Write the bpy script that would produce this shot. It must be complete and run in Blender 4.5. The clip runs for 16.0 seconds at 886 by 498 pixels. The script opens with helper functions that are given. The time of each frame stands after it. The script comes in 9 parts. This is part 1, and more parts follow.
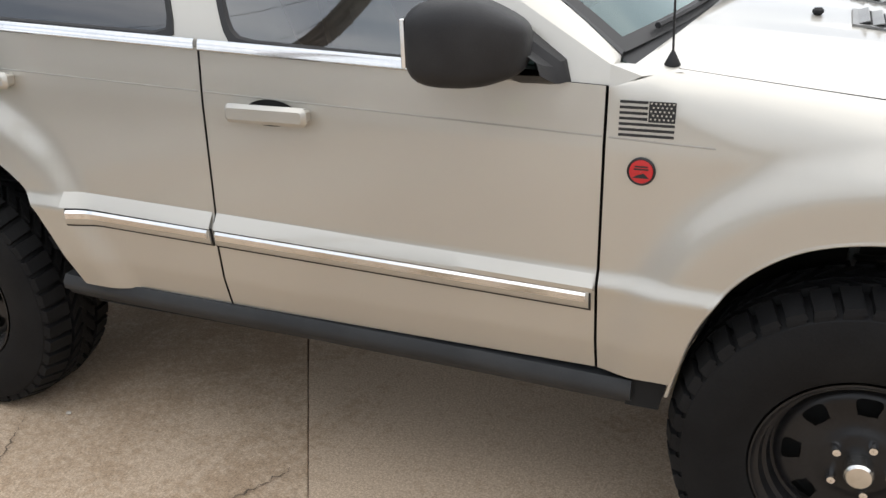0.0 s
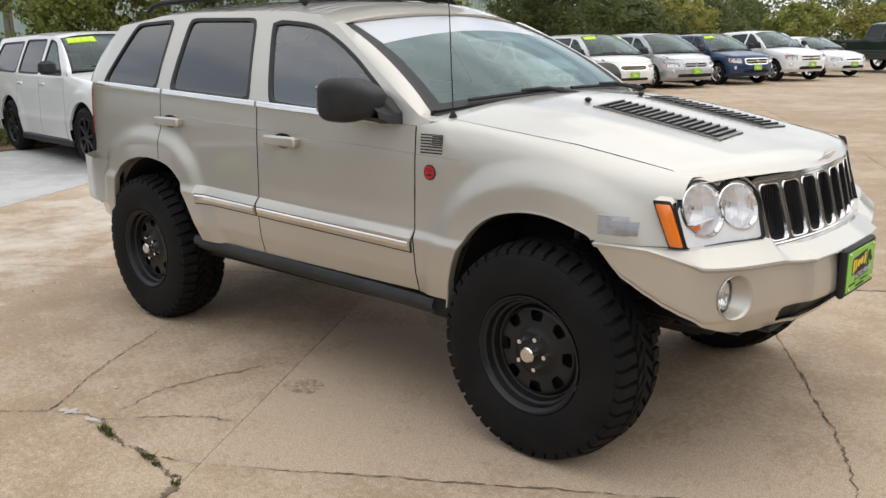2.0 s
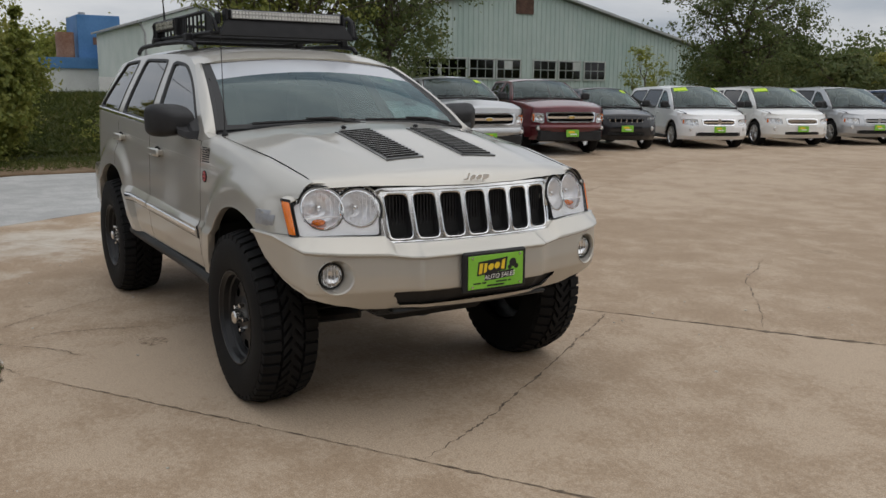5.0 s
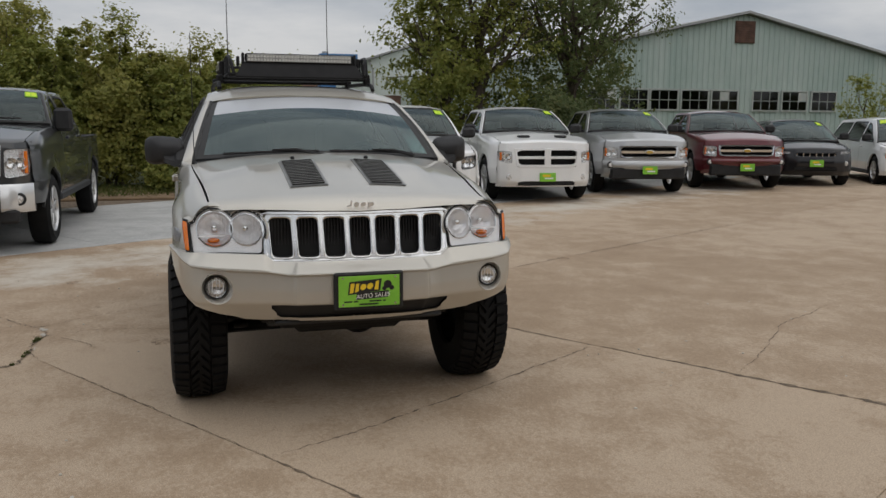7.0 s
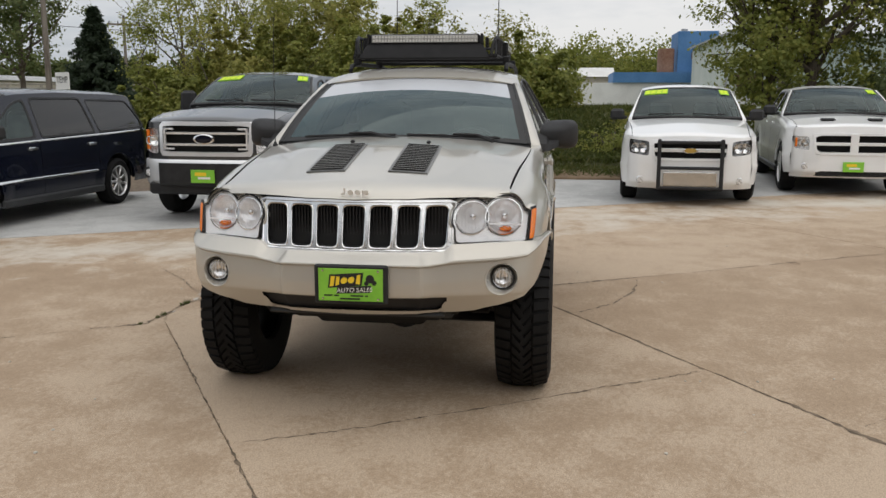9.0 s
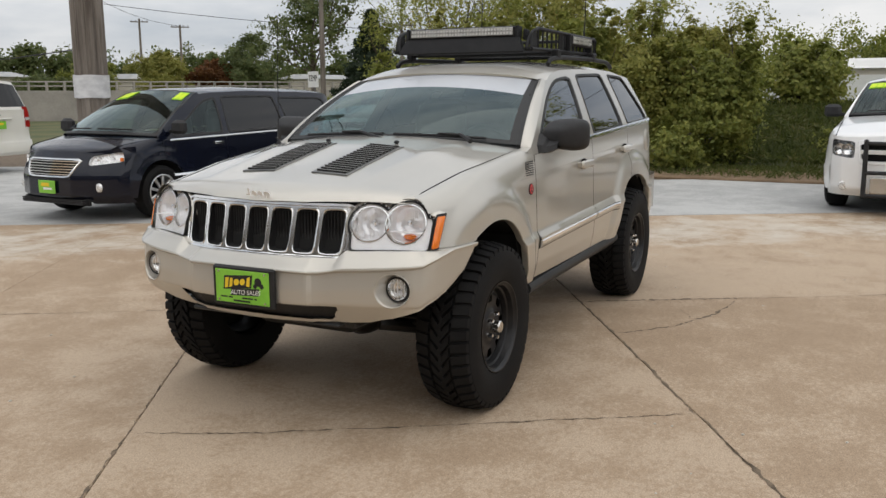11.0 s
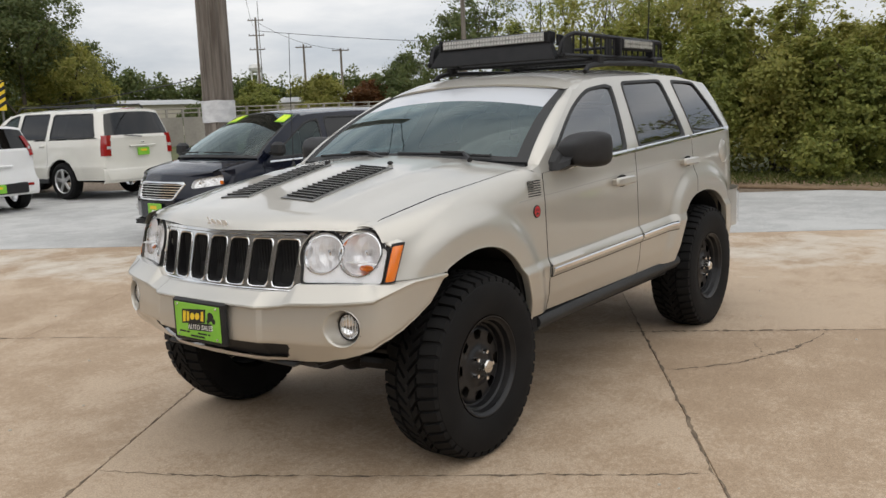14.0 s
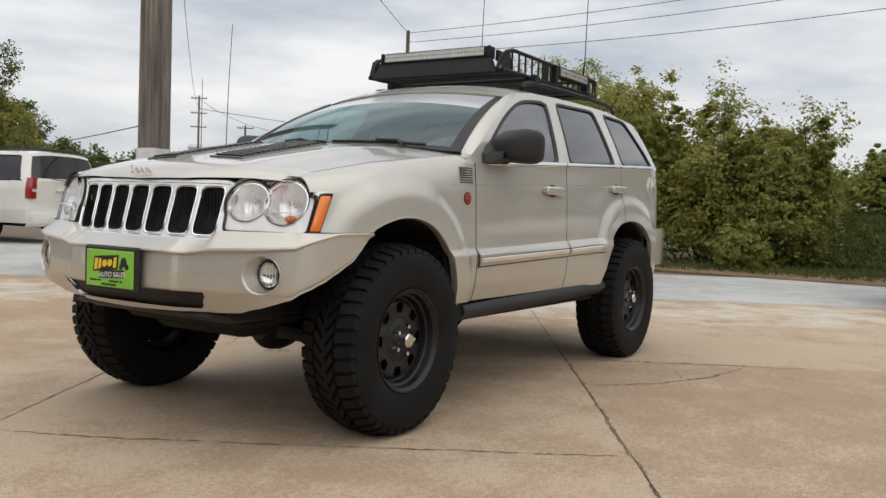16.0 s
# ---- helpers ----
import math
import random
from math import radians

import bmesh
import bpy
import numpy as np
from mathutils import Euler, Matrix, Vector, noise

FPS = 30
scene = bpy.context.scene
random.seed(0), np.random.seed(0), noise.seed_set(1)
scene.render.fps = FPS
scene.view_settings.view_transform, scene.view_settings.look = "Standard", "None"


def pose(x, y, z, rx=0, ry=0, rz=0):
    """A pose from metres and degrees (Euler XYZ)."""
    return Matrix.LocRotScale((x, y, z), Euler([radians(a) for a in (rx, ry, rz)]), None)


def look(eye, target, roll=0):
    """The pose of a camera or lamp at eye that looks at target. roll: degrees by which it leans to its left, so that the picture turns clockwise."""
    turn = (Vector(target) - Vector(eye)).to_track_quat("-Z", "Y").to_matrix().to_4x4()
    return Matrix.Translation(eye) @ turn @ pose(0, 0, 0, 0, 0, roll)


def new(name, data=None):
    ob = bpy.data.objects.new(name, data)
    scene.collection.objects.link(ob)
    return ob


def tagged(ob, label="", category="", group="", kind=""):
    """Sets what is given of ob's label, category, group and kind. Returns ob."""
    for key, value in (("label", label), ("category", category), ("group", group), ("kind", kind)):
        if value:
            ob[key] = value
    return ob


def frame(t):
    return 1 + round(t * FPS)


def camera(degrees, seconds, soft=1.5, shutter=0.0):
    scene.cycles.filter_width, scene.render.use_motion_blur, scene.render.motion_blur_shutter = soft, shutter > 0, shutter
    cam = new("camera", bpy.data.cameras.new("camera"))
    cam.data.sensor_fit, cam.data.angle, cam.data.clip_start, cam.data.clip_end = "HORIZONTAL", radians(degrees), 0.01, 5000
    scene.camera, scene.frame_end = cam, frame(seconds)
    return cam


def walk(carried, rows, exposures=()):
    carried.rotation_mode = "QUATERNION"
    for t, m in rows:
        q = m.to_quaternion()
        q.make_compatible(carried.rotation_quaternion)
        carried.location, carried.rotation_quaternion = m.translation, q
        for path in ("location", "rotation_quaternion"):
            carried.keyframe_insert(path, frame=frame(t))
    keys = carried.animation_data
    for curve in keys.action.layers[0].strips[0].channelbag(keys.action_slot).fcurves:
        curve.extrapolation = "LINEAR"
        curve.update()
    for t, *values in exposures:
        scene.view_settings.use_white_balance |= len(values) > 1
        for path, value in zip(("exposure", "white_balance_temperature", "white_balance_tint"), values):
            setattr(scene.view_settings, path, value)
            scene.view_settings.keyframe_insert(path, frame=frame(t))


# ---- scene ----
cam = camera(54.1, 16.0)
METRES, EYE, TILT, LEAN, TURN = 8.0, 1.5, 0.0, 0.0, 0.0
PATH = [
    (0, (1.207, -2.682, 1.64), (0.457, -0.996, 0.869), -2.1),
    (0.5, (1.66, -2.859, 1.639), (0.701, -1.24, 0.961), -0.8),
    (1, (2.263, -3.024, 1.581), (1.093, -1.504, 1.013), -0.0),
    (1.5, (2.769, -3.225, 1.572), (1.49, -1.774, 1.063), 0.1),
    (2, (3.248, -3.358, 1.571), (1.926, -1.933, 1.102), -1.1),
    (2.5, (3.704, -3.462, 1.557), (2.359, -2.046, 1.125), -1.5),
    (3, (4.098, -3.463, 1.564), (2.73, -2.063, 1.15), -0.6),
    (3.5, (4.539, -3.214, 1.561), (3.092, -1.886, 1.181), -0.4),
    (4, (4.89, -2.998, 1.544), (3.386, -1.736, 1.161), 0.3),
    (4.5, (5.19, -2.694, 1.525), (3.599, -1.546, 1.137), 0.3),
    (4.7, (5.27, -2.489, 1.519), (3.643, -1.389, 1.139), 0.3),
    (6.8, (6.296, -0.954, 1.540), (4.424, -0.312, 1.250), 0.7),
    (7, (6.360, -0.782, 1.545), (4.460, -0.232, 1.248), 0.3),
    (7.5, (6.348, -0.345, 1.545), (4.399, -0.025, 1.233), -0.0),
    (8, (6.405, 0.088, 1.540), (4.435, 0.170, 1.203), 0.3),
    (8.5, (6.285, 0.536, 1.540), (4.323, 0.405, 1.174), -0.1),
    (9, (6.067, 1.001, 1.560), (4.116, 0.726, 1.217), 0.1),
    (9.5, (5.931, 1.458, 1.563), (4.012, 1.015, 1.214), 1.0),
    (9.7, (5.830, 1.628, 1.550), (3.932, 1.103, 1.198), 1.0),
    (11.8, (5.05, 3.196, 1.579), (3.418, 2.09, 1.244), -0.5),
    (12, (5.01, 3.352, 1.572), (3.419, 2.186, 1.244), -0.3),
    (12.5, (4.811, 3.56, 1.573), (3.277, 2.314, 1.267), 0.4),
    (13, (4.609, 3.596, 1.558), (3.088, 2.331, 1.261), -0.5),
    (13.5, (4.565, 3.334, 1.557), (3.054, 2.069, 1.215), -1.6),
    (14, (4.456, 3.1, 1.556), (2.899, 1.885, 1.243), -2.3),
    (14.5, (4.303, 2.902, 1.408), (2.695, 1.738, 1.163), -0.4),
    (15, (4.275, 2.904, 1.102), (2.625, 1.786, 0.937), 1.5),
    (15.5, (4.394, 3.025, 1.003), (2.724, 1.933, 0.858), 1.6),
    (16, (4.467, 3.123, 1.001), (2.798, 2.025, 0.909), 2.0),
]
walk(cam, [(t, look(eye, target, roll)) for t, eye, target, roll in PATH], ((0, 0.76, 6650, 10), (1, 0.74, 6650, 10), (2.5, 0.27, 6800, 10), (4.0, -0.12, 6650, 10), (4.5, -0.18, 6650, 10), (7, -0.36, 6750, 10), (8.5, 0.02, 6850, 10), (9.5, 0.05, 6850, 10), (12.5, 0.19, 6800, 10), (16, 0.2, 6900, 10)))

# ---- light ----
world = bpy.data.worlds.new("overcast_sky")
scene.world = world
world.use_nodes = True
wn, wl = world.node_tree.nodes, world.node_tree.links
SUN_EL, SUN_ROT = 64.0, 45.0
sky = wn.new("ShaderNodeTexSky")
sky.sky_type, sky.sun_disc = "NISHITA", False
sky.sun_elevation, sky.sun_rotation = radians(SUN_EL), radians(SUN_ROT)
sky.dust_density, sky.air_density = 2.0, 1.0
geo = wn.new("ShaderNodeTexCoord")
stretch = wn.new("ShaderNodeMapping")
stretch.inputs["Scale"].default_value = (1.6, 1.6, 6.5)
cloud = wn.new("ShaderNodeTexNoise")
cloud.inputs["Scale"].default_value, cloud.inputs["Detail"].default_value = 1.7, 7.0
cloud.inputs["Roughness"].default_value = 0.55
ramp = wn.new("ShaderNodeValToRGB")
ramp.color_ramp.elements[0].position, ramp.color_ramp.elements[0].color = 0.36, (4.6, 5.2, 6.1, 1)
ramp.color_ramp.elements[1].position, ramp.color_ramp.elements[1].color = 0.64, (8.6, 8.8, 9.2, 1)
cover = wn.new("ShaderNodeMixRGB")
cover.inputs[0].default_value = 0.88
wl.new(geo.outputs["Generated"], stretch.inputs["Vector"])
wl.new(stretch.outputs["Vector"], cloud.inputs["Vector"])
wl.new(cloud.outputs["Fac"], ramp.inputs["Fac"])
wl.new(sky.outputs["Color"], cover.inputs[1])
wl.new(ramp.outputs["Color"], cover.inputs[2])
# an overcast sky is brighter overhead than at the horizon
split, rise, dome = wn.new("ShaderNodeSeparateXYZ"), wn.new("ShaderNodeMath"), wn.new("ShaderNodeVectorMath")
rise.operation, rise.use_clamp, dome.operation = "MULTIPLY_ADD", False, "SCALE"
rise.inputs[1].default_value, rise.inputs[2].default_value = 0.42, 0.92
wl.new(geo.outputs["Generated"], split.inputs[0])
wl.new(split.outputs["Z"], rise.inputs[0])
wl.new(cover.outputs["Color"], dome.inputs[0])
wl.new(rise.outputs[0], dome.inputs["Scale"])
wl.new(dome.outputs[0], wn["Background"].inputs["Color"])
wn["Background"].inputs["Strength"].default_value = 0.1
sun = new("sun", bpy.data.lights.new("sun", "SUN"))
sun.data.energy, sun.data.angle, sun.data.color = 1.0, radians(110), (1.0, 0.95, 0.88)
sun.matrix_world = look((0, 0, 30), (30 * math.sin(radians(SUN_ROT)) * -1, -30 * math.cos(radians(SUN_ROT)), 30 - 30 * math.tan(radians(SUN_EL))))


# ---- materials ----
def principled(name, colour, rough=0.5, metal=0.0, coat=0.0, spec=0.5):
    m = bpy.data.materials.new(name)
    m.use_nodes = True
    b = m.node_tree.nodes["Principled BSDF"]
    b.inputs["Base Color"].default_value = (*colour, 1)
    b.inputs["Roughness"].default_value = rough
    b.inputs["Metallic"].default_value = metal
    b.inputs["Coat Weight"].default_value = coat
    b.inputs["Coat Roughness"].default_value = 0.06
    b.inputs["Specular IOR Level"].default_value = spec
    return m


def textured(name, a, c, scale, rough=0.6, rough2=None, metal=0.0, coat=0.0, bump=0.0, detail=6.0, fine=None, stretch=(1, 1, 1), spec=0.5, low=0.35, high=0.65, seams=0.0):
    """Two tones mixed by a coarse and a fine noise in object space, with bump."""
    m = principled(name, a, rough, metal, coat, spec)
    n, l = m.node_tree.nodes, m.node_tree.links
    b = n["Principled BSDF"]
    tc, mp = n.new("ShaderNodeTexCoord"), n.new("ShaderNodeMapping")
    mp.inputs["Scale"].default_value = stretch
    l.new(tc.outputs["Object"], mp.inputs["Vector"])
    big, small = n.new("ShaderNodeTexNoise"), n.new("ShaderNodeTexNoise")
    big.inputs["Scale"].default_value, big.inputs["Detail"].default_value = scale, detail
    small.inputs["Scale"].default_value, small.inputs["Detail"].default_value = fine or scale * 12, 4.0
    for t in (big, small):
        l.new(mp.outputs["Vector"], t.inputs["Vector"])
    add = n.new("ShaderNodeMath")
    add.operation = "MULTIPLY_ADD"
    add.inputs[1].default_value = 0.35
    l.new(small.outputs["Fac"], add.inputs[0])
    sub = n.new("ShaderNodeMath")
    sub.operation = "SUBTRACT"
    sub.inputs[1].default_value = 0.175
    l.new(big.outputs["Fac"], sub.inputs[0])
    l.new(sub.outputs[0], add.inputs[2])
    r = n.new("ShaderNodeMapRange")
    r.inputs["From Min"].default_value, r.inputs["From Max"].default_value = low, high
    l.new(add.outputs[0], r.inputs["Value"])
    mix = n.new("ShaderNodeMixRGB")
    mix.inputs[1].default_value, mix.inputs[2].default_value = (*a, 1), (*c, 1)
    l.new(r.outputs[0], mix.inputs[0])
    l.new(mix.outputs[0], b.inputs["Base Color"])
    if rough2 is not None:
        rr = n.new("ShaderNodeMapRange")
        rr.inputs["To Min"].default_value, rr.inputs["To Max"].default_value = rough, rough2
        l.new(add.outputs[0], rr.inputs["Value"])
        l.new(rr.outputs[0], b.inputs["Roughness"])
    if bump:
        bp = n.new("ShaderNodeBump")
        bp.inputs["Strength"].default_value, bp.inputs["Distance"].default_value = bump, 0.01
        l.new(add.outputs[0], bp.inputs["Height"])
        l.new(bp.outputs[0], b.inputs["Normal"])
    return m


def car_paint(name, colour, metal=0.0, rough=0.32, coat=1.0):
    """Base coat with flake sparkle, a thin clear coat and a little dust."""
    m = textured(name, colour, tuple(min(1, v * 0.92 + 0.003) for v in colour), 1.3, rough, rough + 0.08, metal, coat, 0.0, fine=900.0)
    m.node_tree.nodes["Principled BSDF"].inputs["Coat Roughness"].default_value = 0.03
    m.node_tree.nodes["Principled BSDF"].inputs["Coat IOR"].default_value = 1.6
    return m


def glass(name, tint, gloss_rough=0.02, ior=1.52, sheen=(1, 1, 1)):
    """A tinted pane: Fresnel gloss over a tinted see-through sheet."""
    m = bpy.data.materials.new(name)
    m.use_nodes = True
    n, l = m.node_tree.nodes, m.node_tree.links
    n.remove(n["Principled BSDF"])
    t, g, f, x = n.new("ShaderNodeBsdfTransparent"), n.new("ShaderNodeBsdfGlossy"), n.new("ShaderNodeLayerWeight"), n.new("ShaderNodeMixShader")
    up, mul = n.new("ShaderNodeMath"), n.new("ShaderNodeMath")
    f0 = ((ior - 1) / (ior + 1)) ** 2
    t.inputs["Color"].default_value = (*tint, 1)
    g.inputs["Roughness"].default_value = gloss_rough
    g.inputs["Color"].default_value = (*sheen, 1)
    f.inputs["Blend"].default_value = 0.5
    up.operation, mul.operation = "POWER", "MULTIPLY_ADD"
    up.inputs[1].default_value, mul.inputs[1].default_value, mul.inputs[2].default_value = 4.6, 1 - f0, f0
    l.new(f.outputs["Facing"], up.inputs[0])
    l.new(up.outputs[0], mul.inputs[0])
    l.new(mul.outputs[0], x.inputs[0])
    l.new(t.outputs[0], x.inputs[1])
    l.new(g.outputs[0], x.inputs[2])
    l.new(x.outputs[0], n["Material Output"].inputs["Surface"])
    return m


PAINT = car_paint("champagne_paint", (0.56, 0.535, 0.478), 0.68, 0.42, 1.0)
PAINT.node_tree.nodes["Principled BSDF"].inputs["Coat IOR"].default_value = 1.62
PAINT.node_tree.nodes["Principled BSDF"].inputs["Coat Roughness"].default_value = 0.06
BLACK_PLASTIC = textured("black_plastic", (0.014, 0.014, 0.015), (0.024, 0.024, 0.025), 9.0, 0.5, 0.65, bump=0.15, fine=400, spec=0.35)
GREY_PLASTIC = textured("grey_plastic", (0.020, 0.022, 0.024), (0.034, 0.036, 0.038), 5.0, 0.5, 0.62, bump=0.12, fine=300, spec=0.4)
DARK = principled("dark_void", (0.008, 0.008, 0.008), 0.9)
RUBBER = textured("tyre_rubber", (0.0055, 0.0055, 0.006), (0.011, 0.011, 0.0112), 6.0, 0.62, 0.8, bump=0.2, fine=160, spec=0.18)
SEAL = principled("rubber_seal", (0.012, 0.012, 0.012), 0.55)
CHROME = textured("chrome", (0.86, 0.86, 0.86), (0.74, 0.74, 0.73), 4.0, 0.07, 0.16, metal=1.0, fine=60)
SATIN = textured("satin_chrome", (0.72, 0.71, 0.68), (0.62, 0.61, 0.58), 6.0, 0.22, 0.3, metal=1.0, fine=80)
BLACK_STEEL = textured("black_steel", (0.008, 0.008, 0.009), (0.016, 0.016, 0.017), 8.0, 0.30, 0.42, bump=0.06, coat=0.08, spec=0.3)
RACK_BLACK = textured("powder_coat_black", (0.007, 0.007, 0.008), (0.014, 0.014, 0.015), 10.0, 0.45, 0.6, bump=0.2, fine=300, spec=0.3)
WINDSHIELD = glass("windscreen_glass", (0.24, 0.38, 0.37), 0.02, 1.92, (0.80, 0.96, 0.97))
CLEAR = glass("clear_lens", (0.97, 0.975, 0.98), 0.02, 1.42)
CAR_GLASS = glass("car_windscreen_glass", (0.36, 0.45, 0.44), 0.03, 1.62, (0.84, 0.97, 0.96))
FRONT_GLASS = glass("door_glass", (0.42, 0.54, 0.53), 0.02, 2.5)
CAR_PRIVACY = glass("parked_car_privacy_glass", (0.02, 0.022, 0.024), 0.03, 1.6)
PRIVACY = glass("privacy_glass", (0.03, 0.032, 0.035), 0.02, 2.15)
AMBER = principled("amber_lens", (0.85, 0.20, 0.015), 0.18, 0.0, 0.6)
RED_LENS = principled("red_lens", (0.32, 0.012, 0.012), 0.15, 0.0, 0.8)
SEAT = textured("seat_cloth", (0.10, 0.10, 0.095), (0.14, 0.138, 0.13), 12.0, 0.8, fine=200)
DASH = textured("dashboard", (0.05, 0.05, 0.05), (0.075, 0.075, 0.073), 10.0, 0.7)
TRIM_GREY = textured("cabin_trim", (0.22, 0.22, 0.21), (0.30, 0.30, 0.29), 6.0, 0.8)
PLATE_GREEN = textured("plate_green", (0.20, 0.52, 0.045), (0.26, 0.60, 0.06), 5.0, 0.4)
YELLOW = principled("sign_yellow", (0.85, 0.60, 0.03), 0.5)
WHITE = principled("white_print", (0.82, 0.82, 0.80), 0.5)
STICKER = principled("sticker_yellow_green", (0.62, 0.80, 0.03), 0.6)
STICKER_GREEN = principled("sticker_green", (0.30, 0.62, 0.03), 0.6)
BLACK_PRINT = principled("black_print", (0.012, 0.012, 0.012), 0.6)


# ---- mesh helpers ----
def mesh_of(name, verts, faces, smooth=True):
    me = bpy.data.meshes.new(name)
    me.from_pydata([tuple(v) for v in verts], [], faces)
    if smooth:
        me.polygons.foreach_set("use_smooth", [True] * len(me.polygons))
    me.update()
    return me


def part(name, data, material, parent=None, label="", smooth=True, sharp=35.0, place=None):
    """Links a mesh ((verts, faces), bmesh or mesh) as one object under a thing or a part."""
    if isinstance(data, tuple):
        data = mesh_of(name, data[0], data[1], smooth)
    elif isinstance(data, bmesh.types.BMesh):
        me = bpy.data.meshes.new(name)
        data.to_mesh(me)
        data.free()
        data = me
        if smooth:
            data.polygons.foreach_set("use_smooth", [True] * len(data.polygons))
    if smooth and sharp and not data.get("sharp_set"):
        data.set_sharp_from_angle(angle=radians(sharp))
        data["sharp_set"] = 1
    if material is not None and not data.materials:
        data.materials.append(material)
    ob = new(name, data)
    ob.parent = parent
    if place is not None:
        ob.matrix_basis = place
    if label:
        tagged(ob, label)
    return ob


def thing(name, m=None, label="", category="", group="", kind=""):
    ob = new(name)
    ob.empty_display_size = 0.2
    if m is not None:
        ob.matrix_basis = m
    return tagged(ob, label, category, group, kind)


def joined(*meshes):
    verts, faces = [], []
    for v, f in meshes:
        k = len(verts)
        verts += list(v)
        faces += [tuple(i + k for i in face) for face in f]
    return verts, faces


def moved(data, m):
    return [m @ Vector(v) for v in data[0]], data[1]


def mirrored(data):
    return [(v[0], -v[1], v[2]) for v in data[0]], [tuple(reversed(f)) for f in data[1]]


def box(x0, x1, y0, y1, z0, z1, bevel=0.0, taper=(1, 1)):
    """A box, its edges chamfered; taper scales the top."""
    cx, cy, cz = (x0 + x1) / 2, (y0 + y1) / 2, (z0 + z1) / 2
    hx, hy, hz = (x1 - x0) / 2, (y1 - y0) / 2, (z1 - z0) / 2
    if bevel <= 0:
        v = [(cx + sx * hx * (taper[0] if sz > 0 else 1), cy + sy * hy * (taper[1] if sz > 0 else 1), cz + sz * hz) for sz in (-1, 1) for sy in (-1, 1) for sx in (-1, 1)]
        return v, [(0, 2, 3, 1), (4, 5, 7, 6), (0, 1, 5, 4), (2, 6, 7, 3), (0, 4, 6, 2), (1, 3, 7, 5)]
    b = min(bevel, hx * 0.9, hy * 0.9, hz * 0.9)
    rings = []
    for z, ins in ((-hz, b), (-hz + b, 0), (hz - b, 0), (hz, b)):
        t = 1 + (taper[0] - 1) * (z + hz) / (2 * hz), 1 + (taper[1] - 1) * (z + hz) / (2 * hz)
        ax, ay = hx * t[0] - ins, hy * t[1] - ins
        c = b if ins == 0 else b * 0.5
        rings.append([(cx + px, cy + py, cz + z) for px, py in ((ax - c, -ay), (ax, -ay + c), (ax, ay - c), (ax - c, ay), (-ax + c, ay), (-ax, ay - c), (-ax, -ay + c), (-ax + c, -ay))])
    v = [p for r in rings for p in r]
    f = [(k * 8 + i, k * 8 + (i + 1) % 8, (k + 1) * 8 + (i + 1) % 8, (k + 1) * 8 + i) for k in range(3) for i in range(8)]
    return v, f + [tuple(range(7, -1, -1)), tuple(range(24, 32))]


def lathe(profile, n=48, axis="y"):
    """Turns (radius, along) points round an axis."""
    v, f = [], []
    for i in range(n):
        a = 2 * math.pi * i / n
        c, s = math.cos(a), math.sin(a)
        for r, h in profile:
            v.append({"y": (r * c, h, r * s), "x": (h, r * c, r * s), "z": (r * c, r * s, h)}[axis])
    k = len(profile)
    for i in range(n):
        j = (i + 1) % n
        f += [(i * k + p, i * k + p + 1, j * k + p + 1, j * k + p) for p in range(k - 1)]
    return v, f


def tube(points, radius, n=8, caps=True):
    """A round bar along a line of points; radius a number or one per point."""
    pts = [Vector(p) for p in points]
    v, f = [], []
    for i, p in enumerate(pts):
        d = (pts[min(i + 1, len(pts) - 1)] - pts[max(i - 1, 0)]).normalized()
        side = d.cross(Vector((0, 0, 1))) if abs(d.z) < 0.95 else d.cross(Vector((1, 0, 0)))
        side.normalize()
        up = side.cross(d)
        r = radius[i] if isinstance(radius, (list, tuple)) else radius
        v += [p + r * (math.cos(2 * math.pi * k / n) * side + math.sin(2 * math.pi * k / n) * up) for k in range(n)]
    for i in range(len(pts) - 1):
        f += [(i * n + k, i * n + (k + 1) % n, (i + 1) * n + (k + 1) % n, (i + 1) * n + k) for k in range(n)]
    if caps:
        f += [tuple(range(n - 1, -1, -1)), tuple(range((len(pts) - 1) * n, len(pts) * n))]
    return v, f


def smax(values, k=0.03):
    top = max(values)
    return top + k * math.log(sum(math.exp((v - top) / k) for v in values))


def polygon_sdf(corners, k=0.02):
    """Signed distance (inside: minus) to a convex polygon given clockwise or not, corners rounded by k."""
    cx, cy = sum(p[0] for p in corners) / len(corners), sum(p[1] for p in corners) / len(corners)
    planes = []
    for (ax, ay), (bx, by) in zip(corners, corners[1:] + corners[:1]):
        nx, ny = by - ay, ax - bx
        ln = math.hypot(nx, ny)
        nx, ny = nx / ln, ny / ln
        d = nx * ax + ny * ay
        if nx * cx + ny * cy > d:
            nx, ny, d = -nx, -ny, -d
        planes.append((nx, ny, d))
    return lambda x, y: smax([nx * x + ny * y - d for nx, ny, d in planes], k)


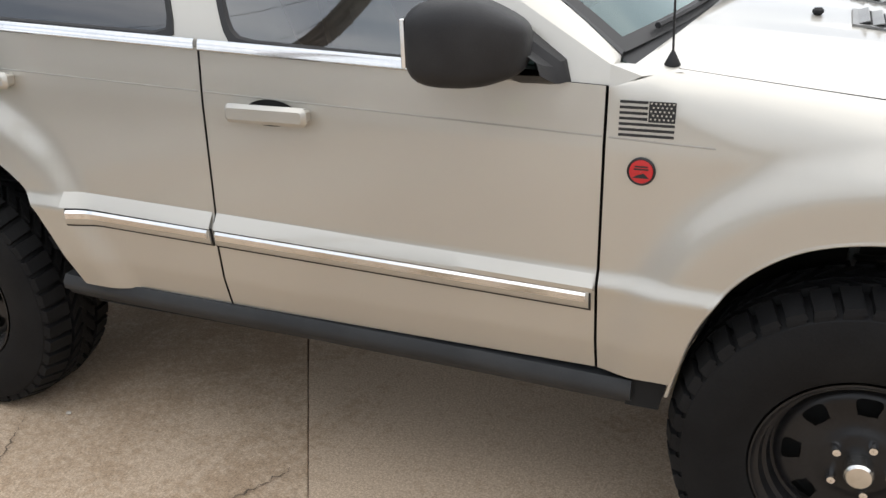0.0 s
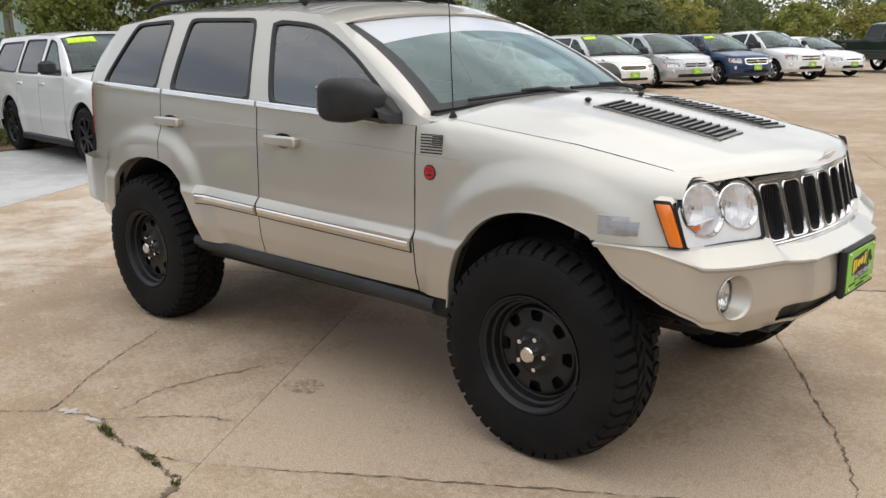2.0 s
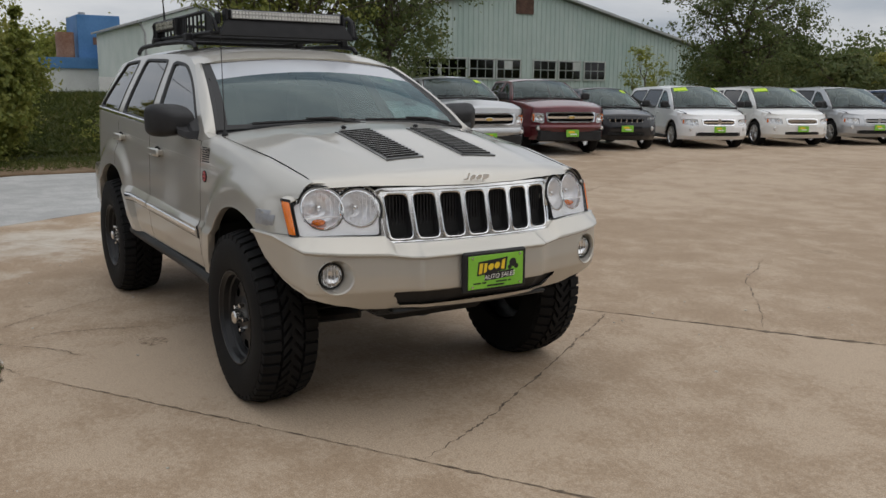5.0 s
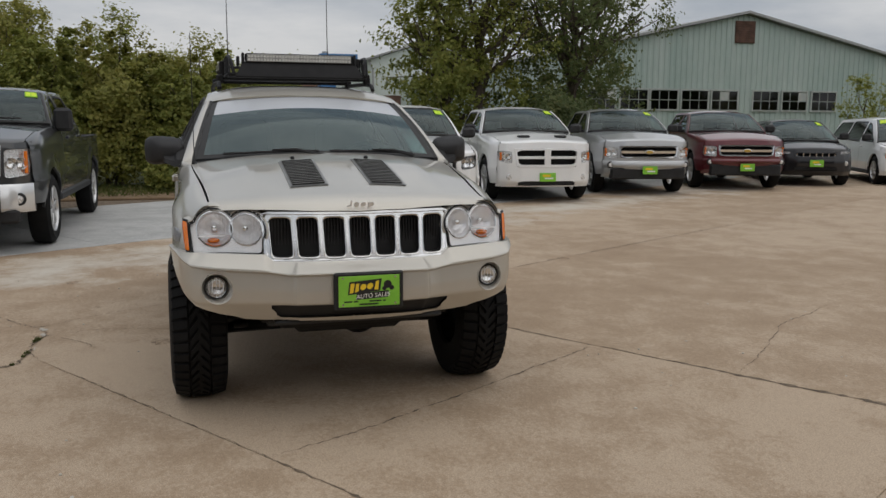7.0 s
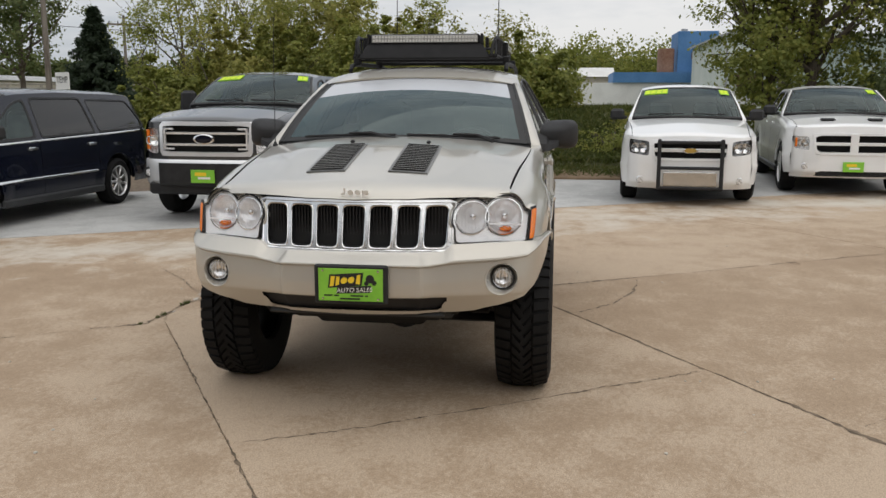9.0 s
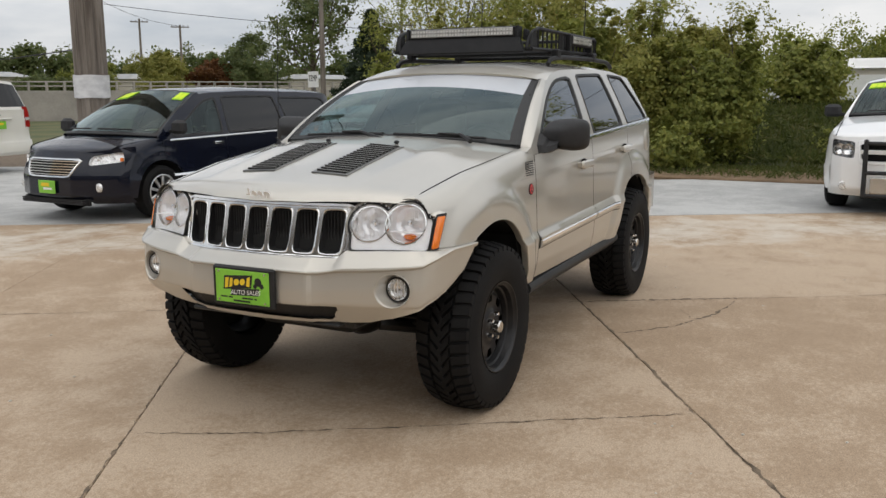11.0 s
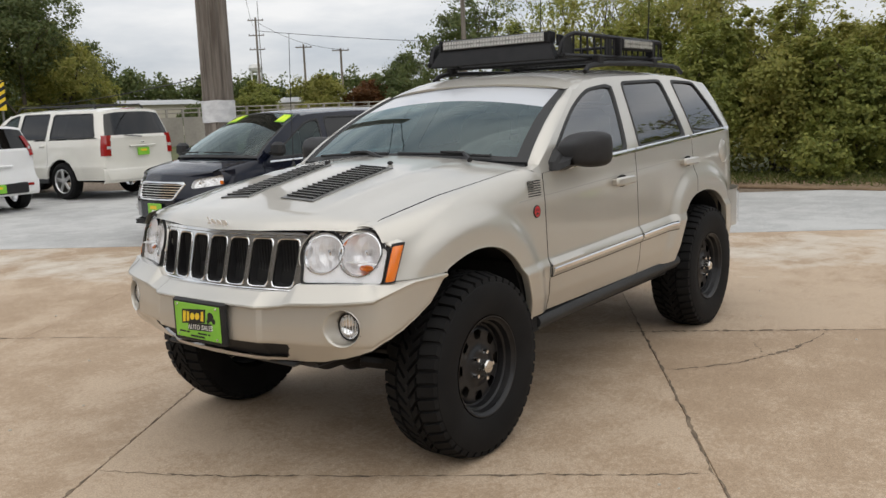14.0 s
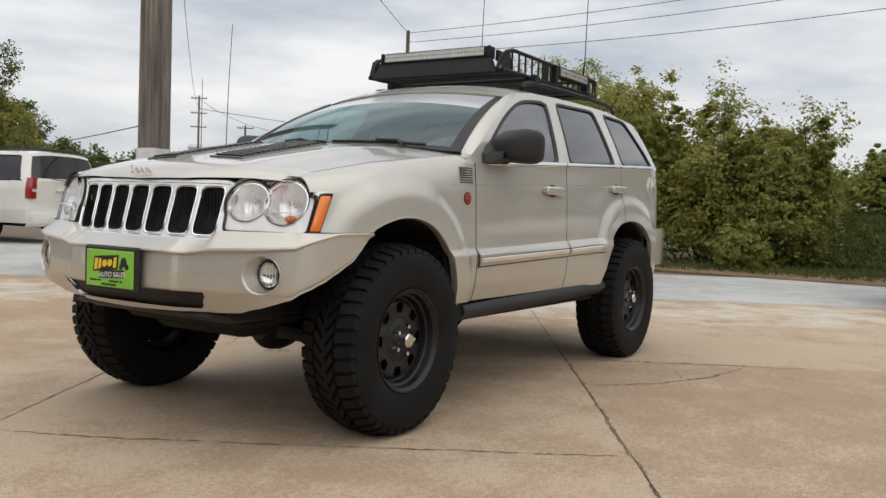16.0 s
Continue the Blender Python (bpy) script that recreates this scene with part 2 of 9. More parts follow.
def panels(us, vs, to_uv, to_xyz, sdfs, classify, reach=0.6):
    """A grid sheet in (u, v) metres, its vertices drawn onto the zero lines of the sdfs, cut into pieces by classify(u, v)."""
    nu, nv = len(us), len(vs)
    uv = [[list(to_uv(u, v)) for v in vs] for u in us]
    h = [[0.0] * nv for _ in us]
    for i in range(nu):
        for j in range(nv):
            a = uv[i][j]
            near = [math.dist(a, uv[k][m]) for k, m in ((i - 1, j), (i + 1, j), (i, j - 1), (i, j + 1)) if 0 <= k < nu and 0 <= m < nv]
            h[i][j] = (min(near), max(near))
    for f in sdfs:
        for i in range(nu):
            for j in range(nv):
                p = uv[i][j]
                d = f(*p)
                if abs(d) < reach * h[i][j][1]:
                    e = 1e-4
                    gx, gy = (f(p[0] + e, p[1]) - d) / e, (f(p[0], p[1] + e) - d) / e
                    g2 = gx * gx + gy * gy
                    if g2 > 1e-3:
                        du, dv = -d * gx / g2, -d * gy / g2
                        if math.hypot(du, dv) < reach * h[i][j][1]:
                            p[0] += du
                            p[1] += dv
    out = {}
    for i in range(nu - 1):
        for j in range(nv - 1):
            c = [uv[i][j], uv[i + 1][j], uv[i + 1][j + 1], uv[i][j + 1]]
            name = classify(sum(p[0] for p in c) / 4, sum(p[1] for p in c) / 4)
            if name is None:
                continue
            index, verts, faces = out.setdefault(name, ({}, [], []))
            face = []
            for k in ((i, j), (i + 1, j), (i + 1, j + 1), (i, j + 1)):
                if k not in index:
                    index[k] = len(verts)
                    verts.append(to_xyz(*uv[k[0]][k[1]]))
                face.append(index[k])
            faces.append(tuple(face))
    return {n: (v, f) for n, (_, v, f) in out.items()}


def span(a, b, step, *extra):
    n = max(1, round(abs(b - a) / step))
    vals = [a + (b - a) * i / n for i in range(n + 1)]
    vals = [v for v in vals if all(abs(v - e) > 0.35 * step for e in extra)] + list(extra)
    return sorted(set(vals))


def ease(t):
    t = min(1.0, max(0.0, t))
    return t * t * (3 - 2 * t)


def lerp(a, b, t):
    return a + (b - a) * t


def interp(x, table):
    """Smooth curve through a short table of (x, value), x rising."""
    if x <= table[0][0]:
        return table[0][1]
    for (a, va), (b, vb) in zip(table, table[1:]):
        if x <= b:
            return lerp(va, vb, (x - a) / (b - a))
    return table[-1][1]


def contour(f, cx, cy, level, n=96, far=1.5):
    """Points round (cx, cy) where f reaches level."""
    out = []
    for i in range(n):
        a = 2 * math.pi * i / n
        c, s = math.cos(a), math.sin(a)
        lo, hi = 0.0, far
        for _ in range(26):
            mid = (lo + hi) / 2
            if f(cx + mid * c, cy + mid * s) < level:
                lo = mid
            else:
                hi = mid
        out.append((cx + lo * c, cy + lo * s))
    return out


def rings(loops, closed=True):
    """Faces between loops of equally many points."""
    n = len(loops[0])
    v = [p for q in loops for p in q]
    f = [(k * n + i, k * n + (i + 1) % n, (k + 1) * n + (i + 1) % n, (k + 1) * n + i) for k in range(len(loops) - 1) for i in range(n if closed else n - 1)]
    return v, f


# ---- vehicles ----
def arch_lines(P):
    """Signed distances to the wheel openings."""
    if "arch_fn" not in P:
        if "arch_poly" in P:
            P["arch_fn"] = [polygon_sdf(q, 0.012) for q in P["arch_poly"]]
        else:
            P["arch_fn"] = [(lambda ax, az, r: (lambda x, z: math.hypot((x - ax) * 0.95, (z - az) if z > az else (z - az) * 0.25) - r))(*a) for a in P["arches"]]
    return P["arch_fn"]


def side_y(P, x, z):
    """Half width of the lower body at (x, z)."""
    zb, top = P["z_bot"], top_z(P, x)
    w, belt = P["w"], P["belt"][0] + P["belt"][1] * x
    v = (z - zb) / (belt - zb)
    y = interp(v, [(-0.3, w - 0.06), (0, w - 0.035), (0.12, w - 0.014), (0.30, w - 0.004), (0.335, w), (0.385, w - 0.016), (0.8, w - 0.027), (1.0, P["y_belt"]), (1.4, P["y_belt"] - 0.06)])
    for f in arch_lines(P):
        d = f(x, z)
        y += P["flare"] * ease(1 - (d - P.get("band_w", 0.10)) / P.get("band_f", 0.065))
    f0, f1 = P["taper_f"]
    if x > f0:
        y -= f1 * ((x - f0) / (P["x_front"] - f0)) ** 2.2
    r0, r1 = P["taper_r"]
    if x < r0:
        y -= r1 * ((r0 - x) / (r0 - P["x_rear"])) ** 2.4
    if x > P["x_cut"]:
        yh, h = lerp(P["y_belt"], hood_y(P, x), ease((x - P["x_cut"]) / 0.16)), lerp(0.05, 0.15, ease((x - P["x_cut"]) / 0.3))
        t = (z - (top - h)) / h
        if t > 0 and y > yh:
            y = yh + (y - yh) * math.sqrt(max(0.0, 1 - min(1, t) ** 2.4))
    return y


def hood_y(P, x):
    return lerp(P["hood_y"][0], P["hood_y"][1], ease((x - P["x_cut"]) / (P["x_nose"] - P["x_cut"])))


def top_z(P, x):
    belt = P["belt"][0] + P["belt"][1] * x
    if P.get("bed") and x < P["cab_end"]:
        return P["bed"]
    if x <= P["x_cut"]:
        return belt
    return lerp(belt, interp(x, P["hood_edge"]), ease((x - P["x_cut"]) / 0.12))


def rail_z(P, x):
    return interp(x, P["roof"]) - 0.06


def ws_point(P, s, t):
    """The windscreen's surface: s across, t up."""
    (xb, yb, zb, bow, crown), (xt, yt, zt, bow2, crown2) = P["ws"]
    bulge = 0.025 * math.sin(math.pi * t)
    return (lerp(xb + bow * (1 - s * s), xt + bow2 * (1 - s * s), t) + bulge, s * lerp(yb, yt, t), lerp(zb + crown * (1 - s * s), zt + crown2 * (1 - s * s), t) + bulge)


def green_y(P, x, z):
    belt = P["belt"][0] + P["belt"][1] * x
    t = max(0.0, (z - belt) / (P["zmax"] - 0.06 - belt))
    y = lerp(P["y_belt"] - 0.006, P["y_rail"], t ** 1.12)
    r0, r1 = P["taper_r"]
    if x < r0 and not P.get("bed"):
        y -= 0.8 * r1 * ((r0 - x) / (r0 - P["x_rear"])) ** 2.2
    return y


def shear_x(P, x, z):
    x0, x1, k = P["shear"]
    belt = P["belt"][0] + P["belt"][1] * x
    return x + k * ease((x0 - x) / (x0 - x1)) * max(0.0, z - belt)


def wheel_parts(radius, width, rim_r, rim_mat, spokes, lugs, style):
    """Tyre, rim and cap meshes of one wheel, its axle along y, outer face at y = 0 towards -y."""
    w, r = width, radius
    e = 0.012 if lugs else 0.0
    k = rim_r
    tyre = lathe([(k - 0.004, 0.03), (k + 0.01, 0.006), (k + 0.03, 0.0), (lerp(k, r, 0.55), -0.012), (r - 0.045, 0.0), (r - 0.016 - e, 0.022), (r - 0.009 - e, 0.05), (r - 0.008 - e, w / 2), (r - 0.009 - e, w - 0.05), (r - 0.016 - e, w - 0.022), (r - 0.045, w), (lerp(k, r, 0.5), w + 0.008), (k + 0.01, w - 0.01), (k - 0.004, w - 0.03)], 64)
    tread = []
    if lugs:
        for i in range(lugs):
            a = 2 * math.pi * i / lugs
            for row, (y0, y1, tilt, wide) in enumerate(((0.003, 0.082, 0.05, 0.80), (w - 0.082, w - 0.003, -0.05, 0.80), (0.088, w / 2 + 0.014, 0.42, 0.70), (w / 2 - 0.014, w - 0.088, -0.42, 0.70))):
                off = (0.5 if row % 2 else 0.0) * 2 * math.pi / lugs
                half = math.pi / lugs * wide
                reach = 1.0 if row > 1 else (1.35 if i % 2 else 0.9)
                ys = [y0, y1]
                v = []
                for rr in (r - 0.034, r):
                    sh = 1.0 if rr < r else 0.86
                    for y in ys:
                        yy = lerp((y0 + y1) / 2, y, 1.0 if rr < r else 0.92)
                        for sgn in (-1, 1):
                            ang = a + off + sgn * half * sh + tilt * (y - (y0 + y1) / 2) / (y1 - y0) * (3.0 / lugs * 6)
                            rad = rr - (0.020 if rr == r and (yy < 0.03 or yy > w - 0.03) else 0.0)
                            v.append((rad * math.cos(ang), yy, rad * math.sin(ang)))
                f = [(4, 5, 7, 6), (0, 1, 5, 4), (2, 6, 7, 3), (0, 4, 6, 2), (1, 3, 7, 5)]
                tread.append((v, f))
                if row < 2:
                    y_in = 0.004 if row == 0 else w - 0.004
                    sgn_y = -1 if row == 0 else 1
                    v2 = []
                    for rr, dy in ((r - 0.03, 0.0), (r - 0.03 - 0.035 * reach, 0.004)):
                        for sg in (-1, 1):
                            ang = a + off + sg * half * 0.9
                            v2.append((rr * math.cos(ang), y_in + sgn_y * dy, rr * math.sin(ang)))
                            v2.append((rr * math.cos(ang), y_in - sgn_y * 0.012, rr * math.sin(ang)))
                    tread.append((v2, [(0, 2, 6, 4), (0, 4, 5, 1), (2, 3, 7, 6), (4, 6, 7, 5), (0, 1, 3, 2)]))
    if style == "steel":
        d = 0.05

        def depth(q):
            return interp(q, [(0.0, 0.05), (0.075, 0.05), (0.085, 0.058), (0.10, 0.062), (k * 0.70, 0.064), (k * 0.77, 0.07), (k * 0.81, 0.085), (k * 0.84, 0.075), (k * 0.86, 0.052), (k * 0.90, 0.046), (k * 0.92, 0.022), (k * 0.96, 0.018), (k * 0.98, 0.004), (k + 0.004, 0.004)])
        holes = []
        for i in range(8):
            a = 2 * math.pi * (i + 0.5) / 8
            c, s = math.cos(a), math.sin(a)
            q = k * 0.63
            holes.append(polygon_sdf([(q * c + dx * c - dy * s, q * s + dx * s + dy * c) for dx, dy in ((-0.023, -0.021), (0.021, -0.032), (0.021, 0.032), (-0.023, 0.021))], 0.007))

        def hole(u, v):
            return min(h(u, v) for h in holes)
        rads = [k * q for q in (0.02, 0.15, 0.3, 0.36, 0.4, 0.46, 0.5, 0.54, 0.575, 0.61, 0.645, 0.68, 0.715, 0.745, 0.78, 0.8, 0.83, 0.86, 0.88, 0.9, 0.93, 0.96, 1.0, 1.02)]
        angs = [2 * math.pi * i / 112 for i in range(113)]
        rim = panels(rads, angs, lambda q, a: (q * math.cos(a), q * math.sin(a)), lambda u, v: (u, depth(math.hypot(u, v)), v), [hole], lambda u, v: None if hole(u, v) < 0 else "rim", 0.45)["rim"]
        rim = joined(rim, lathe([(k - 0.004, 0.03), (k - 0.012, w - 0.04)], 48))
    else:
        n = spokes
        rim = [lathe([(k + 0.004, 0.004), (k * 0.97, 0.0), (k * 0.93, 0.01), (k * 0.91, 0.05), (k * 0.9, w - 0.05)], 48), lathe([(0.001, 0.01), (k * 0.22, 0.012), (k * 0.26, 0.03)], 24)]
        for i in range(n):
            a = 2 * math.pi * i / n
            m = Matrix.Rotation(a, 4, "Y")
            wd = k * 1.5 / n
            rim.append(moved(joined(box(k * 0.18, k * 0.95, 0.014, 0.05, -wd * 0.5, wd * 0.5, 0.008)), m))
        rim = joined(*rim)
    return tyre, joined(*tread) if tread else None, rim


def add_wheel(parent, name, parts, m, rim_mat, cap, label=""):
    """One wheel (> tyre, rim, cap, nuts) under a vehicle."""
    tyre, tread, rim = parts
    base = part(name, tyre, RUBBER, parent, label, place=m)
    if tread is not None:
        part("tread", tread, RUBBER, base, sharp=20)
    part("rim", rim, rim_mat, base, sharp=40)
    if tread is not None:
        # near-black disc put in as the shade behind the rim holes
        part("brake_disc", lathe([(0.001, 0.115), (0.17, 0.115), (0.19, 0.13)], 32), DARK, base)
    return base


def vehicle_shell(P, root, glass_side):
    """Sides, doors, roof, glass and tail of a vehicle, as parts of root."""
    x0, x1, zb = P["x_rear"], P["x_front"], P["z_bot"]
    step = P["step"]
    gaps = sorted(P["gaps"])
    g = 0.0035
    arches = arch_lines(P)

    def cut(x, z):
        return min(f(x, z) for f in arches)
    low = P.get("low", lambda x: -1.0)
    lower = lambda x, z: low(x) - z
    nose = polygon_sdf(P["nose_cut"], 0.008) if "nose_cut" in P else None
    xs = span(x0, x1, step, *[v for q in gaps for v in (q - g, q + g)])
    fr = [0, 0.04, 0.1, 0.16, 0.22, 0.28, 0.325, 0.36, 0.40, 0.46, 0.52, 0.58, 0.64, 0.7, 0.76, 0.80, 0.83, 0.87, 0.90, 0.93, 0.955, 0.975, 0.99, 1.0]
    if P.get("fine"):
        fr = [lerp(a, b, k / P["fine"]) for a, b in zip(fr, fr[1:]) for k in range(P["fine"])] + [1.0]

    def kind(x, z):
        if cut(x, z) < 0 or lower(x, z) > 0 or (nose and nose(x, z) < 0):
            return None
        for q in gaps:
            if abs(x - q) < g:
                return None
        n = sum(x > q for q in gaps)
        return P["names"][n]
    side = panels(xs, fr, lambda x, f: (x, lerp(zb, top_z(P, x), f)), lambda x, z: (x, -side_y(P, x, z), z), [cut] + ([lower] if "low" in P else []) + ([nose] if nose else []), kind)
    paint = P["paint"]
    made = {}
    for nm, data in side.items():
        for hand, d in (("r", data), ("l", mirrored(data))):
            made[nm, hand] = part(nm, d, paint, root, sharp=28)
    # dark lining behind the gaps and inside the arches
    inner = panels(span(x0 + 0.03, x1 - 0.05, 0.06), [0, 0.5, 0.96], lambda x, f: (x, lerp(zb + 0.05, top_z(P, x) - 0.03, f)), lambda x, z: (x, -side_y(P, x, z) + 0.04, z), [cut], lambda x, z: None if cut(x, z) < 0.02 else "a")["a"]
    wells = []
    for ax, az, r in P["arches"]:
        a0, a1 = (0.55, math.pi - 0.1) if ax > 0 else (0.1, math.pi - 0.55)
        ang = [lerp(a0, a1, i / 20) for i in range(21)]
        yo, yi = P["w"] - 0.025, P["w"] - 0.42
        v = [(ax + (r + 0.006) / 0.93 * math.cos(a), -y, az + (r + 0.006) * math.sin(a)) for a in ang for y in (yo, yi)]
        f = [(2 * i, 2 * i + 1, 2 * i + 3, 2 * i + 2) for i in range(20)]
        k = len(v)
        v.append((ax, -yi, az + r * 0.3))
        f += [(2 * i + 1, k, 2 * i + 3) for i in range(20)]
        wells.append((v, f))
    for d in (joined(inner, *wells), mirrored(joined(inner, *wells))):
        part("inner_liner", d, DARK, root)
    # rolled arch lips
    for f, (ax, az, r) in zip(arches, P["arches"]):
        a0, a1 = P.get("lip", (0.0, math.pi))
        cx, cz = P.get("arch_mid", {}).get(ax, (ax, az + 0.05))
        loop = []
        for lv, dy in ((0.006, 0.0003), (0.003, 0.0012), (-0.001, 0.0012), (-0.004, -0.003), (-0.004, -0.035)):
            q = contour(f, cx, cz, lv, 144, 1.0)
            q = [p for i, p in enumerate(q) if a0 <= 2 * math.pi * i / 144 <= a1]
            loop.append([(x, -side_y(P, x, z) - dy, z) for x, z in q])
        lip = rings(loop, False)
        for d in (lip, mirrored(lip)):
            part("arch_lip", d, paint, root)
    # greenhouse
    gx0 = P["cab_end"] if P.get("bed") else P["x_rear"] + 0.02
    (xb, yb, zwb, *_), (xt, yt, zwt, *_) = P["ws"]

    def gtop(x):
        return rail_z(P, x) if x <= xt else lerp(zwt, zwb - 0.02, (x - xt) / (xb - xt))
    wins = [polygon_sdf(q, P.get("round", 0.016)) for q in P["windows"]]

    def win(x, z):
        return min(f(x, z) for f in wins)

    def gkind(x, z):
        d = win(x, z)
        if d < 0:
            n = min(range(len(wins)), key=lambda i: wins[i](x, z))
            return f"glass{n}"
        return "pillar"
    gxs = span(gx0, xb - 0.01, step)
    gfr = [i / P.get("rows", 22) for i in range(P.get("rows", 22) + 1)]
    green = panels(gxs, gfr, lambda x, f: (shear_x(P, x, lerp(P["belt"][0] + P["belt"][1] * x, gtop(x), f)), lerp(P["belt"][0] + P["belt"][1] * x, gtop(x), f)), lambda x, z: (x, -green_y(P, x, z), z), [win], gkind, 0.6)
    for nm, data in green.items():
        if nm.startswith("glass"):
            mat = glass_side[int(nm[5:])]
            data = [(v[0], v[1] + 0.008, v[2]) for v in data[0]], data[1]
            for d in (data, mirrored(data)):
                part("side_window", d, mat, root).visible_shadow = False
        else:
            for d in (data, mirrored(data)):
                part("pillar", d, paint, root)
    for f, quad in zip(wins, P["windows"]):
        cx, cz = sum(p[0] for p in quad) / len(quad), sum(p[1] for p in quad) / len(quad)
        loops = []
        e = P.get("seal", 0.016)
        for level, out in ((e, 0.0), (e - 0.002, 0.005), (-0.008, 0.003), (-0.012, -0.010)):
            loops.append([(x, -green_y(P, x, z) - out, z) for x, z in contour(f, cx, cz, level)])
        seal = rings(loops)
        for d in (seal, mirrored(seal)):
            part("window_seal", d, SEAL, root)
    # roof
    xe = gx0
    rx = span(xe, xt, 0.08)
    ss = [-1, -0.97, -0.93, -0.88, -0.8, -0.65, -0.45, -0.2, 0, 0.2, 0.45, 0.65, 0.8, 0.88, 0.93, 0.97, 1]

    def roof_point(x, s):
        rz = rail_z(P, x)
        sx = shear_x(P, x, rz)
        y = green_y(P, sx, rz)
        bow = P["ws"][1][3] * (1 - s * s) * ease((x - xe) / (xt - xe)) - 0.05 * (1 - s * s) * (1 - ease((x - xe) / 0.4))
        return sx + bow, y * s, rz + (interp(x, P["roof"]) - rz) * (1 - abs(s) ** 3.2)
    nv = len(ss)
    part("roof", ([roof_point(x, s) for x in rx for s in ss], [(i * nv + j, (i + 1) * nv + j, (i + 1) * nv + j + 1, i * nv + j + 1) for i in range(len(rx) - 1) for j in range(nv - 1)]), paint, root)
    if P.get("band"):
        lip = [[roof_point(xt, s) for s in ss], [tuple(lerp(a, b, 0.6) + (0.004 if k == 2 else 0) for k, (a, b) in enumerate(zip(roof_point(xt, s), ws_point(P, s, 1.0)))) for s in ss], [ws_point(P, s, 1.0) for s in ss], [ws_point(P, s, 0.985) for s in ss]]
        lip[3] = [(x + 0.003, y, z + 0.003) for x, y, z in lip[3]]
        part("roof_header", ([p for row in lip for p in row], [(i * nv + j, i * nv + j + 1, (i + 1) * nv + j + 1, (i + 1) * nv + j) for i in range(3) for j in range(nv - 1)]), paint, root)
    # windscreen, its dark border and the corner posts
    band = P.get("band")

    def wkind(s, t):
        if abs(s) > P.get("frit", 0.965) or t < 0.05 or (t > 0.975 and not band):
            return "border"
        if band and t > band - 0.07 * s * s + 0.0:
            return "band"
        return "screen"
    fq = P.get("frit", 0.965)
    wsn = [-1, -fq, -0.9, -0.8, -0.65, -0.5, -0.35, -0.2, -0.1, 0, 0.1, 0.2, 0.35, 0.5, 0.65, 0.8, 0.9, fq, 1]
    wst = sorted({0, 0.05, 0.15, 0.3, 0.45, 0.55, 0.6, 0.65, 0.7, 0.78, 0.88, 0.975, 1})
    line = [lambda s, t: t - (band - 0.07 * s * s)] if band else []
    for nm, data in panels(wsn, wst, lambda s, t: (s, t), lambda s, t: ws_point(P, s, t), line, wkind).items():
        ob = part({"screen": "windscreen", "border": "windscreen_border", "band": "sun_band"}[nm], data, {"screen": P.get("screen_glass", CAR_GLASS), "border": SEAL, "band": P.get("band_mat")}[nm], root)
        if nm == "screen":
            ob.visible_shadow = False
    post = []
    for i in range(15):
        t = i / 14
        x = lerp(xb - 0.01, xt, t)
        z = gtop(x)
        a = (x, -green_y(P, x, z), z)
        c = ws_point(P, -1, t)
        swell = min(1.0, 0.12 + 5 * t)
        mid = (lerp(a[0], c[0], 0.55) + 0.012 * swell, lerp(a[1], c[1], 0.4), lerp(a[2], c[2], 0.5) + 0.014 * swell)
        post.append((a, mid, (c[0] - 0.004, c[1], c[2] + 0.002)))
    post.insert(0, tuple((q[0] - 0.004, q[1], q[2] - 0.06) for q in post[0]))
    pv, pf = [p for row in post for p in row], [(3 * i + k, 3 * i + 3 + k, 3 * i + 4 + k, 3 * i + 1 + k) for i in range(15) for k in range(2)]
    if P.get("frit"):
        rim = [(a, b, tuple(lerp(b[k], c[k], 0.5) for k in range(3)), c) for a, b, c in post]
        pv = [p for row in rim for p in row[:3]]
        sv = [(p[0] + 0.001, p[1], p[2] + 0.001) for row in rim for p in row[2:]]
        sf = [(2 * i, 2 * i + 2, 2 * i + 3, 2 * i + 1) for i in range(15)]
        for d in ((sv, sf), mirrored((sv, sf))):
            part("pillar_seal", d, SEAL, root)
    for d in ((pv, pf), mirrored((pv, pf))):
        part("screen_post", d, paint, root, sharp=60)
    # hood
    hs = [i / 14 - 1 for i in range(29)]
    hx = span(P["x_cut"] + 0.04, P["x_nose"], 0.05, P["x_nose"] - 0.02, P["x_nose"] - 0.035)

    def hood_point(x, s):
        t = (x - hx[0]) / (P["x_nose"] - hx[0])
        y = (hood_y(P, x) - 0.004) * s
        rear = hx[0] + P["ws"][0][3] * 0.9 * (1 - s * s)
        xx = lerp(rear, interp(abs(y), P["nose"]) - P.get("nose_back", 0.0), t)
        ze, zc = interp(xx, P["hood_edge"]), interp(xx, P["hood_mid"])
        z = ze + (zc - ze) * (1 - abs(s) ** 2.0)
        z += P.get("ridge", 0.0) * math.exp(-((abs(s) - 0.62) / 0.07) ** 2) * math.sin(math.pi * min(1, t * 1.05)) ** 0.7
        z -= 0.03 * max(0.0, (t - 0.95) / 0.05) ** 2
        return xx, y, z
    nh = len(hs)
    hood = part("hood", ([hood_point(x, s) for x in hx for s in hs], [(i * nh + j, (i + 1) * nh + j, (i + 1) * nh + j + 1, i * nh + j + 1) for i in range(len(hx) - 1) for j in range(nh - 1)]), paint, root, sharp=50)
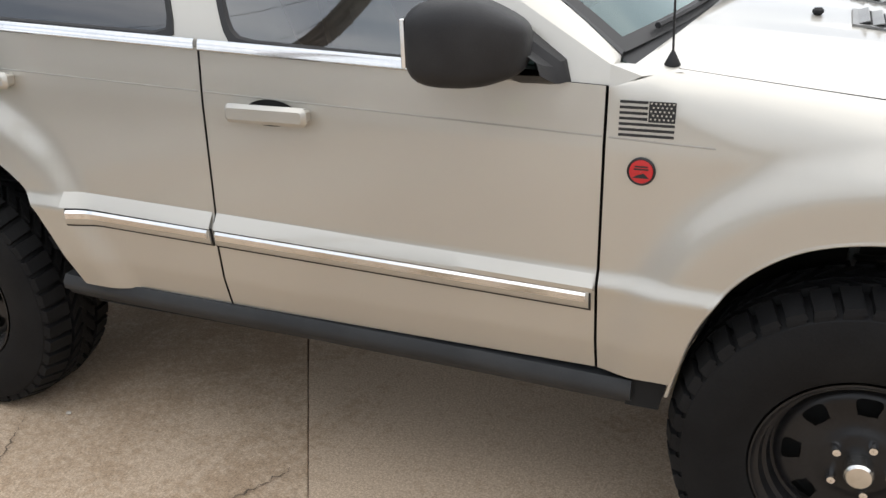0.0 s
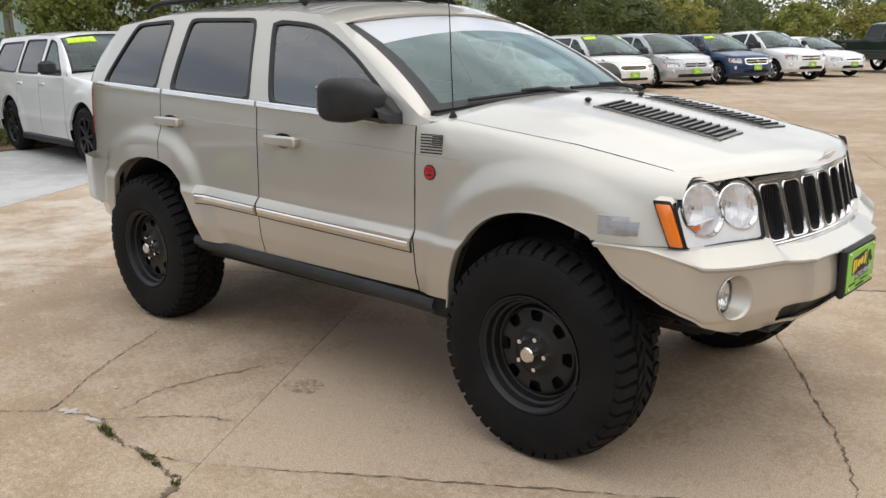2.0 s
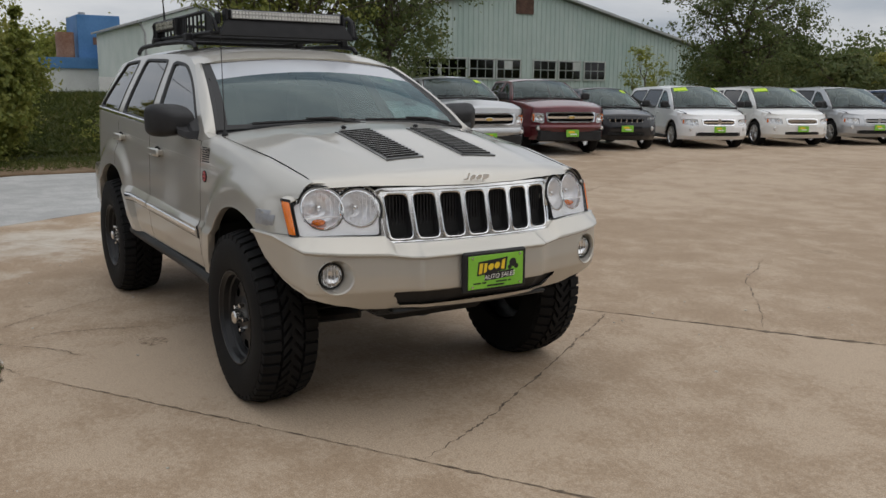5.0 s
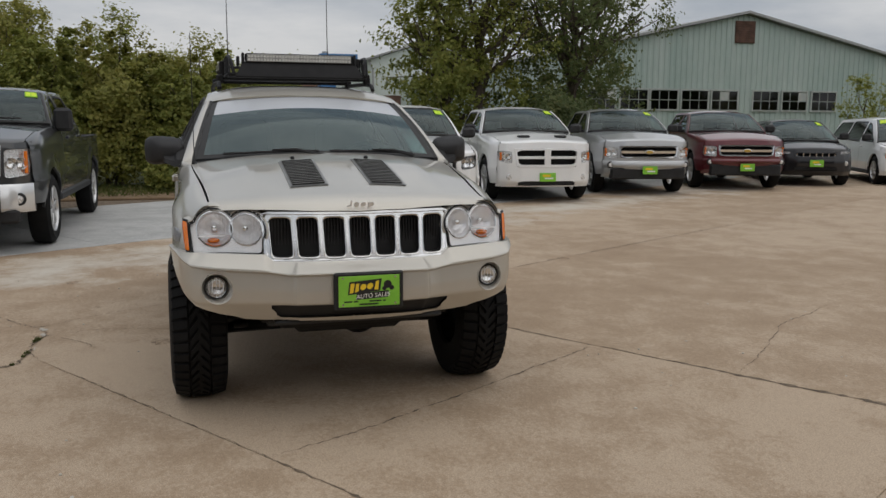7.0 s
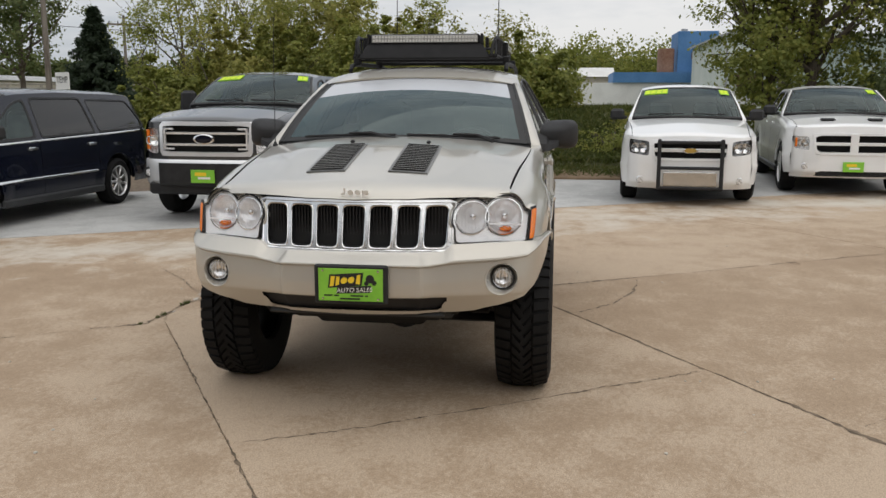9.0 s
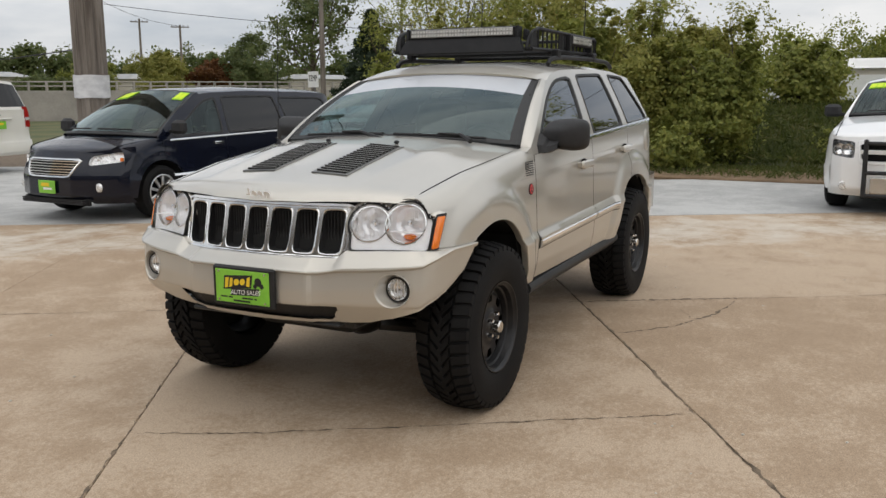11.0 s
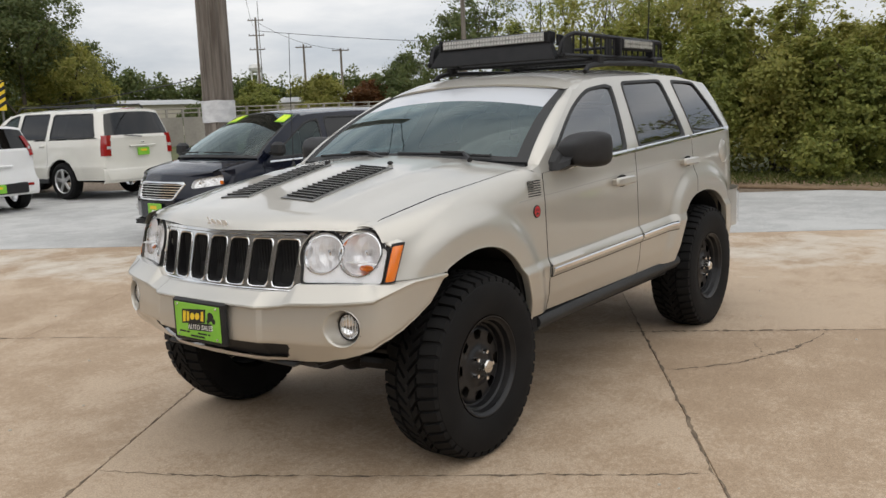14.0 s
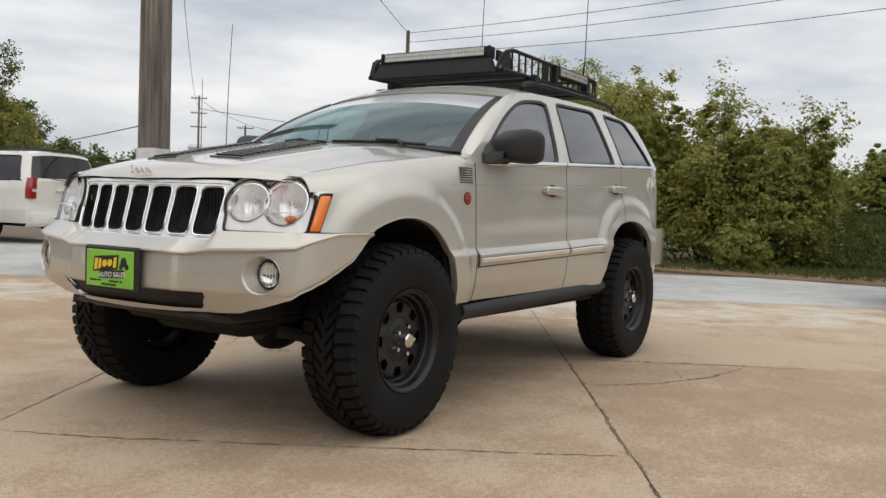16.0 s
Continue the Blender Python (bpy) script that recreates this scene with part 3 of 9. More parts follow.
    if P.get("frit"):
        a, b, c = Vector((xb - 0.012, -green_y(P, xb, gtop(xb)), gtop(xb - 0.01))), Vector(ws_point(P, -1, 0.0)), Vector(hood_point(hx[0], -1))
        e, g2 = Vector((hx[0] + 0.03, -side_y(P, hx[0] + 0.03, top_z(P, hx[0] + 0.03) - 0.004), top_z(P, hx[0] + 0.03) - 0.002)), Vector((xb - 0.012, -green_y(P, xb, 1.23) - 0.002, 1.226))
        b = b.lerp(a, 0.45) - Vector((0, 0, 0.012))
        up = Vector((0, 0, 0.003))
        xe = hx[0] + 0.11
        c2 = Vector(hood_point(xe, -1)) + Vector((0, 0.004, 0))
        e2 = Vector((xe, -side_y(P, xe, top_z(P, xe) - 0.004), top_z(P, xe) - 0.001))
        d = ([a + up, b + up, c + up, e + up, g2, c2, e2], [(0, 1, 2), (0, 2, 3), (0, 3, 4), (2, 5, 6, 3)])
        for q in (d, mirrored(d)):
            part("cowl_corner", q, paint, root, sharp=60)
    # cowl under the wipers
    cw = [(ws_point(P, s, 0.03)[0] - 0.02, ws_point(P, s, 0)[1], ws_point(P, s, 0.03)[2] - 0.01) for s in hs] + [(hood_point(hx[0], s)[0] + 0.02, hood_point(hx[0], s)[1], hood_point(hx[0], s)[2] - 0.012) for s in hs]
    part("cowl", (cw, [(i, i + 1, nh + i + 1, nh + i) for i in range(nh - 1)]), BLACK_PLASTIC, root)
    # tail
    tz = [0, 0.15, 0.3, 0.5, 0.7, 0.85, 1]
    tv = []
    top = top_z(P, x0)
    for f in tz:
        z = lerp(zb, top, f)
        y = side_y(P, x0, z)
        tv += [(x0 - 0.10 * (1 - abs(s) ** 3) - (0.05 if z < 0.95 * P.get("bump_z", 0.75) else 0.0), y * s, z) for s in ss]
    part("tailgate", (tv, [(i * nv + j, i * nv + j + 1, (i + 1) * nv + j + 1, (i + 1) * nv + j) for i in range(len(tz) - 1) for j in range(nv - 1)]), paint, root)
    bz = [0, 0.1, 0.2, 0.35, 0.5, 0.65, 0.8, 0.9, 1.0]
    bv = []
    for f in bz:
        z = lerp(P["belt"][0] + P["belt"][1] * gx0, rail_z(P, gx0), f)
        x = shear_x(P, gx0, z)
        y = green_y(P, x, z)
        bv += [(x - 0.10 * (1 - abs(s) ** 3) * (1 - 0.5 * f), y * s, z + 0.055 * f * (1 - abs(s) ** 3.2)) for s in ss]
    back = [(i * nv + j, i * nv + j + 1, (i + 1) * nv + j + 1, (i + 1) * nv + j) for i in range(len(bz) - 1) for j in range(nv - 1)]
    isg = lambda q: 1 <= q // nv <= 6 and 1 <= q % nv <= nv - 3
    part("rear_window", (bv, [q for q in back if isg(q[0])]), CAR_PRIVACY, root)
    part("tail_frame", (bv, [q for q in back if not isg(q[0])]), paint, root)
    if P.get("bed"):
        bt = P["bed"]
        ce = P["cab_end"]
        yb2 = P["w"] - 0.05
        rails = joined(box(x0, ce, -yb2, -yb2 + 0.09, bt - 0.05, bt + 0.012, 0.01), box(x0, ce, yb2 - 0.09, yb2, bt - 0.05, bt + 0.012, 0.01), box(x0 - 0.08, x0 + 0.02, -yb2, yb2, bt - 0.05, bt + 0.012, 0.01))
        part("bed_rail", rails, BLACK_PLASTIC, root)
        part("bed_floor", box(x0, ce, -yb2, yb2, 0.7, 0.75), DARK, root)
        part("bulkhead", box(ce - 0.03, ce, -yb2, yb2, 0.7, bt), paint, root)
    part("underbody", joined(box(x0 + 0.25, x1 - 0.2, -P["w"] + 0.45, P["w"] - 0.45, zb - 0.08, zb + 0.1, 0.03), box(P["arches"][1][0] + 0.45, P["arches"][0][0] - 0.45, -P["w"] + 0.08, P["w"] - 0.08, zb + 0.02, zb + 0.1)), DARK, root)
    return made, hood_point


NOSE_X = [(0.0, 2.104), (0.25, 2.084), (0.45, 2.034), (0.55, 1.996), (0.65, 1.955), (0.72, 1.92), (0.80, 1.865)]
LIFTED = dict(screen_glass=WINDSHIELD,
    paint=PAINT, w=0.902, z_bot=0.55, belt=(1.27, -0.044), y_belt=0.862, y_rail=0.635, zmax=1.80, x_rear=-2.20, x_front=1.925, x_cut=0.786, x_nose=2.085,
    taper_f=(1.45, 0.065), taper_r=(-1.7, 0.16), arches=[(1.36, 0.52, 0.43), (-1.24, 0.54, 0.42)], flare=0.028, lip=(0.62, 3.5), band_w=0.085, band_f=0.105, arch_mid={1.36: (1.36, 0.66), -1.24: (-1.24, 0.66)},
    arch_poly=[[(0.935, 0.40), (1.005, 0.715), (1.09, 0.85), (1.20, 0.93), (1.34, 0.965), (1.48, 0.961), (1.60, 0.928), (1.70, 0.88), (1.82, 0.70), (1.82, 0.40)], [(-0.73, 0.40), (-0.832, 0.65), (-0.945, 0.865), (-1.05, 0.938), (-1.2, 0.968), (-1.36, 0.968), (-1.52, 0.93), (-1.62, 0.87), (-1.69, 0.70), (-1.72, 0.40)]],
    hood_y=(0.795, 0.722), hood_edge=[(0.9, 1.268), (1.48, 1.195), (1.86, 1.126), (2.09, 1.09)], hood_mid=[(0.9, 1.335), (1.3, 1.30), (1.74, 1.215), (2.0, 1.158), (2.12, 1.112)], nose=NOSE_X, ridge=0.012,
    ws=((0.80, 0.762, 1.290, 0.12, 0.03), (0.125, 0.628, 1.652, 0.06, 0.040)), roof=[(-2.3, 1.74), (-1.9, 1.765), (-1.5, 1.79), (-1.1, 1.80), (-0.55, 1.79), (-0.2, 1.776), (-0.02, 1.752), (0.10, 1.712), (0.125, 1.70)],
    shear=(-1.25, -2.22, 0.92), gaps=[-1.15, -0.275, 0.786], names=["rear_quarter", "rear_door", "front_door", "front_fender"], step=0.02, fine=3, rows=30, seal=0.009, frit=0.945,
    windows=[[(-1.80, 1.356), (-1.21, 1.338), (-1.275, 1.702), (-1.655, 1.690)], [(-1.065, 1.332), (-0.355, 1.300), (-0.50, 1.688), (-1.10, 1.704)], [(-0.185, 1.292), (0.675, 1.248), (0.665, 1.285), (0.28, 1.535), (-0.01, 1.650), (-0.35, 1.676)]],
    nose_cut=[(1.848, 1.048), (2.1, 1.052), (2.1, 0.85), (1.915, 0.85)], low=lambda x: 0.892 if x > 1.5 else -1.0, band=0.735, bump_z=0.8)


def skin(x, z, out=0.0, P=LIFTED):
    """A point on the right-hand lower body, raised by out."""
    return Vector((x, -side_y(P, x, z) - out, z))


def moulding(line, thick, profile_h, P=LIFTED):
    """A bevelled bar that follows the body: line of (x, z), its half height and thickness."""
    loops = []
    for dz, out in ((-profile_h, 0.0), (-profile_h, thick * 0.6), (-profile_h * 0.7, thick), (profile_h * 0.5, thick), (profile_h, thick * 0.5), (profile_h, 0.0)):
        loops.append([skin(x, z + dz, out, P) for x, z in line])
    d = rings(loops, False)
    n = len(line)
    caps = [tuple(k * n for k in range(6)), tuple(k * n + n - 1 for k in range(5, -1, -1))]
    return d[0], d[1] + caps


def both(root, name, data, mat, label="", sharp=35):
    return [part(name, d, mat, root, label, sharp=sharp) for d in (data, mirrored(data))]


def prism(outline, depth, m=None):
    """A flat shape in (a, b) pushed out along +c: to place with a matrix whose columns are a, b, c."""
    n = len(outline)
    v = [(a, b, 0) for a, b in outline] + [(a, b, depth) for a, b in outline]
    f = [tuple(range(n - 1, -1, -1)), tuple(range(n, 2 * n))] + [(i, (i + 1) % n, n + (i + 1) % n, n + i) for i in range(n)]
    return ([m @ Vector(p) for p in v] if m is not None else v), f


def disc(r, n=32, cx=0.0, cy=0.0):
    return [(cx + r * math.cos(2 * math.pi * i / n), cy + r * math.sin(2 * math.pi * i / n)) for i in range(n)]


def rect(x0, x1, y0, y1):
    return [(x0, y0), (x1, y0), (x1, y1), (x0, y1)]


def side_frame(x, z, out, P=LIFTED):
    """Matrix at a point of the right side: a forwards, b up along the skin, c outwards."""
    p = skin(x, z, out, P)
    a = (skin(x + 0.02, z, out, P) - skin(x - 0.02, z, out, P)).normalized()
    b = (skin(x, z + 0.02, out, P) - skin(x, z - 0.02, out, P)).normalized()
    c = a.cross(b).normalized()
    b = c.cross(a)
    return Matrix(((a.x, b.x, c.x, p.x), (a.y, b.y, c.y, p.y), (a.z, b.z, c.z, p.z), (0, 0, 0, 1)))


BUMPER_PLAN = [(2.215, 0.0), (2.213, 0.12), (2.207, 0.22), (2.192, 0.335), (2.168, 0.385), (2.138, 0.52), (2.110, 0.625), (2.083, 0.71), (2.055, 0.775), (2.012, 0.828), (1.955, 0.862), (1.88, 0.884), (1.79, 0.902), (1.69, 0.918), (1.655, 0.922)]
BUMPER_TOP = [(0, 0.848), (0.44, 0.848), (0.482, 0.884), (0.86, 0.889), (0.93, 0.892)]
BUMPER_SHELF = [(0, 0.800), (0.30, 0.796), (0.37, 0.792), (0.46, 0.806), (0.65, 0.816), (0.82, 0.830), (0.86, 0.858), (0.89, 0.885), (0.93, 0.890)]
BUMPER_LOW = [(0, 0.545), (0.50, 0.556), (0.59, 0.562), (0.64, 0.578), (0.70, 0.592), (0.76, 0.612), (0.81, 0.630), (0.835, 0.652), (0.86, 0.672), (0.878, 0.697), (0.893, 0.733), (0.907, 0.778), (0.914, 0.825), (0.922, 0.889)]


def build_bumper(root):
    along = [0.0]
    for (xa, ya), (xb, yb) in zip(BUMPER_PLAN, BUMPER_PLAN[1:]):
        along.append(along[-1] + math.hypot(xb - xa, yb - ya))
    tx, ty = [(d, p[0]) for d, p in zip(along, BUMPER_PLAN)], [(d, p[1]) for d, p in zip(along, BUMPER_PLAN)]
    end = along[-1]

    def plan(d):
        """Plan point and outward normal, the corners eased."""
        k = [(interp(min(end, max(-end, d + q)), tx) if d + q >= 0 else interp(-d - q, tx), interp(min(end, d + q), ty) if d + q >= 0 else -interp(-d - q, ty)) for q in (-0.018, 0.0, 0.018)]
        x, y = sum(p[0] for p in k) / 3, sum(p[1] for p in k) / 3
        nx, ny = k[2][1] - k[0][1], k[0][0] - k[2][0]
        ln = math.hypot(nx, ny) or 1
        return x, y, nx / ln, ny / ln

    def at(d, v):
        """The skin at d along the plan and v down its section."""
        x, y, nx, ny = plan(d)
        top, low = interp(y, BUMPER_TOP), interp(y, BUMPER_LOW)
        shelf, face = max(interp(y, BUMPER_SHELF), low), max(0.643, low + 0.012)
        shelf = min(shelf, top - 0.002)
        under = max(shelf - 0.012, low)
        fade = 1 - ease((y - 0.80) / 0.08)
        chin = -0.008 - 0.70 * max(0.0, face - low) * (1 - 0.5 * ease((y - 0.6) / 0.2))
        z = interp(v, [(0.0, top), (0.06, top), (0.11, shelf), (0.122, under), (0.27, min(face, under)), (0.36, low), (0.44, low)])
        o = interp(v, [(0.0, -0.13), (0.06, -0.052 * fade - 0.004), (0.075, -0.036 * fade - 0.003), (0.104, 0.002), (0.11, 0.004), (0.122, -0.012 * fade), (0.20, -0.003), (0.262, -0.004), (0.275, -0.012), (0.36, chin), (0.44, chin - 0.09)])
        o += 0.016 * ease((0.352 - y) / 0.03) * (1 if 0.08 < v < 0.27 else 0.4)
        z = max(z, low)
        return x + nx * o, -(y + ny * o), z

    fog_y, fog_z, fog_r = 0.700, 0.722, 0.073

    def fog(d, v):
        x, y, z = at(d, v)
        return math.hypot(-y - fog_y, z - fog_z) - fog_r

    def intake(d, v):
        x, y, z = at(d, v)
        return smax([-y - 0.455 + 0.7 * (0.64 - z), z - 0.640, 0.568 - z], 0.003)

    def kind(d, v):
        if fog(d, v) < 0:
            return None
        return "intake" if intake(d, v) < 0 else "skin"
    ds = span(0.0, end, 0.010)
    vs = [0.0, 0.03, 0.06, 0.075, 0.09, 0.104, 0.11, 0.116, 0.122] + [0.122 + 0.0105 * k for k in range(1, 14)] + [0.266, 0.272, 0.285, 0.298, 0.31, 0.322, 0.334, 0.346, 0.36, 0.40, 0.44]
    cut = panels(ds, vs, lambda d, v: (d, v), at, [intake, fog], kind, 0.5)
    base = part("front_bumper", joined(cut["skin"], mirrored(cut["skin"])), PAINT, root, "champagne moulded bumper", sharp=22)
    part("air_intake", joined(moved(cut["intake"], pose(-0.02, 0, 0)), moved(mirrored(cut["intake"]), pose(-0.02, 0, 0))), BLACK_PLASTIC, base)
    # round lamps at the back of forward-facing cups
    cd, cv = min(((fog(d, v), d, v) for d in ds for v in vs if 0.1 < v < 0.28))[1:]
    edge = [Vector(at(d, v)) for d, v in contour(fog, cd, cv, 0.0, 56, 0.4)]
    angles = [math.atan2(q.z - fog_z, -q.y - fog_y) for q in edge]
    ring = lambda r, x, dy=0.0: [Vector((x, -(fog_y + dy + r * math.cos(a)), fog_z + r * math.sin(a))) for a in angles]
    grow = lambda k, dx: [Vector((q.x + dx, -fog_y + (q.y + fog_y) * k, fog_z + (q.z - fog_z) * k)) for q in edge]
    cup = rings([grow(1.06, 0.0015), grow(1.03, 0.005), grow(0.97, 0.001), grow(0.94, -0.008), ring(0.060, 2.036, 0.004), ring(0.055, 2.030, 0.004)])
    glow = rings([ring(0.052, 2.034, 0.004), ring(0.046, 2.022, 0.004), ring(0.028, 2.010, 0.004), ring(0.0005, 2.006, 0.004)])
    pane = rings([ring(0.053, 2.035, 0.004), ring(0.046, 2.048, 0.004), ring(0.025, 2.055, 0.004), ring(0.001, 2.057, 0.004)])
    rim = rings([ring(0.058, 2.034, 0.004), ring(0.056, 2.044, 0.004), ring(0.050, 2.042, 0.004)])
    for flip in (lambda q: q, mirrored):
        c = part("fog_lamp", flip(cup), PAINT, base, "round fog lamp in a champagne bezel")
        part("reflector", flip(glow), CHROME, c)
        part("lamp_seal", flip(rim), SEAL, c)
        part("lens", flip(pane), CLEAR, c).visible_shadow = False
        for i in range(5):
            y = fog_y + 0.004 + (i - 2) * 0.017
            hh = math.sqrt(0.046 ** 2 - (y - fog_y - 0.004) ** 2)
            part("flute", flip(box(2.037, 2.039, -y - 0.0012, -y + 0.0012, fog_z - hh, fog_z + hh)), LAMP_BRIGHT, c, smooth=False).visible_shadow = False
    # plate holder and plate
    holder = part("plate_holder", box(2.222, 2.250, -0.158, 0.188, 0.616, 0.802, 0.008), BLACK_PLASTIC, base)
    plate = part("licence_plate", box(2.249, 2.2535, -0.137, 0.167, 0.633, 0.786, 0.002), PLATE_GREEN, holder, "green dealer plate with yellow and white print")
    pm = Matrix(((0, 0, 1, 2.2537), (1, 0, 0, 0.015), (0, 1, 0, 0.7095), (0, 0, 0, 1)))
    slant = lambda o, k=0.12, t=0.10: [(a + k * b, b + t * a) for a, b in o]
    glyph = [[[(-0.098, 0.0), (-0.080, 0.002), (-0.078, 0.048), (-0.098, 0.05)]], [[(-0.072, 0.002), (-0.055, 0.006), (-0.055, 0.044), (-0.071, 0.046)]], [disc(0.0155, 14, -0.033, 0.024)], [disc(0.0155, 14, 0.001, 0.024)], [[(0.024, 0.004), (0.044, 0.0), (0.043, 0.046), (0.027, 0.044)]]]
    shapes = [("backing", BLACK_PRINT, [slant([(-0.106, -0.006), (0.054, -0.006), (0.056, 0.054), (-0.106, 0.058)]), slant([(-0.062, -0.036), (0.098, -0.044), (0.098, -0.010), (-0.062, -0.004)])], 0.0006),
              ("yellow_shape", YELLOW, [slant(o) for g in glyph for o in g], 0.0012),
              ("small_bar", BLACK_PRINT, [rect(-0.125, -0.085, -0.054, -0.047), rect(-0.078, -0.055, -0.054, -0.047), rect(0.0, 0.06, -0.054, -0.047), rect(0.068, 0.082, -0.054, -0.047), rect(-0.05, 0.045, -0.069, -0.061)], 0.0008),
              ("dark_patch", BLACK_PRINT, [disc(0.02, 14, 0.092, 0.03), disc(0.012, 12, 0.112, 0.012), disc(0.011, 12, 0.075, 0.010)], 0.0007)]
    txt = bpy.data.curves.new("word", "FONT")
    txt.body, txt.size, txt.align_x, txt.shear, txt.extrude = "AUTO SALES", 0.030, "CENTER", 0.2, 0.0003
    txt.materials.append(WHITE)
    word = new("lettering", txt)
    word.parent, word.matrix_basis = plate, pm @ Matrix.Translation((0.018, -0.033, 0.0012)) @ Matrix.Rotation(0.05, 4, "Z")
    for nm, mat, outlines, d in shapes:
        for o in outlines:
            part(nm, prism(o, d, pm), mat, plate, smooth=False)
    for y in (-0.115, 0.145):
        for z in (0.776, 0.645):
            part("screw", lathe([(0.001, 2.2585), (0.005, 2.258), (0.006, 2.254)], 10, "x"), SATIN, holder, place=pose(0, y, z))
    # lower lip and under-shield
    part("lower_lip", joined(box(2.03, 2.10, -0.43, 0.43, 0.527, 0.548, 0.008), box(1.75, 2.0, -0.46, 0.46, 0.50, 0.54, 0.01)), GREY_PLASTIC, base)


def grille_x(y, z):
    return 2.142 - 0.30 * y * y - 0.26 * (z - 0.84)


def build_grille(root):
    outline = polygon_sdf([(-0.474, 1.078), (0.474, 1.078), (0.462, 0.848), (-0.462, 0.848)], 0.006)
    slots = []
    for i in range(7):
        k = i - 3
        yt, yb = k * 0.1305, k * 0.1275
        slots.append(polygon_sdf([(yt - 0.0535, 1.058), (yt + 0.0535, 1.058), (yb + 0.052, 0.864), (yb - 0.052, 0.864)], 0.010))

    def hole(y, z):
        return min(f(y, z) for f in slots)
    cut = panels(span(-0.5, 0.5, 0.0105), span(0.84, 1.085, 0.012), lambda y, z: (y, z), lambda y, z: (grille_x(y, z), y, z), [outline, hole], lambda y, z: None if outline(y, z) > 0 or hole(y, z) < 0.001 else "frame", 0.55)
    base = part("grille", cut["frame"], CHROME, root, "chrome seven-slot grille", sharp=0)
    for f, i in zip(slots, range(7)):
        k = i - 3
        loops = []
        for level, dx in ((0.005, 0.001), (0.002, 0.004), (-0.001, 0.002), (-0.002, -0.008)):
            loops.append([(grille_x(y, z) + dx, y, z) for y, z in contour(f, k * 0.1290, 0.961, level, 64, 0.3)])
        part("slot_rim", rings(loops), CHROME, base)
        wall = [[(grille_x(y, z) + dx, y, z) for y, z in contour(f, k * 0.1290, 0.961, -0.002, 64, 0.3)] for dx in (-0.008, -0.045)]
        part("slot_wall", rings(wall), BLACK_PLASTIC, base)
        back = [(grille_x(y, z) - 0.044, y, z) for y, z in contour(f, k * 0.1290, 0.961, 0.0, 64, 0.3)]
        insert = part("slot_insert", (back, [tuple(range(64))]), DARK, base, smooth=False)
        for j in range(6):
            y = k * 0.1290 + (j - 2.5) * 0.0155
            part("slat", box(grille_x(y, 0.96) - 0.055, grille_x(y, 0.96) - 0.034, y - 0.0022, y + 0.0022, 0.872, 1.048), BLACK_PLASTIC, insert, smooth=False)
    loops = []
    for level, dx in ((0.012, -0.05), (0.012, -0.004), (0.008, 0.004), (-0.004, 0.004), (-0.008, 0.0)):
        loops.append([(grille_x(y, z) + dx, y, z) for y, z in contour(outline, 0, 0.96, level, 160, 0.8)])
    part("outer_rim", rings(loops), CHROME, base)
    part("backing", box(1.9, 2.02, -0.44, 0.44, 0.8, 1.07), DARK, base)


def lamp_x(y, z):
    """The swept lens surface of the headlamps."""
    return interp(y, [(0.44, 2.090), (0.50, 2.073), (0.56, 2.047), (0.615, 2.020), (0.70, 1.990), (0.80, 1.958), (0.88, 1.930)]) - 0.29 * (z - 0.89)


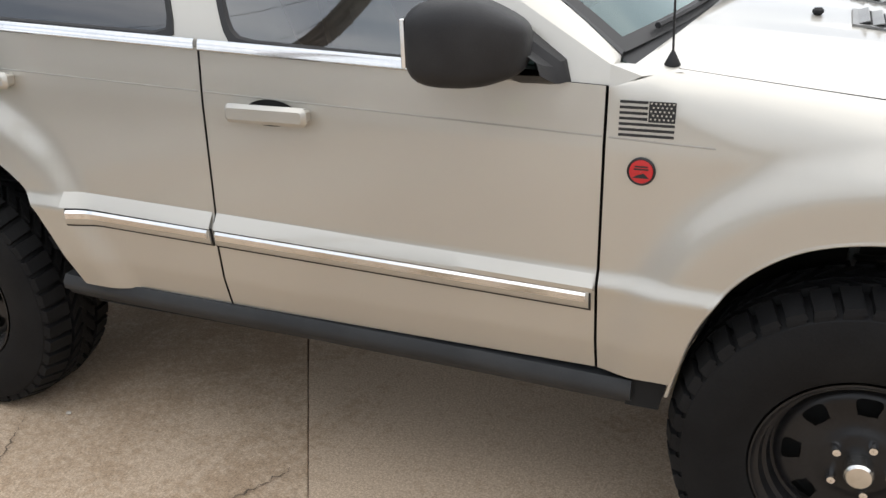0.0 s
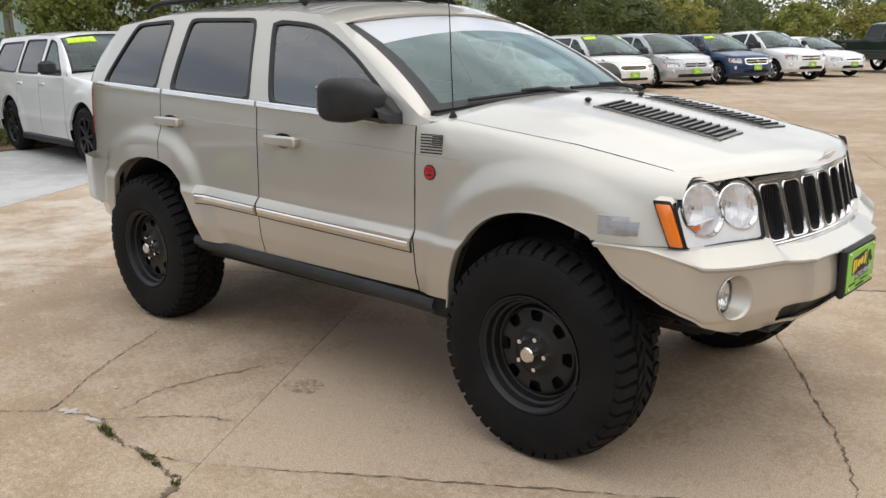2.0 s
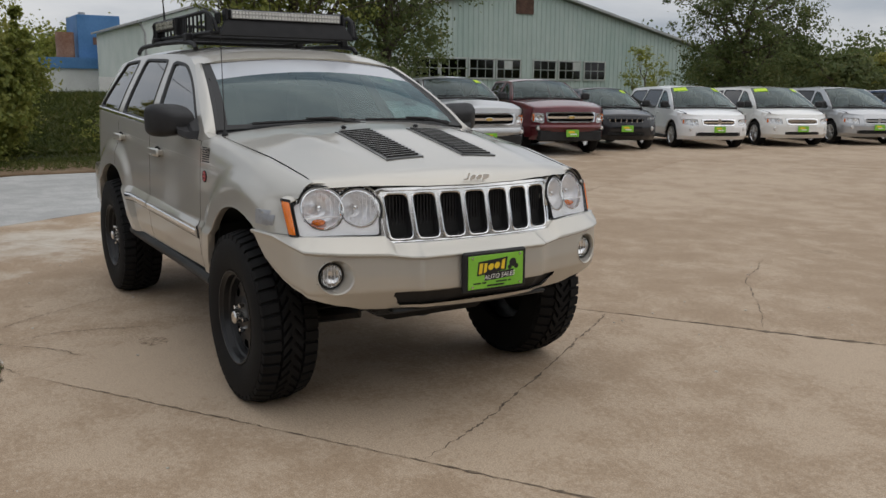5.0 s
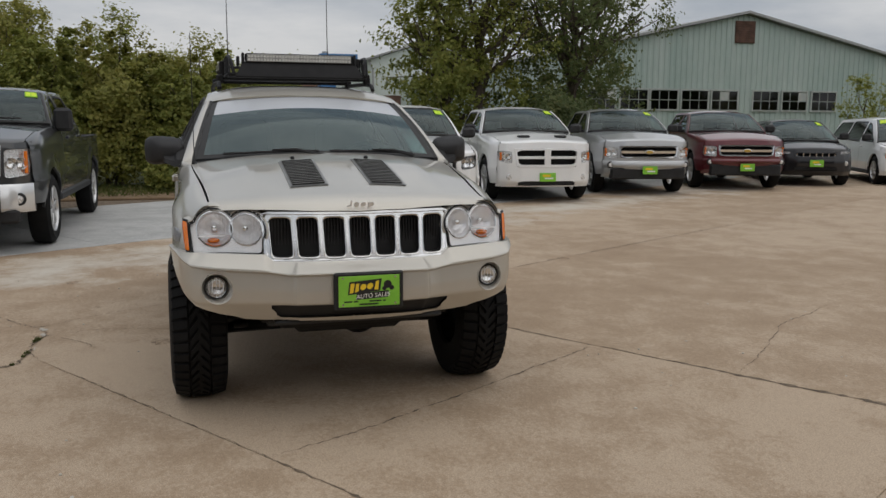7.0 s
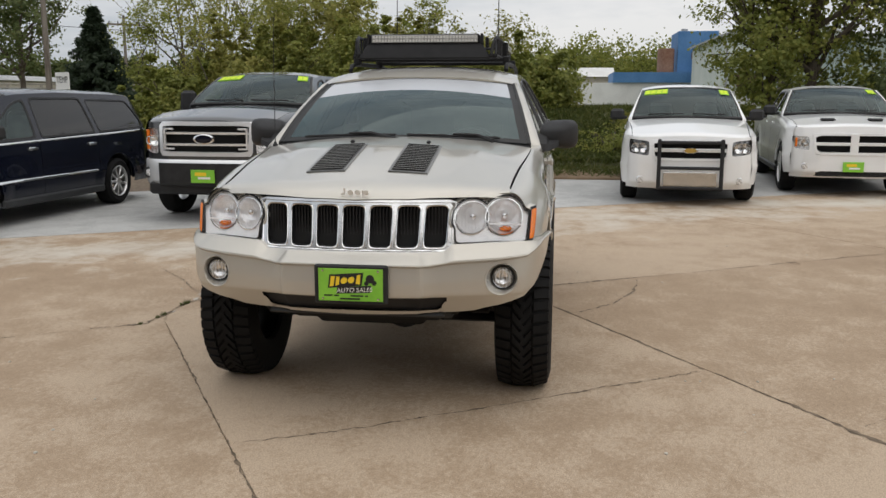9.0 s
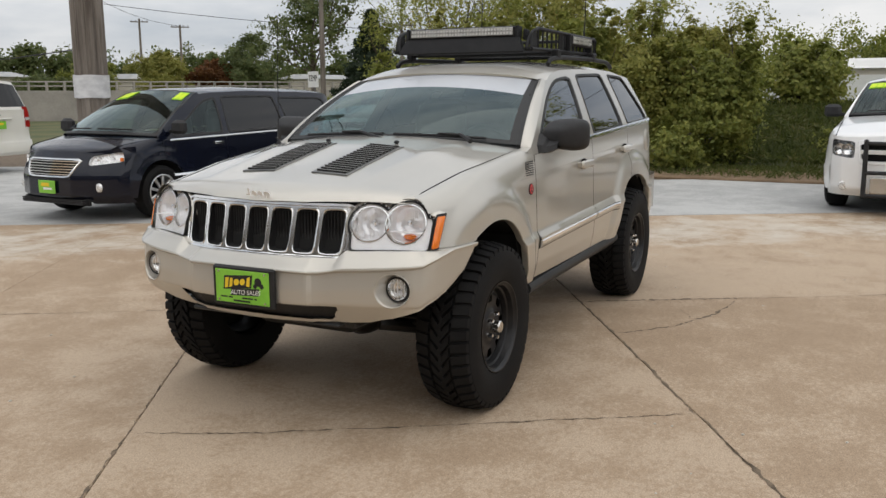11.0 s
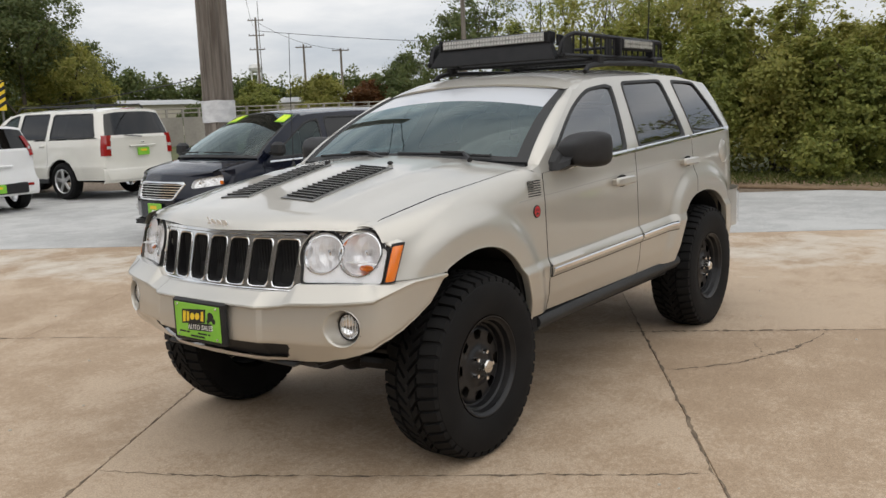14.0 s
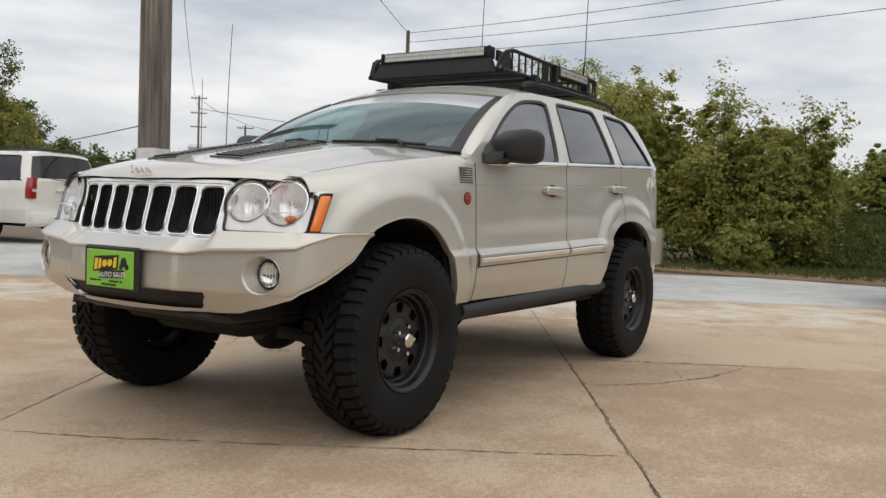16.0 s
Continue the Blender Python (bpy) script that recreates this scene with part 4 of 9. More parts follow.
def build_headlamp(root, sy):
    c1, c2 = (0.700, 1.000, 0.099), (0.552, 1.000, 0.088)

    def shape(y, z):
        a, b = math.hypot(y - c1[0], z - c1[1]) - c1[2], math.hypot(y - c2[0], z - c2[1]) - c2[2]
        low = smax([0.481 - y - (z - 0.89) * 0.06, y - 0.812 - 0.05 * (z - 0.89), 0.887 - z, z - 1.026], 0.006)
        return min(a, b, low)
    flip = (lambda d: mirrored(d)) if sy < 0 else (lambda d: d)
    ys, zs = span(0.455, 0.83, 0.010), span(0.88, 1.11, 0.010)
    lens = panels(ys, zs, lambda y, z: (y, z), lambda y, z: (lamp_x(y, z) + 0.008 * max(0, -min(0, shape(y, z)) / 0.1), y, z), [shape], lambda y, z: "lens" if shape(y, z) < 0 else None, 0.6)["lens"]
    edge = lambda lv: contour(shape, 0.630, 0.965, lv, 120, 0.3)
    loops = [[(lamp_x(y, z) + dx, y, z) for y, z in edge(lv)] for lv, dx in ((0.0035, -0.06), (0.0035, -0.004), (0.002, 0.001), (-0.001, 0.001), (-0.001, -0.012))]
    house = part("headlamp", flip(rings(loops)), SEAL, root, "clear twin round headlamp with chrome reflector", sharp=40)
    part("lens", flip(lens), CLEAR, house).visible_shadow = False
    # paint that closes the gap between lamp and hood
    brow = [[(lamp_x(y, z) + dx, y, z) for y, z in edge(lv)[1:62]] for lv, dx in ((0.009, -0.010), (0.012, -0.008), (0.021, -0.016), (0.028, -0.05))]
    part("lamp_surround", flip(rings(brow, False)), PAINT, house)
    hole = lambda y, z: min(math.hypot(y - c[0], z - c[1]) - c[2] * 0.88 for c in (c1, c2))
    plate = panels(ys, zs, lambda y, z: (y, z), lambda y, z: (lamp_x(y, z) - 0.014, y, z), [shape, hole], lambda y, z: "p" if shape(y, z) < 0.004 and hole(y, z) > 0 else None, 0.6)["p"]
    part("reflector_plate", flip(plate), LAMP_PLATE, house)
    for cy, cz, r in (c1, c2):
        q = r * 0.88
        ang = [2 * math.pi * i / 28 for i in range(28)]

        def hoop(scale, depth, rim=0.0):
            out = []
            for a in ang:
                y, z = cy + q * scale * math.cos(a), cz + q * scale * math.sin(a)
                out.append((lerp(lamp_x(y, z), lamp_x(cy, cz), depth / 0.08) - 0.014 - depth + rim, y, z))
            return out
        bowl = part("reflector_bowl", flip(rings([hoop(1.0, 0.0), hoop(0.95, 0.018), hoop(0.80, 0.042), hoop(0.55, 0.060), hoop(0.25, 0.070), hoop(0.02, 0.072)])), LAMP_BRIGHT, house, smooth=False)
        part("trim_ring", flip(rings([hoop(1.04, 0.0, 0.0), hoop(1.02, 0.0, 0.006), hoop(0.97, 0.0, 0.007), hoop(0.93, 0.004, 0.0)])), CHROME, bowl)
        m = Matrix.Translation((lamp_x(cy, cz) - 0.014, sy * cy, cz))
        part("bulb_shield", lathe([(0.001, -0.026), (0.012, -0.030), (0.016, -0.046), (0.010, -0.080)], 20, "x"), CHROME, bowl, place=m)
        for i in range(9):
            y = cy + (i - 4) * q * 0.2
            hh = math.sqrt(max(0.0, (q * 0.86) ** 2 - (y - cy) ** 2))
            lo = -0.35 * q if cy > 0.6 else -hh
            if lo < hh:
                part("flute", flip(box(lamp_x(y, cz) - 0.0125, lamp_x(y, cz) - 0.0115, y - 0.0008, y + 0.0008, cz + max(lo, -hh), cz + hh)), LAMP_BRIGHT, bowl, smooth=False).visible_shadow = False
    # amber turn lamp in the lower part of the outer bowl, under a bright bar
    part("turn_divider", flip(box(lamp_x(c1[0], 0.964) - 0.034, lamp_x(c1[0], 0.964) - 0.010, c1[0] - 0.078, c1[0] + 0.078, 0.962, 0.966)), LAMP_PLATE, house, smooth=False)
    part("turn_bulb", lathe([(0.001, 0.014), (0.010, 0.010), (0.015, 0.0), (0.014, -0.02)], 16, "x"), AMBER, house, place=Matrix.Translation((lamp_x(c1[0], 0.935) - 0.045, sy * (c1[0] + 0.006), 0.940)) @ Matrix.Diagonal((1, 2.0, 0.9, 1)))
    # amber marker that wraps the corner
    bi, bo, to, ti = Vector((1.944, 0.820, 0.896)), Vector((1.902, 0.836, 0.897)), Vector((1.850, 0.846, 1.034)), Vector((1.897, 0.828, 1.032))
    nrm = Vector((0.37, 0.91, 0.15)).normalized()
    quad = polygon_sdf([(0.0, 0.0), (1.0, 0.0), (1.0, 1.0), (0.0, 1.0)], 0.03)

    def mk(a, b, out):
        bulge = 0.010 * max(0.0, 4 * a * (1 - a))
        return (bi.lerp(bo, a).lerp(ti.lerp(to, a), b) + nrm * (out + bulge)).to_tuple()
    hoops = lambda levels: [[mk(a, b, o) for a, b in contour(quad, 0.5, 0.5, lv, 56, 1.0)] for lv, o in levels]
    d = rings(hoops(((0.02, -0.02), (0.01, 0.002), (-0.05, 0.006), (-0.3, 0.007))))
    part("side_marker", flip((d[0], d[1] + [tuple(range(3 * 56, 4 * 56))])), AMBER, house, "amber side marker")
    part("marker_seal", flip(rings(hoops(((0.10, -0.02), (0.09, 0.002), (0.01, 0.003))))), SEAL, house)


def pebble(a, b, c, e=0.5, n=28, m=14):
    """A rounded block: a superellipsoid of half sizes a, b, c."""
    sg = lambda v, k: math.copysign(abs(v) ** k, v)
    v = [(0, 0, -c)]
    for j in range(1, m):
        p = -math.pi / 2 + math.pi * j / m
        for i in range(n):
            q = 2 * math.pi * i / n
            v.append((a * sg(math.cos(p), e) * sg(math.cos(q), e), b * sg(math.cos(p), e) * sg(math.sin(q), e), c * sg(math.sin(p), e)))
    v.append((0, 0, c))
    k = len(v) - 1
    f = [(0, 1 + (i + 1) % n, 1 + i) for i in range(n)] + [(1 + j * n + i, 1 + j * n + (i + 1) % n, 1 + (j + 1) * n + (i + 1) % n, 1 + (j + 1) * n + i) for j in range(m - 2) for i in range(n)]
    return v, f + [(k, 1 + (m - 2) * n + i, 1 + (m - 2) * n + (i + 1) % n) for i in range(n)]


def build_rack(m):
    """Basket rack with light bars, on roof bars."""
    rack = thing("roof_rack", m, "black steel basket roof rack with LED light bars", "roof rack")
    for sy in (-1, 1):
        line = [(-1.70, 1.765), (-1.64, 1.795), (-1.55, 1.808), (-1.1, 1.818), (-0.55, 1.810), (-0.34, 1.798), (-0.27, 1.785), (-0.23, 1.755)]
        part("roof_rail", tube([(x, sy * 0.565, z) for x, z in line], 0.016, 8), RACK_BLACK, rack)
    for x in (-0.42, -1.22):
        part("cross_bar", tube([(x, -0.57, 1.838), (x, 0.57, 1.838)], 0.013, 8), RACK_BLACK, rack)
        for sy in (-1, 1):
            part("bracket", box(x - 0.035, x + 0.035, sy * 0.555 - 0.025, sy * 0.555 + 0.025, 1.80, 1.862, 0.008), RACK_BLACK, rack)
    x0, x1, w, zf, zt = -1.50, -0.13, 0.50, 1.862, 1.980
    part("tray_frame", joined(*[tube(p, 0.014, 8) for p in ([(x0, -w, zf), (x1 + 0.04, -w, zf - 0.01)], [(x0, w, zf), (x1 + 0.04, w, zf - 0.01)], [(x0, -w, zf), (x0, w, zf)], [(x1, -w, zf - 0.01), (x1, w, zf - 0.01)])]), RACK_BLACK, rack)
    side = lambda y: [(x1 + 0.045, y * 0.94, zf - 0.005), (x1 + 0.02, y * 0.96, 1.925), (x1 - 0.02, y * 0.985, 1.966), (x1 - 0.09, y, zt + 0.006), (-0.8, y, zt), (x0 + 0.05, y, zt - 0.004), (x0 + 0.015, y, zt - 0.02), (x0, y, zf)]
    for y in (-w, w):
        part("top_rail", tube(side(y), 0.013, 8), RACK_BLACK, rack)
    part("top_rail", tube([(x0 + 0.03, -w, zt - 0.008), (x0 + 0.03, w, zt - 0.008)], 0.012, 8), RACK_BLACK, rack)
    for x in (-0.215, -0.305, -0.39, -0.48, -0.57, -0.66, -0.75, -0.84, -0.93, -1.02, -1.11, -1.20, -1.29, -1.38, -1.45):
        for sy in (-1, 1):
            part("upright", tube([(x, sy * w, zf), (x, sy * w, zt + 0.004)], 0.0075, 6), RACK_BLACK, rack)
    for sy in (-1, 1):
        part("post_plate", box(-0.715, -0.625, sy * w - 0.005, sy * w + 0.005, zf - 0.01, zt, 0.002), RACK_BLACK, rack)
        part("front_gusset", (lambda q: (q, [(0, 1, 2, 3), (7, 6, 5, 4), (0, 4, 5, 1), (1, 5, 6, 2), (2, 6, 7, 3), (3, 7, 4, 0)]))([(x, sy * (w - e), z) for e in (0.0, 0.008) for x, z in ((x1 + 0.05, zf - 0.012), (x1 - 0.10, zf - 0.005), (x1 - 0.055, zt - 0.004), (x1 + 0.012, zt - 0.02))]), RACK_BLACK, rack, smooth=False)
    for i in range(9):
        y = lerp(-w + 0.06, w - 0.06, i / 8)
        part("upright", tube([(x0 + 0.01, y, zf), (x0 + 0.03, y, zt - 0.008)], 0.0065, 6), RACK_BLACK, rack)
    for i in range(15):
        x = lerp(x0 + 0.04, x1 - 0.04, i / 14)
        part("floor_slat", box(x - 0.022, x + 0.022, -w, w, zf - 0.006, zf + 0.004), RACK_BLACK, rack, smooth=False)
    # wind deflector under the front bar
    sect = [(x1 + 0.00, 1.940, 0.405), (x1 + 0.035, 1.936, 0.408), (x1 + 0.060, 1.880, 0.436), (x1 + 0.072, 1.838, 0.458), (x1 + 0.066, 1.830, 0.460), (x1 + 0.02, 1.838, 0.455), (x1 - 0.01, 1.90, 0.420)]
    d = rings([[(x, -h, z), (x, h, z)] for x, z, h in sect + sect[:1]], False)
    part("wind_deflector", (d[0], d[1] + [(0, 2, 4, 6, 8, 10, 12), (13, 11, 9, 7, 5, 3, 1)]), RACK_BLACK, rack, sharp=25)
    # front bar
    bar = part("light_bar", box(-0.050, 0.022, -0.388, 0.388, -0.034, 0.034, 0.008), RACK_BLACK, rack, "long LED light bar", place=pose(x1 + 0.022, 0.0, 1.966, 0, -4, 0))
    part("lens", box(0.020, 0.027, -0.374, 0.374, -0.026, 0.026, 0.003), LED_FACE, bar)
    for i in range(34):
        for z in (-0.0125, 0.0125):
            part("led_cell", lathe([(0.0085, 0.0276), (0.005, 0.0273), (0.002, 0.0271)], 8, "x"), LED_CELL, bar, place=pose(0, lerp(-0.360, 0.360, i / 33), z))
    for y in (-0.402, 0.402):
        part("end_bracket", box(-0.052, 0.022, y - 0.009, y + 0.009, -0.036, 0.036, 0.004), RACK_BLACK, bar)
        part("bracket_arm", box(-0.105, -0.03, y * 1.08 - 0.010, y * 1.08 + 0.010, -0.05, 0.018, 0.004), RACK_BLACK, bar)
    # side pods
    for sy in (-1, 1):
        pod = part("side_light", box(-0.235, 0.235, -0.035, 0.020, -0.038, 0.038, 0.008), RACK_BLACK, rack, "short LED side light", place=pose(-1.03, sy * (w + 0.022), 1.942, 0, 0, 0 if sy > 0 else 180))
        part("lens", box(-0.215, 0.215, 0.018, 0.025, -0.026, 0.026, 0.003), LED_FACE, pod)
        for i in range(16):
            for z in (-0.0125, 0.0125):
                part("led_cell", lathe([(0.0085, 0.0256), (0.005, 0.0253), (0.002, 0.0251)], 8, "y"), LED_CELL, pod, place=pose(lerp(-0.2, 0.2, i / 15), 0, z))
        for x in (-0.25, 0.25):
            part("end_bracket", box(x - 0.016, x + 0.016, -0.04, 0.016, -0.075, 0.040, 0.005), RACK_BLACK, pod)
    for x, y, h in ((-1.40, -0.44, 1.05), (-1.45, 0.42, 1.05)):
        part("whip_aerial", tube([(x, y, zt - 0.05), (x, y, zt + 0.04), (x - 0.02, y, zt + 0.16), (x - 0.05, y, zt + h)], [0.010, 0.008, 0.004, 0.002], 6), RACK_BLACK, rack)
    return rack


LED_CELL = principled("led_reflector", (0.62, 0.61, 0.57), 0.3, 0.6)
LAMP_BRIGHT = textured("lamp_chrome", (0.97, 0.97, 0.98), (0.84, 0.84, 0.86), 40.0, 0.14, 0.26, metal=0.45)
LAMP_PLATE = textured("lamp_plate", (0.96, 0.96, 0.97), (0.90, 0.90, 0.91), 30.0, 0.25, 0.4, metal=0.05)
LED_FACE = textured("led_lens", (0.44, 0.435, 0.41), (0.34, 0.335, 0.31), 18.0, 0.2, 0.35, metal=0.35, coat=0.6)
RED_PAINT = principled("badge_red", (0.55, 0.012, 0.018), 0.35, 0.0, 0.5)
TAPE = textured("duct_tape", (0.33, 0.34, 0.36), (0.42, 0.43, 0.45), 20.0, 0.35, 0.5, metal=0.5, bump=0.4, fine=60)
CREASE_SHADE = principled("crease_shadow_gap", (0.34, 0.325, 0.29), 0.5)
DECAL = principled("matt_black_decal", (0.016, 0.016, 0.017), 0.6)


def build_details(root, made, hood_point):
    P = LIFTED
    n = 24
    # side mouldings
    for x0, x1, z0, z1 in ((-0.272, 0.770, 0.768, 0.742), (-0.785, -0.288, 0.781, 0.769)):
        d = moulding([(lerp(x0, x1, i / n), lerp(z0, z1, i / n)) for i in range(n + 1)], 0.011, 0.021)
        both(root, "side_moulding", d, PAINT)
        d = moulding([(lerp(x0 - 0.004, x1 + 0.004, i / n), lerp(z0, z1, i / n)) for i in range(n + 1)], 0.005, 0.027)
        both(root, "moulding_seal", d, SEAL, "thin black seal round the moulding")
        d = moulding([(lerp(x0 + 0.006, x1 - 0.006, i / n), lerp(z0, z1, i / n) + 0.009) for i in range(n + 1)], 0.016, 0.014)
        both(root, "chrome_strip", d, CHROME, "bright chrome strip")
    # belt trim
    for x0, x1 in ((-1.86, -1.14), (-1.12, -0.285), (-0.272, 0.665)):
        d = moulding([(lerp(x0, x1, i / n), P["belt"][0] + P["belt"][1] * lerp(x0, x1, i / n) + 0.006) for i in range(n + 1)], 0.009, 0.014)
        both(root, "belt_trim", d, CHROME, "chrome belt strip")
    # crease below the belt, its shade painted as a darker strip
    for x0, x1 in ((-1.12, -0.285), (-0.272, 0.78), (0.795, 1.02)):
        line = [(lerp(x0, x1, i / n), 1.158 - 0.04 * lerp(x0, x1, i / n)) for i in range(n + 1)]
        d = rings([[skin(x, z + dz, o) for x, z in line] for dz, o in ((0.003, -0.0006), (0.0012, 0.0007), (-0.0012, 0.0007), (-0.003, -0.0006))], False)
        both(root, "body_crease", d, CREASE_SHADE)
    # raised ledge over the moulding
    for x0, x1 in ((-0.80, -0.285), (-0.272, 0.78)):
        line = [(lerp(x0, x1, i / n), 0.800 - 0.028 * lerp(x0, x1, i / n)) for i in range(n + 1)]
        d = rings([[skin(x, z + dz, o) for x, z in line] for dz, o in ((0.030, -0.001), (0.0, 0.010), (-0.012, 0.011), (-0.012, -0.002))], False)
        both(root, "door_ledge", d, PAINT)
    # door handles
    for x, z in ((-0.065, 1.126), (-1.045, 1.170)):
        m = side_frame(x, z, 0.0)
        h = part("door_handle", moved(box(-0.120, 0.120, -0.025, 0.023, 0.018, 0.040, 0.012), m), PAINT, root, "champagne pull handle")
        h2 = part("door_handle", mirrored(moved(box(-0.120, 0.120, -0.025, 0.023, 0.018, 0.040, 0.012), m)), PAINT, root, "champagne pull handle")
        for hh, fl in ((h, lambda q: q), (h2, mirrored)):
            part("handle_cup", fl(moved(lathe([(0.001, -0.002), (0.034, 0.001), (0.040, 0.004)], 24, "z"), m @ Matrix.Diagonal((1.9, 0.85, 1, 1)))), DARK, hh)
            for q in (-0.098, 0.098):
                part("handle_post", fl(moved(box(q - 0.018, q + 0.018, -0.017, 0.017, -0.004, 0.030, 0.006), m)), PAINT, hh)
    # rocker panels
    line = [(-0.90, 0.515), (-0.84, 0.512), (-0.5, 0.508), (0.0, 0.503), (0.5, 0.496), (0.8, 0.488), (0.875, 0.487)]
    loops = []
    for dz, y in ((0.045, 0.84), (0.045, 0.874), (0.022, 0.888), (0.0, 0.886), (-0.010, 0.872), (-0.026, 0.862), (-0.038, 0.835), (-0.036, 0.76)):
        loops.append([(x, -y, z + dz) for x, z in line])
    k = len(line)
    d = rings(loops, False)
    d = d[0], d[1] + [tuple(q * k for q in range(8)), tuple(q * k + k - 1 for q in range(7, -1, -1))]
    both(root, "rocker_panel", d, GREY_PLASTIC, "dark grey plastic sill", sharp=50)
    # mirrors: a shell, blunt behind and swept forward, on an arm from the window corner
    for sy in (-1, 1):
        shell = pebble(0.130, 0.115, 0.083, 0.55, 36, 18)
        shell = [(x, y * (1 - 0.22 * ease(x / 0.13)) - 0.02 * ease(x / 0.13), z * (1 - 0.30 * ease(x / 0.13)) - 0.012 * ease(x / 0.13) - (0.018 * (0.112 + y) / 0.224 if z < 0 else -0.006 * y / 0.112)) for x, y, z in shell[0]], shell[1]
        fl = (lambda q: q) if sy > 0 else mirrored
        mir = part("door_mirror", fl(shell), BLACK_PLASTIC, root, "black plastic door mirror", place=pose(0.505, sy * 0.948, 1.342, 0, 0, sy * -10))
        foot = lambda y, k, dz: [(lerp(0.60, x, k), y, lerp(1.295, z, k) + dz) for x, z in ((0.515, 1.262), (0.60, 1.238), (0.705, 1.240), (0.690, 1.285), (0.60, 1.345), (0.53, 1.335))]
        part("mirror_arm", fl(rings([foot(0.80, 1.0, 0), foot(0.862, 1.0, 0), foot(0.876, 0.96, 0), foot(0.89, 0.82, -0.010), foot(0.915, 0.70, -0.006), foot(0.95, 0.6, 0.006)])), BLACK_PLASTIC, root)
        part("mirror_glass", fl(box(-0.1315, -0.120, -0.076, 0.076, -0.052, 0.050, 0.002)), CHROME, mir, smooth=False)
    # hood louvres
    for sy in (-1, 1):
        def hp(x, y, up):
            t0 = (x - 0.826) / (P["x_nose"] - 0.826)
            s = y / hood_y(P, x)
            lo, hi = 0.8, P["x_nose"]
            for _ in range(30):
                mid = (lo + hi) / 2
                if hood_point(mid, s)[0] < x:
                    lo = mid
                else:
                    hi = mid
            q = hood_point(lo, s)
            return Vector((x, y, q[2] + up))
        a, c = 0.110, 0.310
        xs = [lerp(1.262, 1.818, i / 17) for i in range(18)]
        loop = [[hp(x, sy * y, u) for x in xs] for y, u in ((a, 0.0), (a, 0.006), (c, 0.006), (c, 0.0))]
        v = part("hood_vent", rings(loop, False), VENT_GREY, root, "grey louvred hood vent")
        for i in range(16):
            x = lerp(1.292, 1.785, i / 15)
            p = [hp(x + dx, sy * y, u) for dx, u in ((-0.016, 0.0062), (0.006, 0.0150), (0.009, 0.0145), (0.009, 0.0125)) for y in (a + 0.014, c - 0.014)]
            part("louvre", (p, [(0, 2, 3, 1), (2, 4, 5, 3), (4, 6, 7, 5), (0, 6, 4, 2), (1, 3, 5, 7)]), VENT_GREY, v, smooth=False)
            # near-black faces paint the shade of the openings under each louvre
            p = [hp(x + dx, sy * y, u) for dx, u in ((0.0085, 0.0126), (0.009, 0.0068), (0.0155, 0.0066)) for y in (a + 0.016, c - 0.016)]
            part("louvre_slot", (p, [(0, 2, 3, 1), (2, 4, 5, 3)]), DARK, v, smooth=False)
        part("washer_nozzle", moved(box(-0.014, 0.014, -0.012, 0.012, 0, 0.018, 0.006), Matrix.Translation(hp(1.18, sy * 0.22, 0.0))), BLACK_PLASTIC, root)
    # maker's badge as plain raised chrome shapes
    badge = part("hood_badge", moved(joined(*[prism(o, 0.006) for o in (rect(-0.062, -0.054, -0.012, 0.022), rect(-0.078, -0.062, -0.014, -0.006), disc(0.014, 14, -0.030, -0.002), disc(0.014, 14, 0.004, -0.002), disc(0.014, 14, 0.044, -0.002), rect(0.026, 0.033, -0.03, 0.012))]), Matrix.Translation((2.098, 0.015, 1.121)) @ Matrix(((0, 0.45, 0.9, 0), (1, 0, 0, 0), (0, 0.9, 0.2, 0), (0, 0, 0, 1)))), BADGE_METAL, root, "raised chrome badge shapes")
    # wipers
    for y0, y1, x0 in ((-0.02, -0.60, 0.94), (0.60, 0.05, 0.93)):
        pts = [Vector(ws_point(P, lerp(y0, y1, i / 8) / 0.76, 0.03)) + Vector((0.014, 0, 0.010)) for i in range(9)]
        w = part("wiper_blade", tube(pts, 0.008, 6), BLACK_PLASTIC, root)
        part("wiper_arm", tube([(0.985, y0 * 0.9 + 0.03, 1.315), pts[2] + Vector((0.016, 0, 0.012)), pts[4] + Vector((0.002, 0, 0.012))], [0.014, 0.009, 0.006], 6), BLACK_PLASTIC, root)
    # radio aerial on the wing
    part("wing_aerial", joined(lathe([(0.016, 0.0), (0.018, 0.012), (0.009, 0.03), (0.004, 0.04)], 12, "z"), tube([(0, 0, 0.03), (-0.01, 0, 0.4), (-0.03, 0, 0.78)], [0.0028, 0.0022, 0.0018], 6)), BLACK_PLASTIC, root, place=pose(0.905, -0.772, 1.258))
    # decals, badges and tape
    for sy, fl in ((-1, lambda q: q), (1, mirrored)):
        m = side_frame(0.873, 1.170, 0.0006)
        for i in range(7):
            z = 0.035 - i * 0.0118
            u0 = -0.058
            u1 = 0.002 if i < 4 else 0.060
            part("decal_stripe", fl(moved(prism(rect(u0, u1, z - 0.003, z + 0.003), 0.0006), m)), DECAL, root, smooth=False)
        can = part("decal_field", fl(moved(prism(rect(0.004, 0.060, -0.006, 0.038), 0.0006), m)), DECAL, root, smooth=False)
        dots = joined(*[prism(disc(0.0024, 5, 0.009 + 0.0092 * c + (0.0046 if r % 2 else 0), 0.0005 + r * 0.0083), 0.0012) for r in range(5) for c in range(6 - r % 2)])
        part("decal_star", fl(moved(dots, m)), PAINT, can, smooth=False)
        m = side_frame(0.870, 1.057, 0.0)
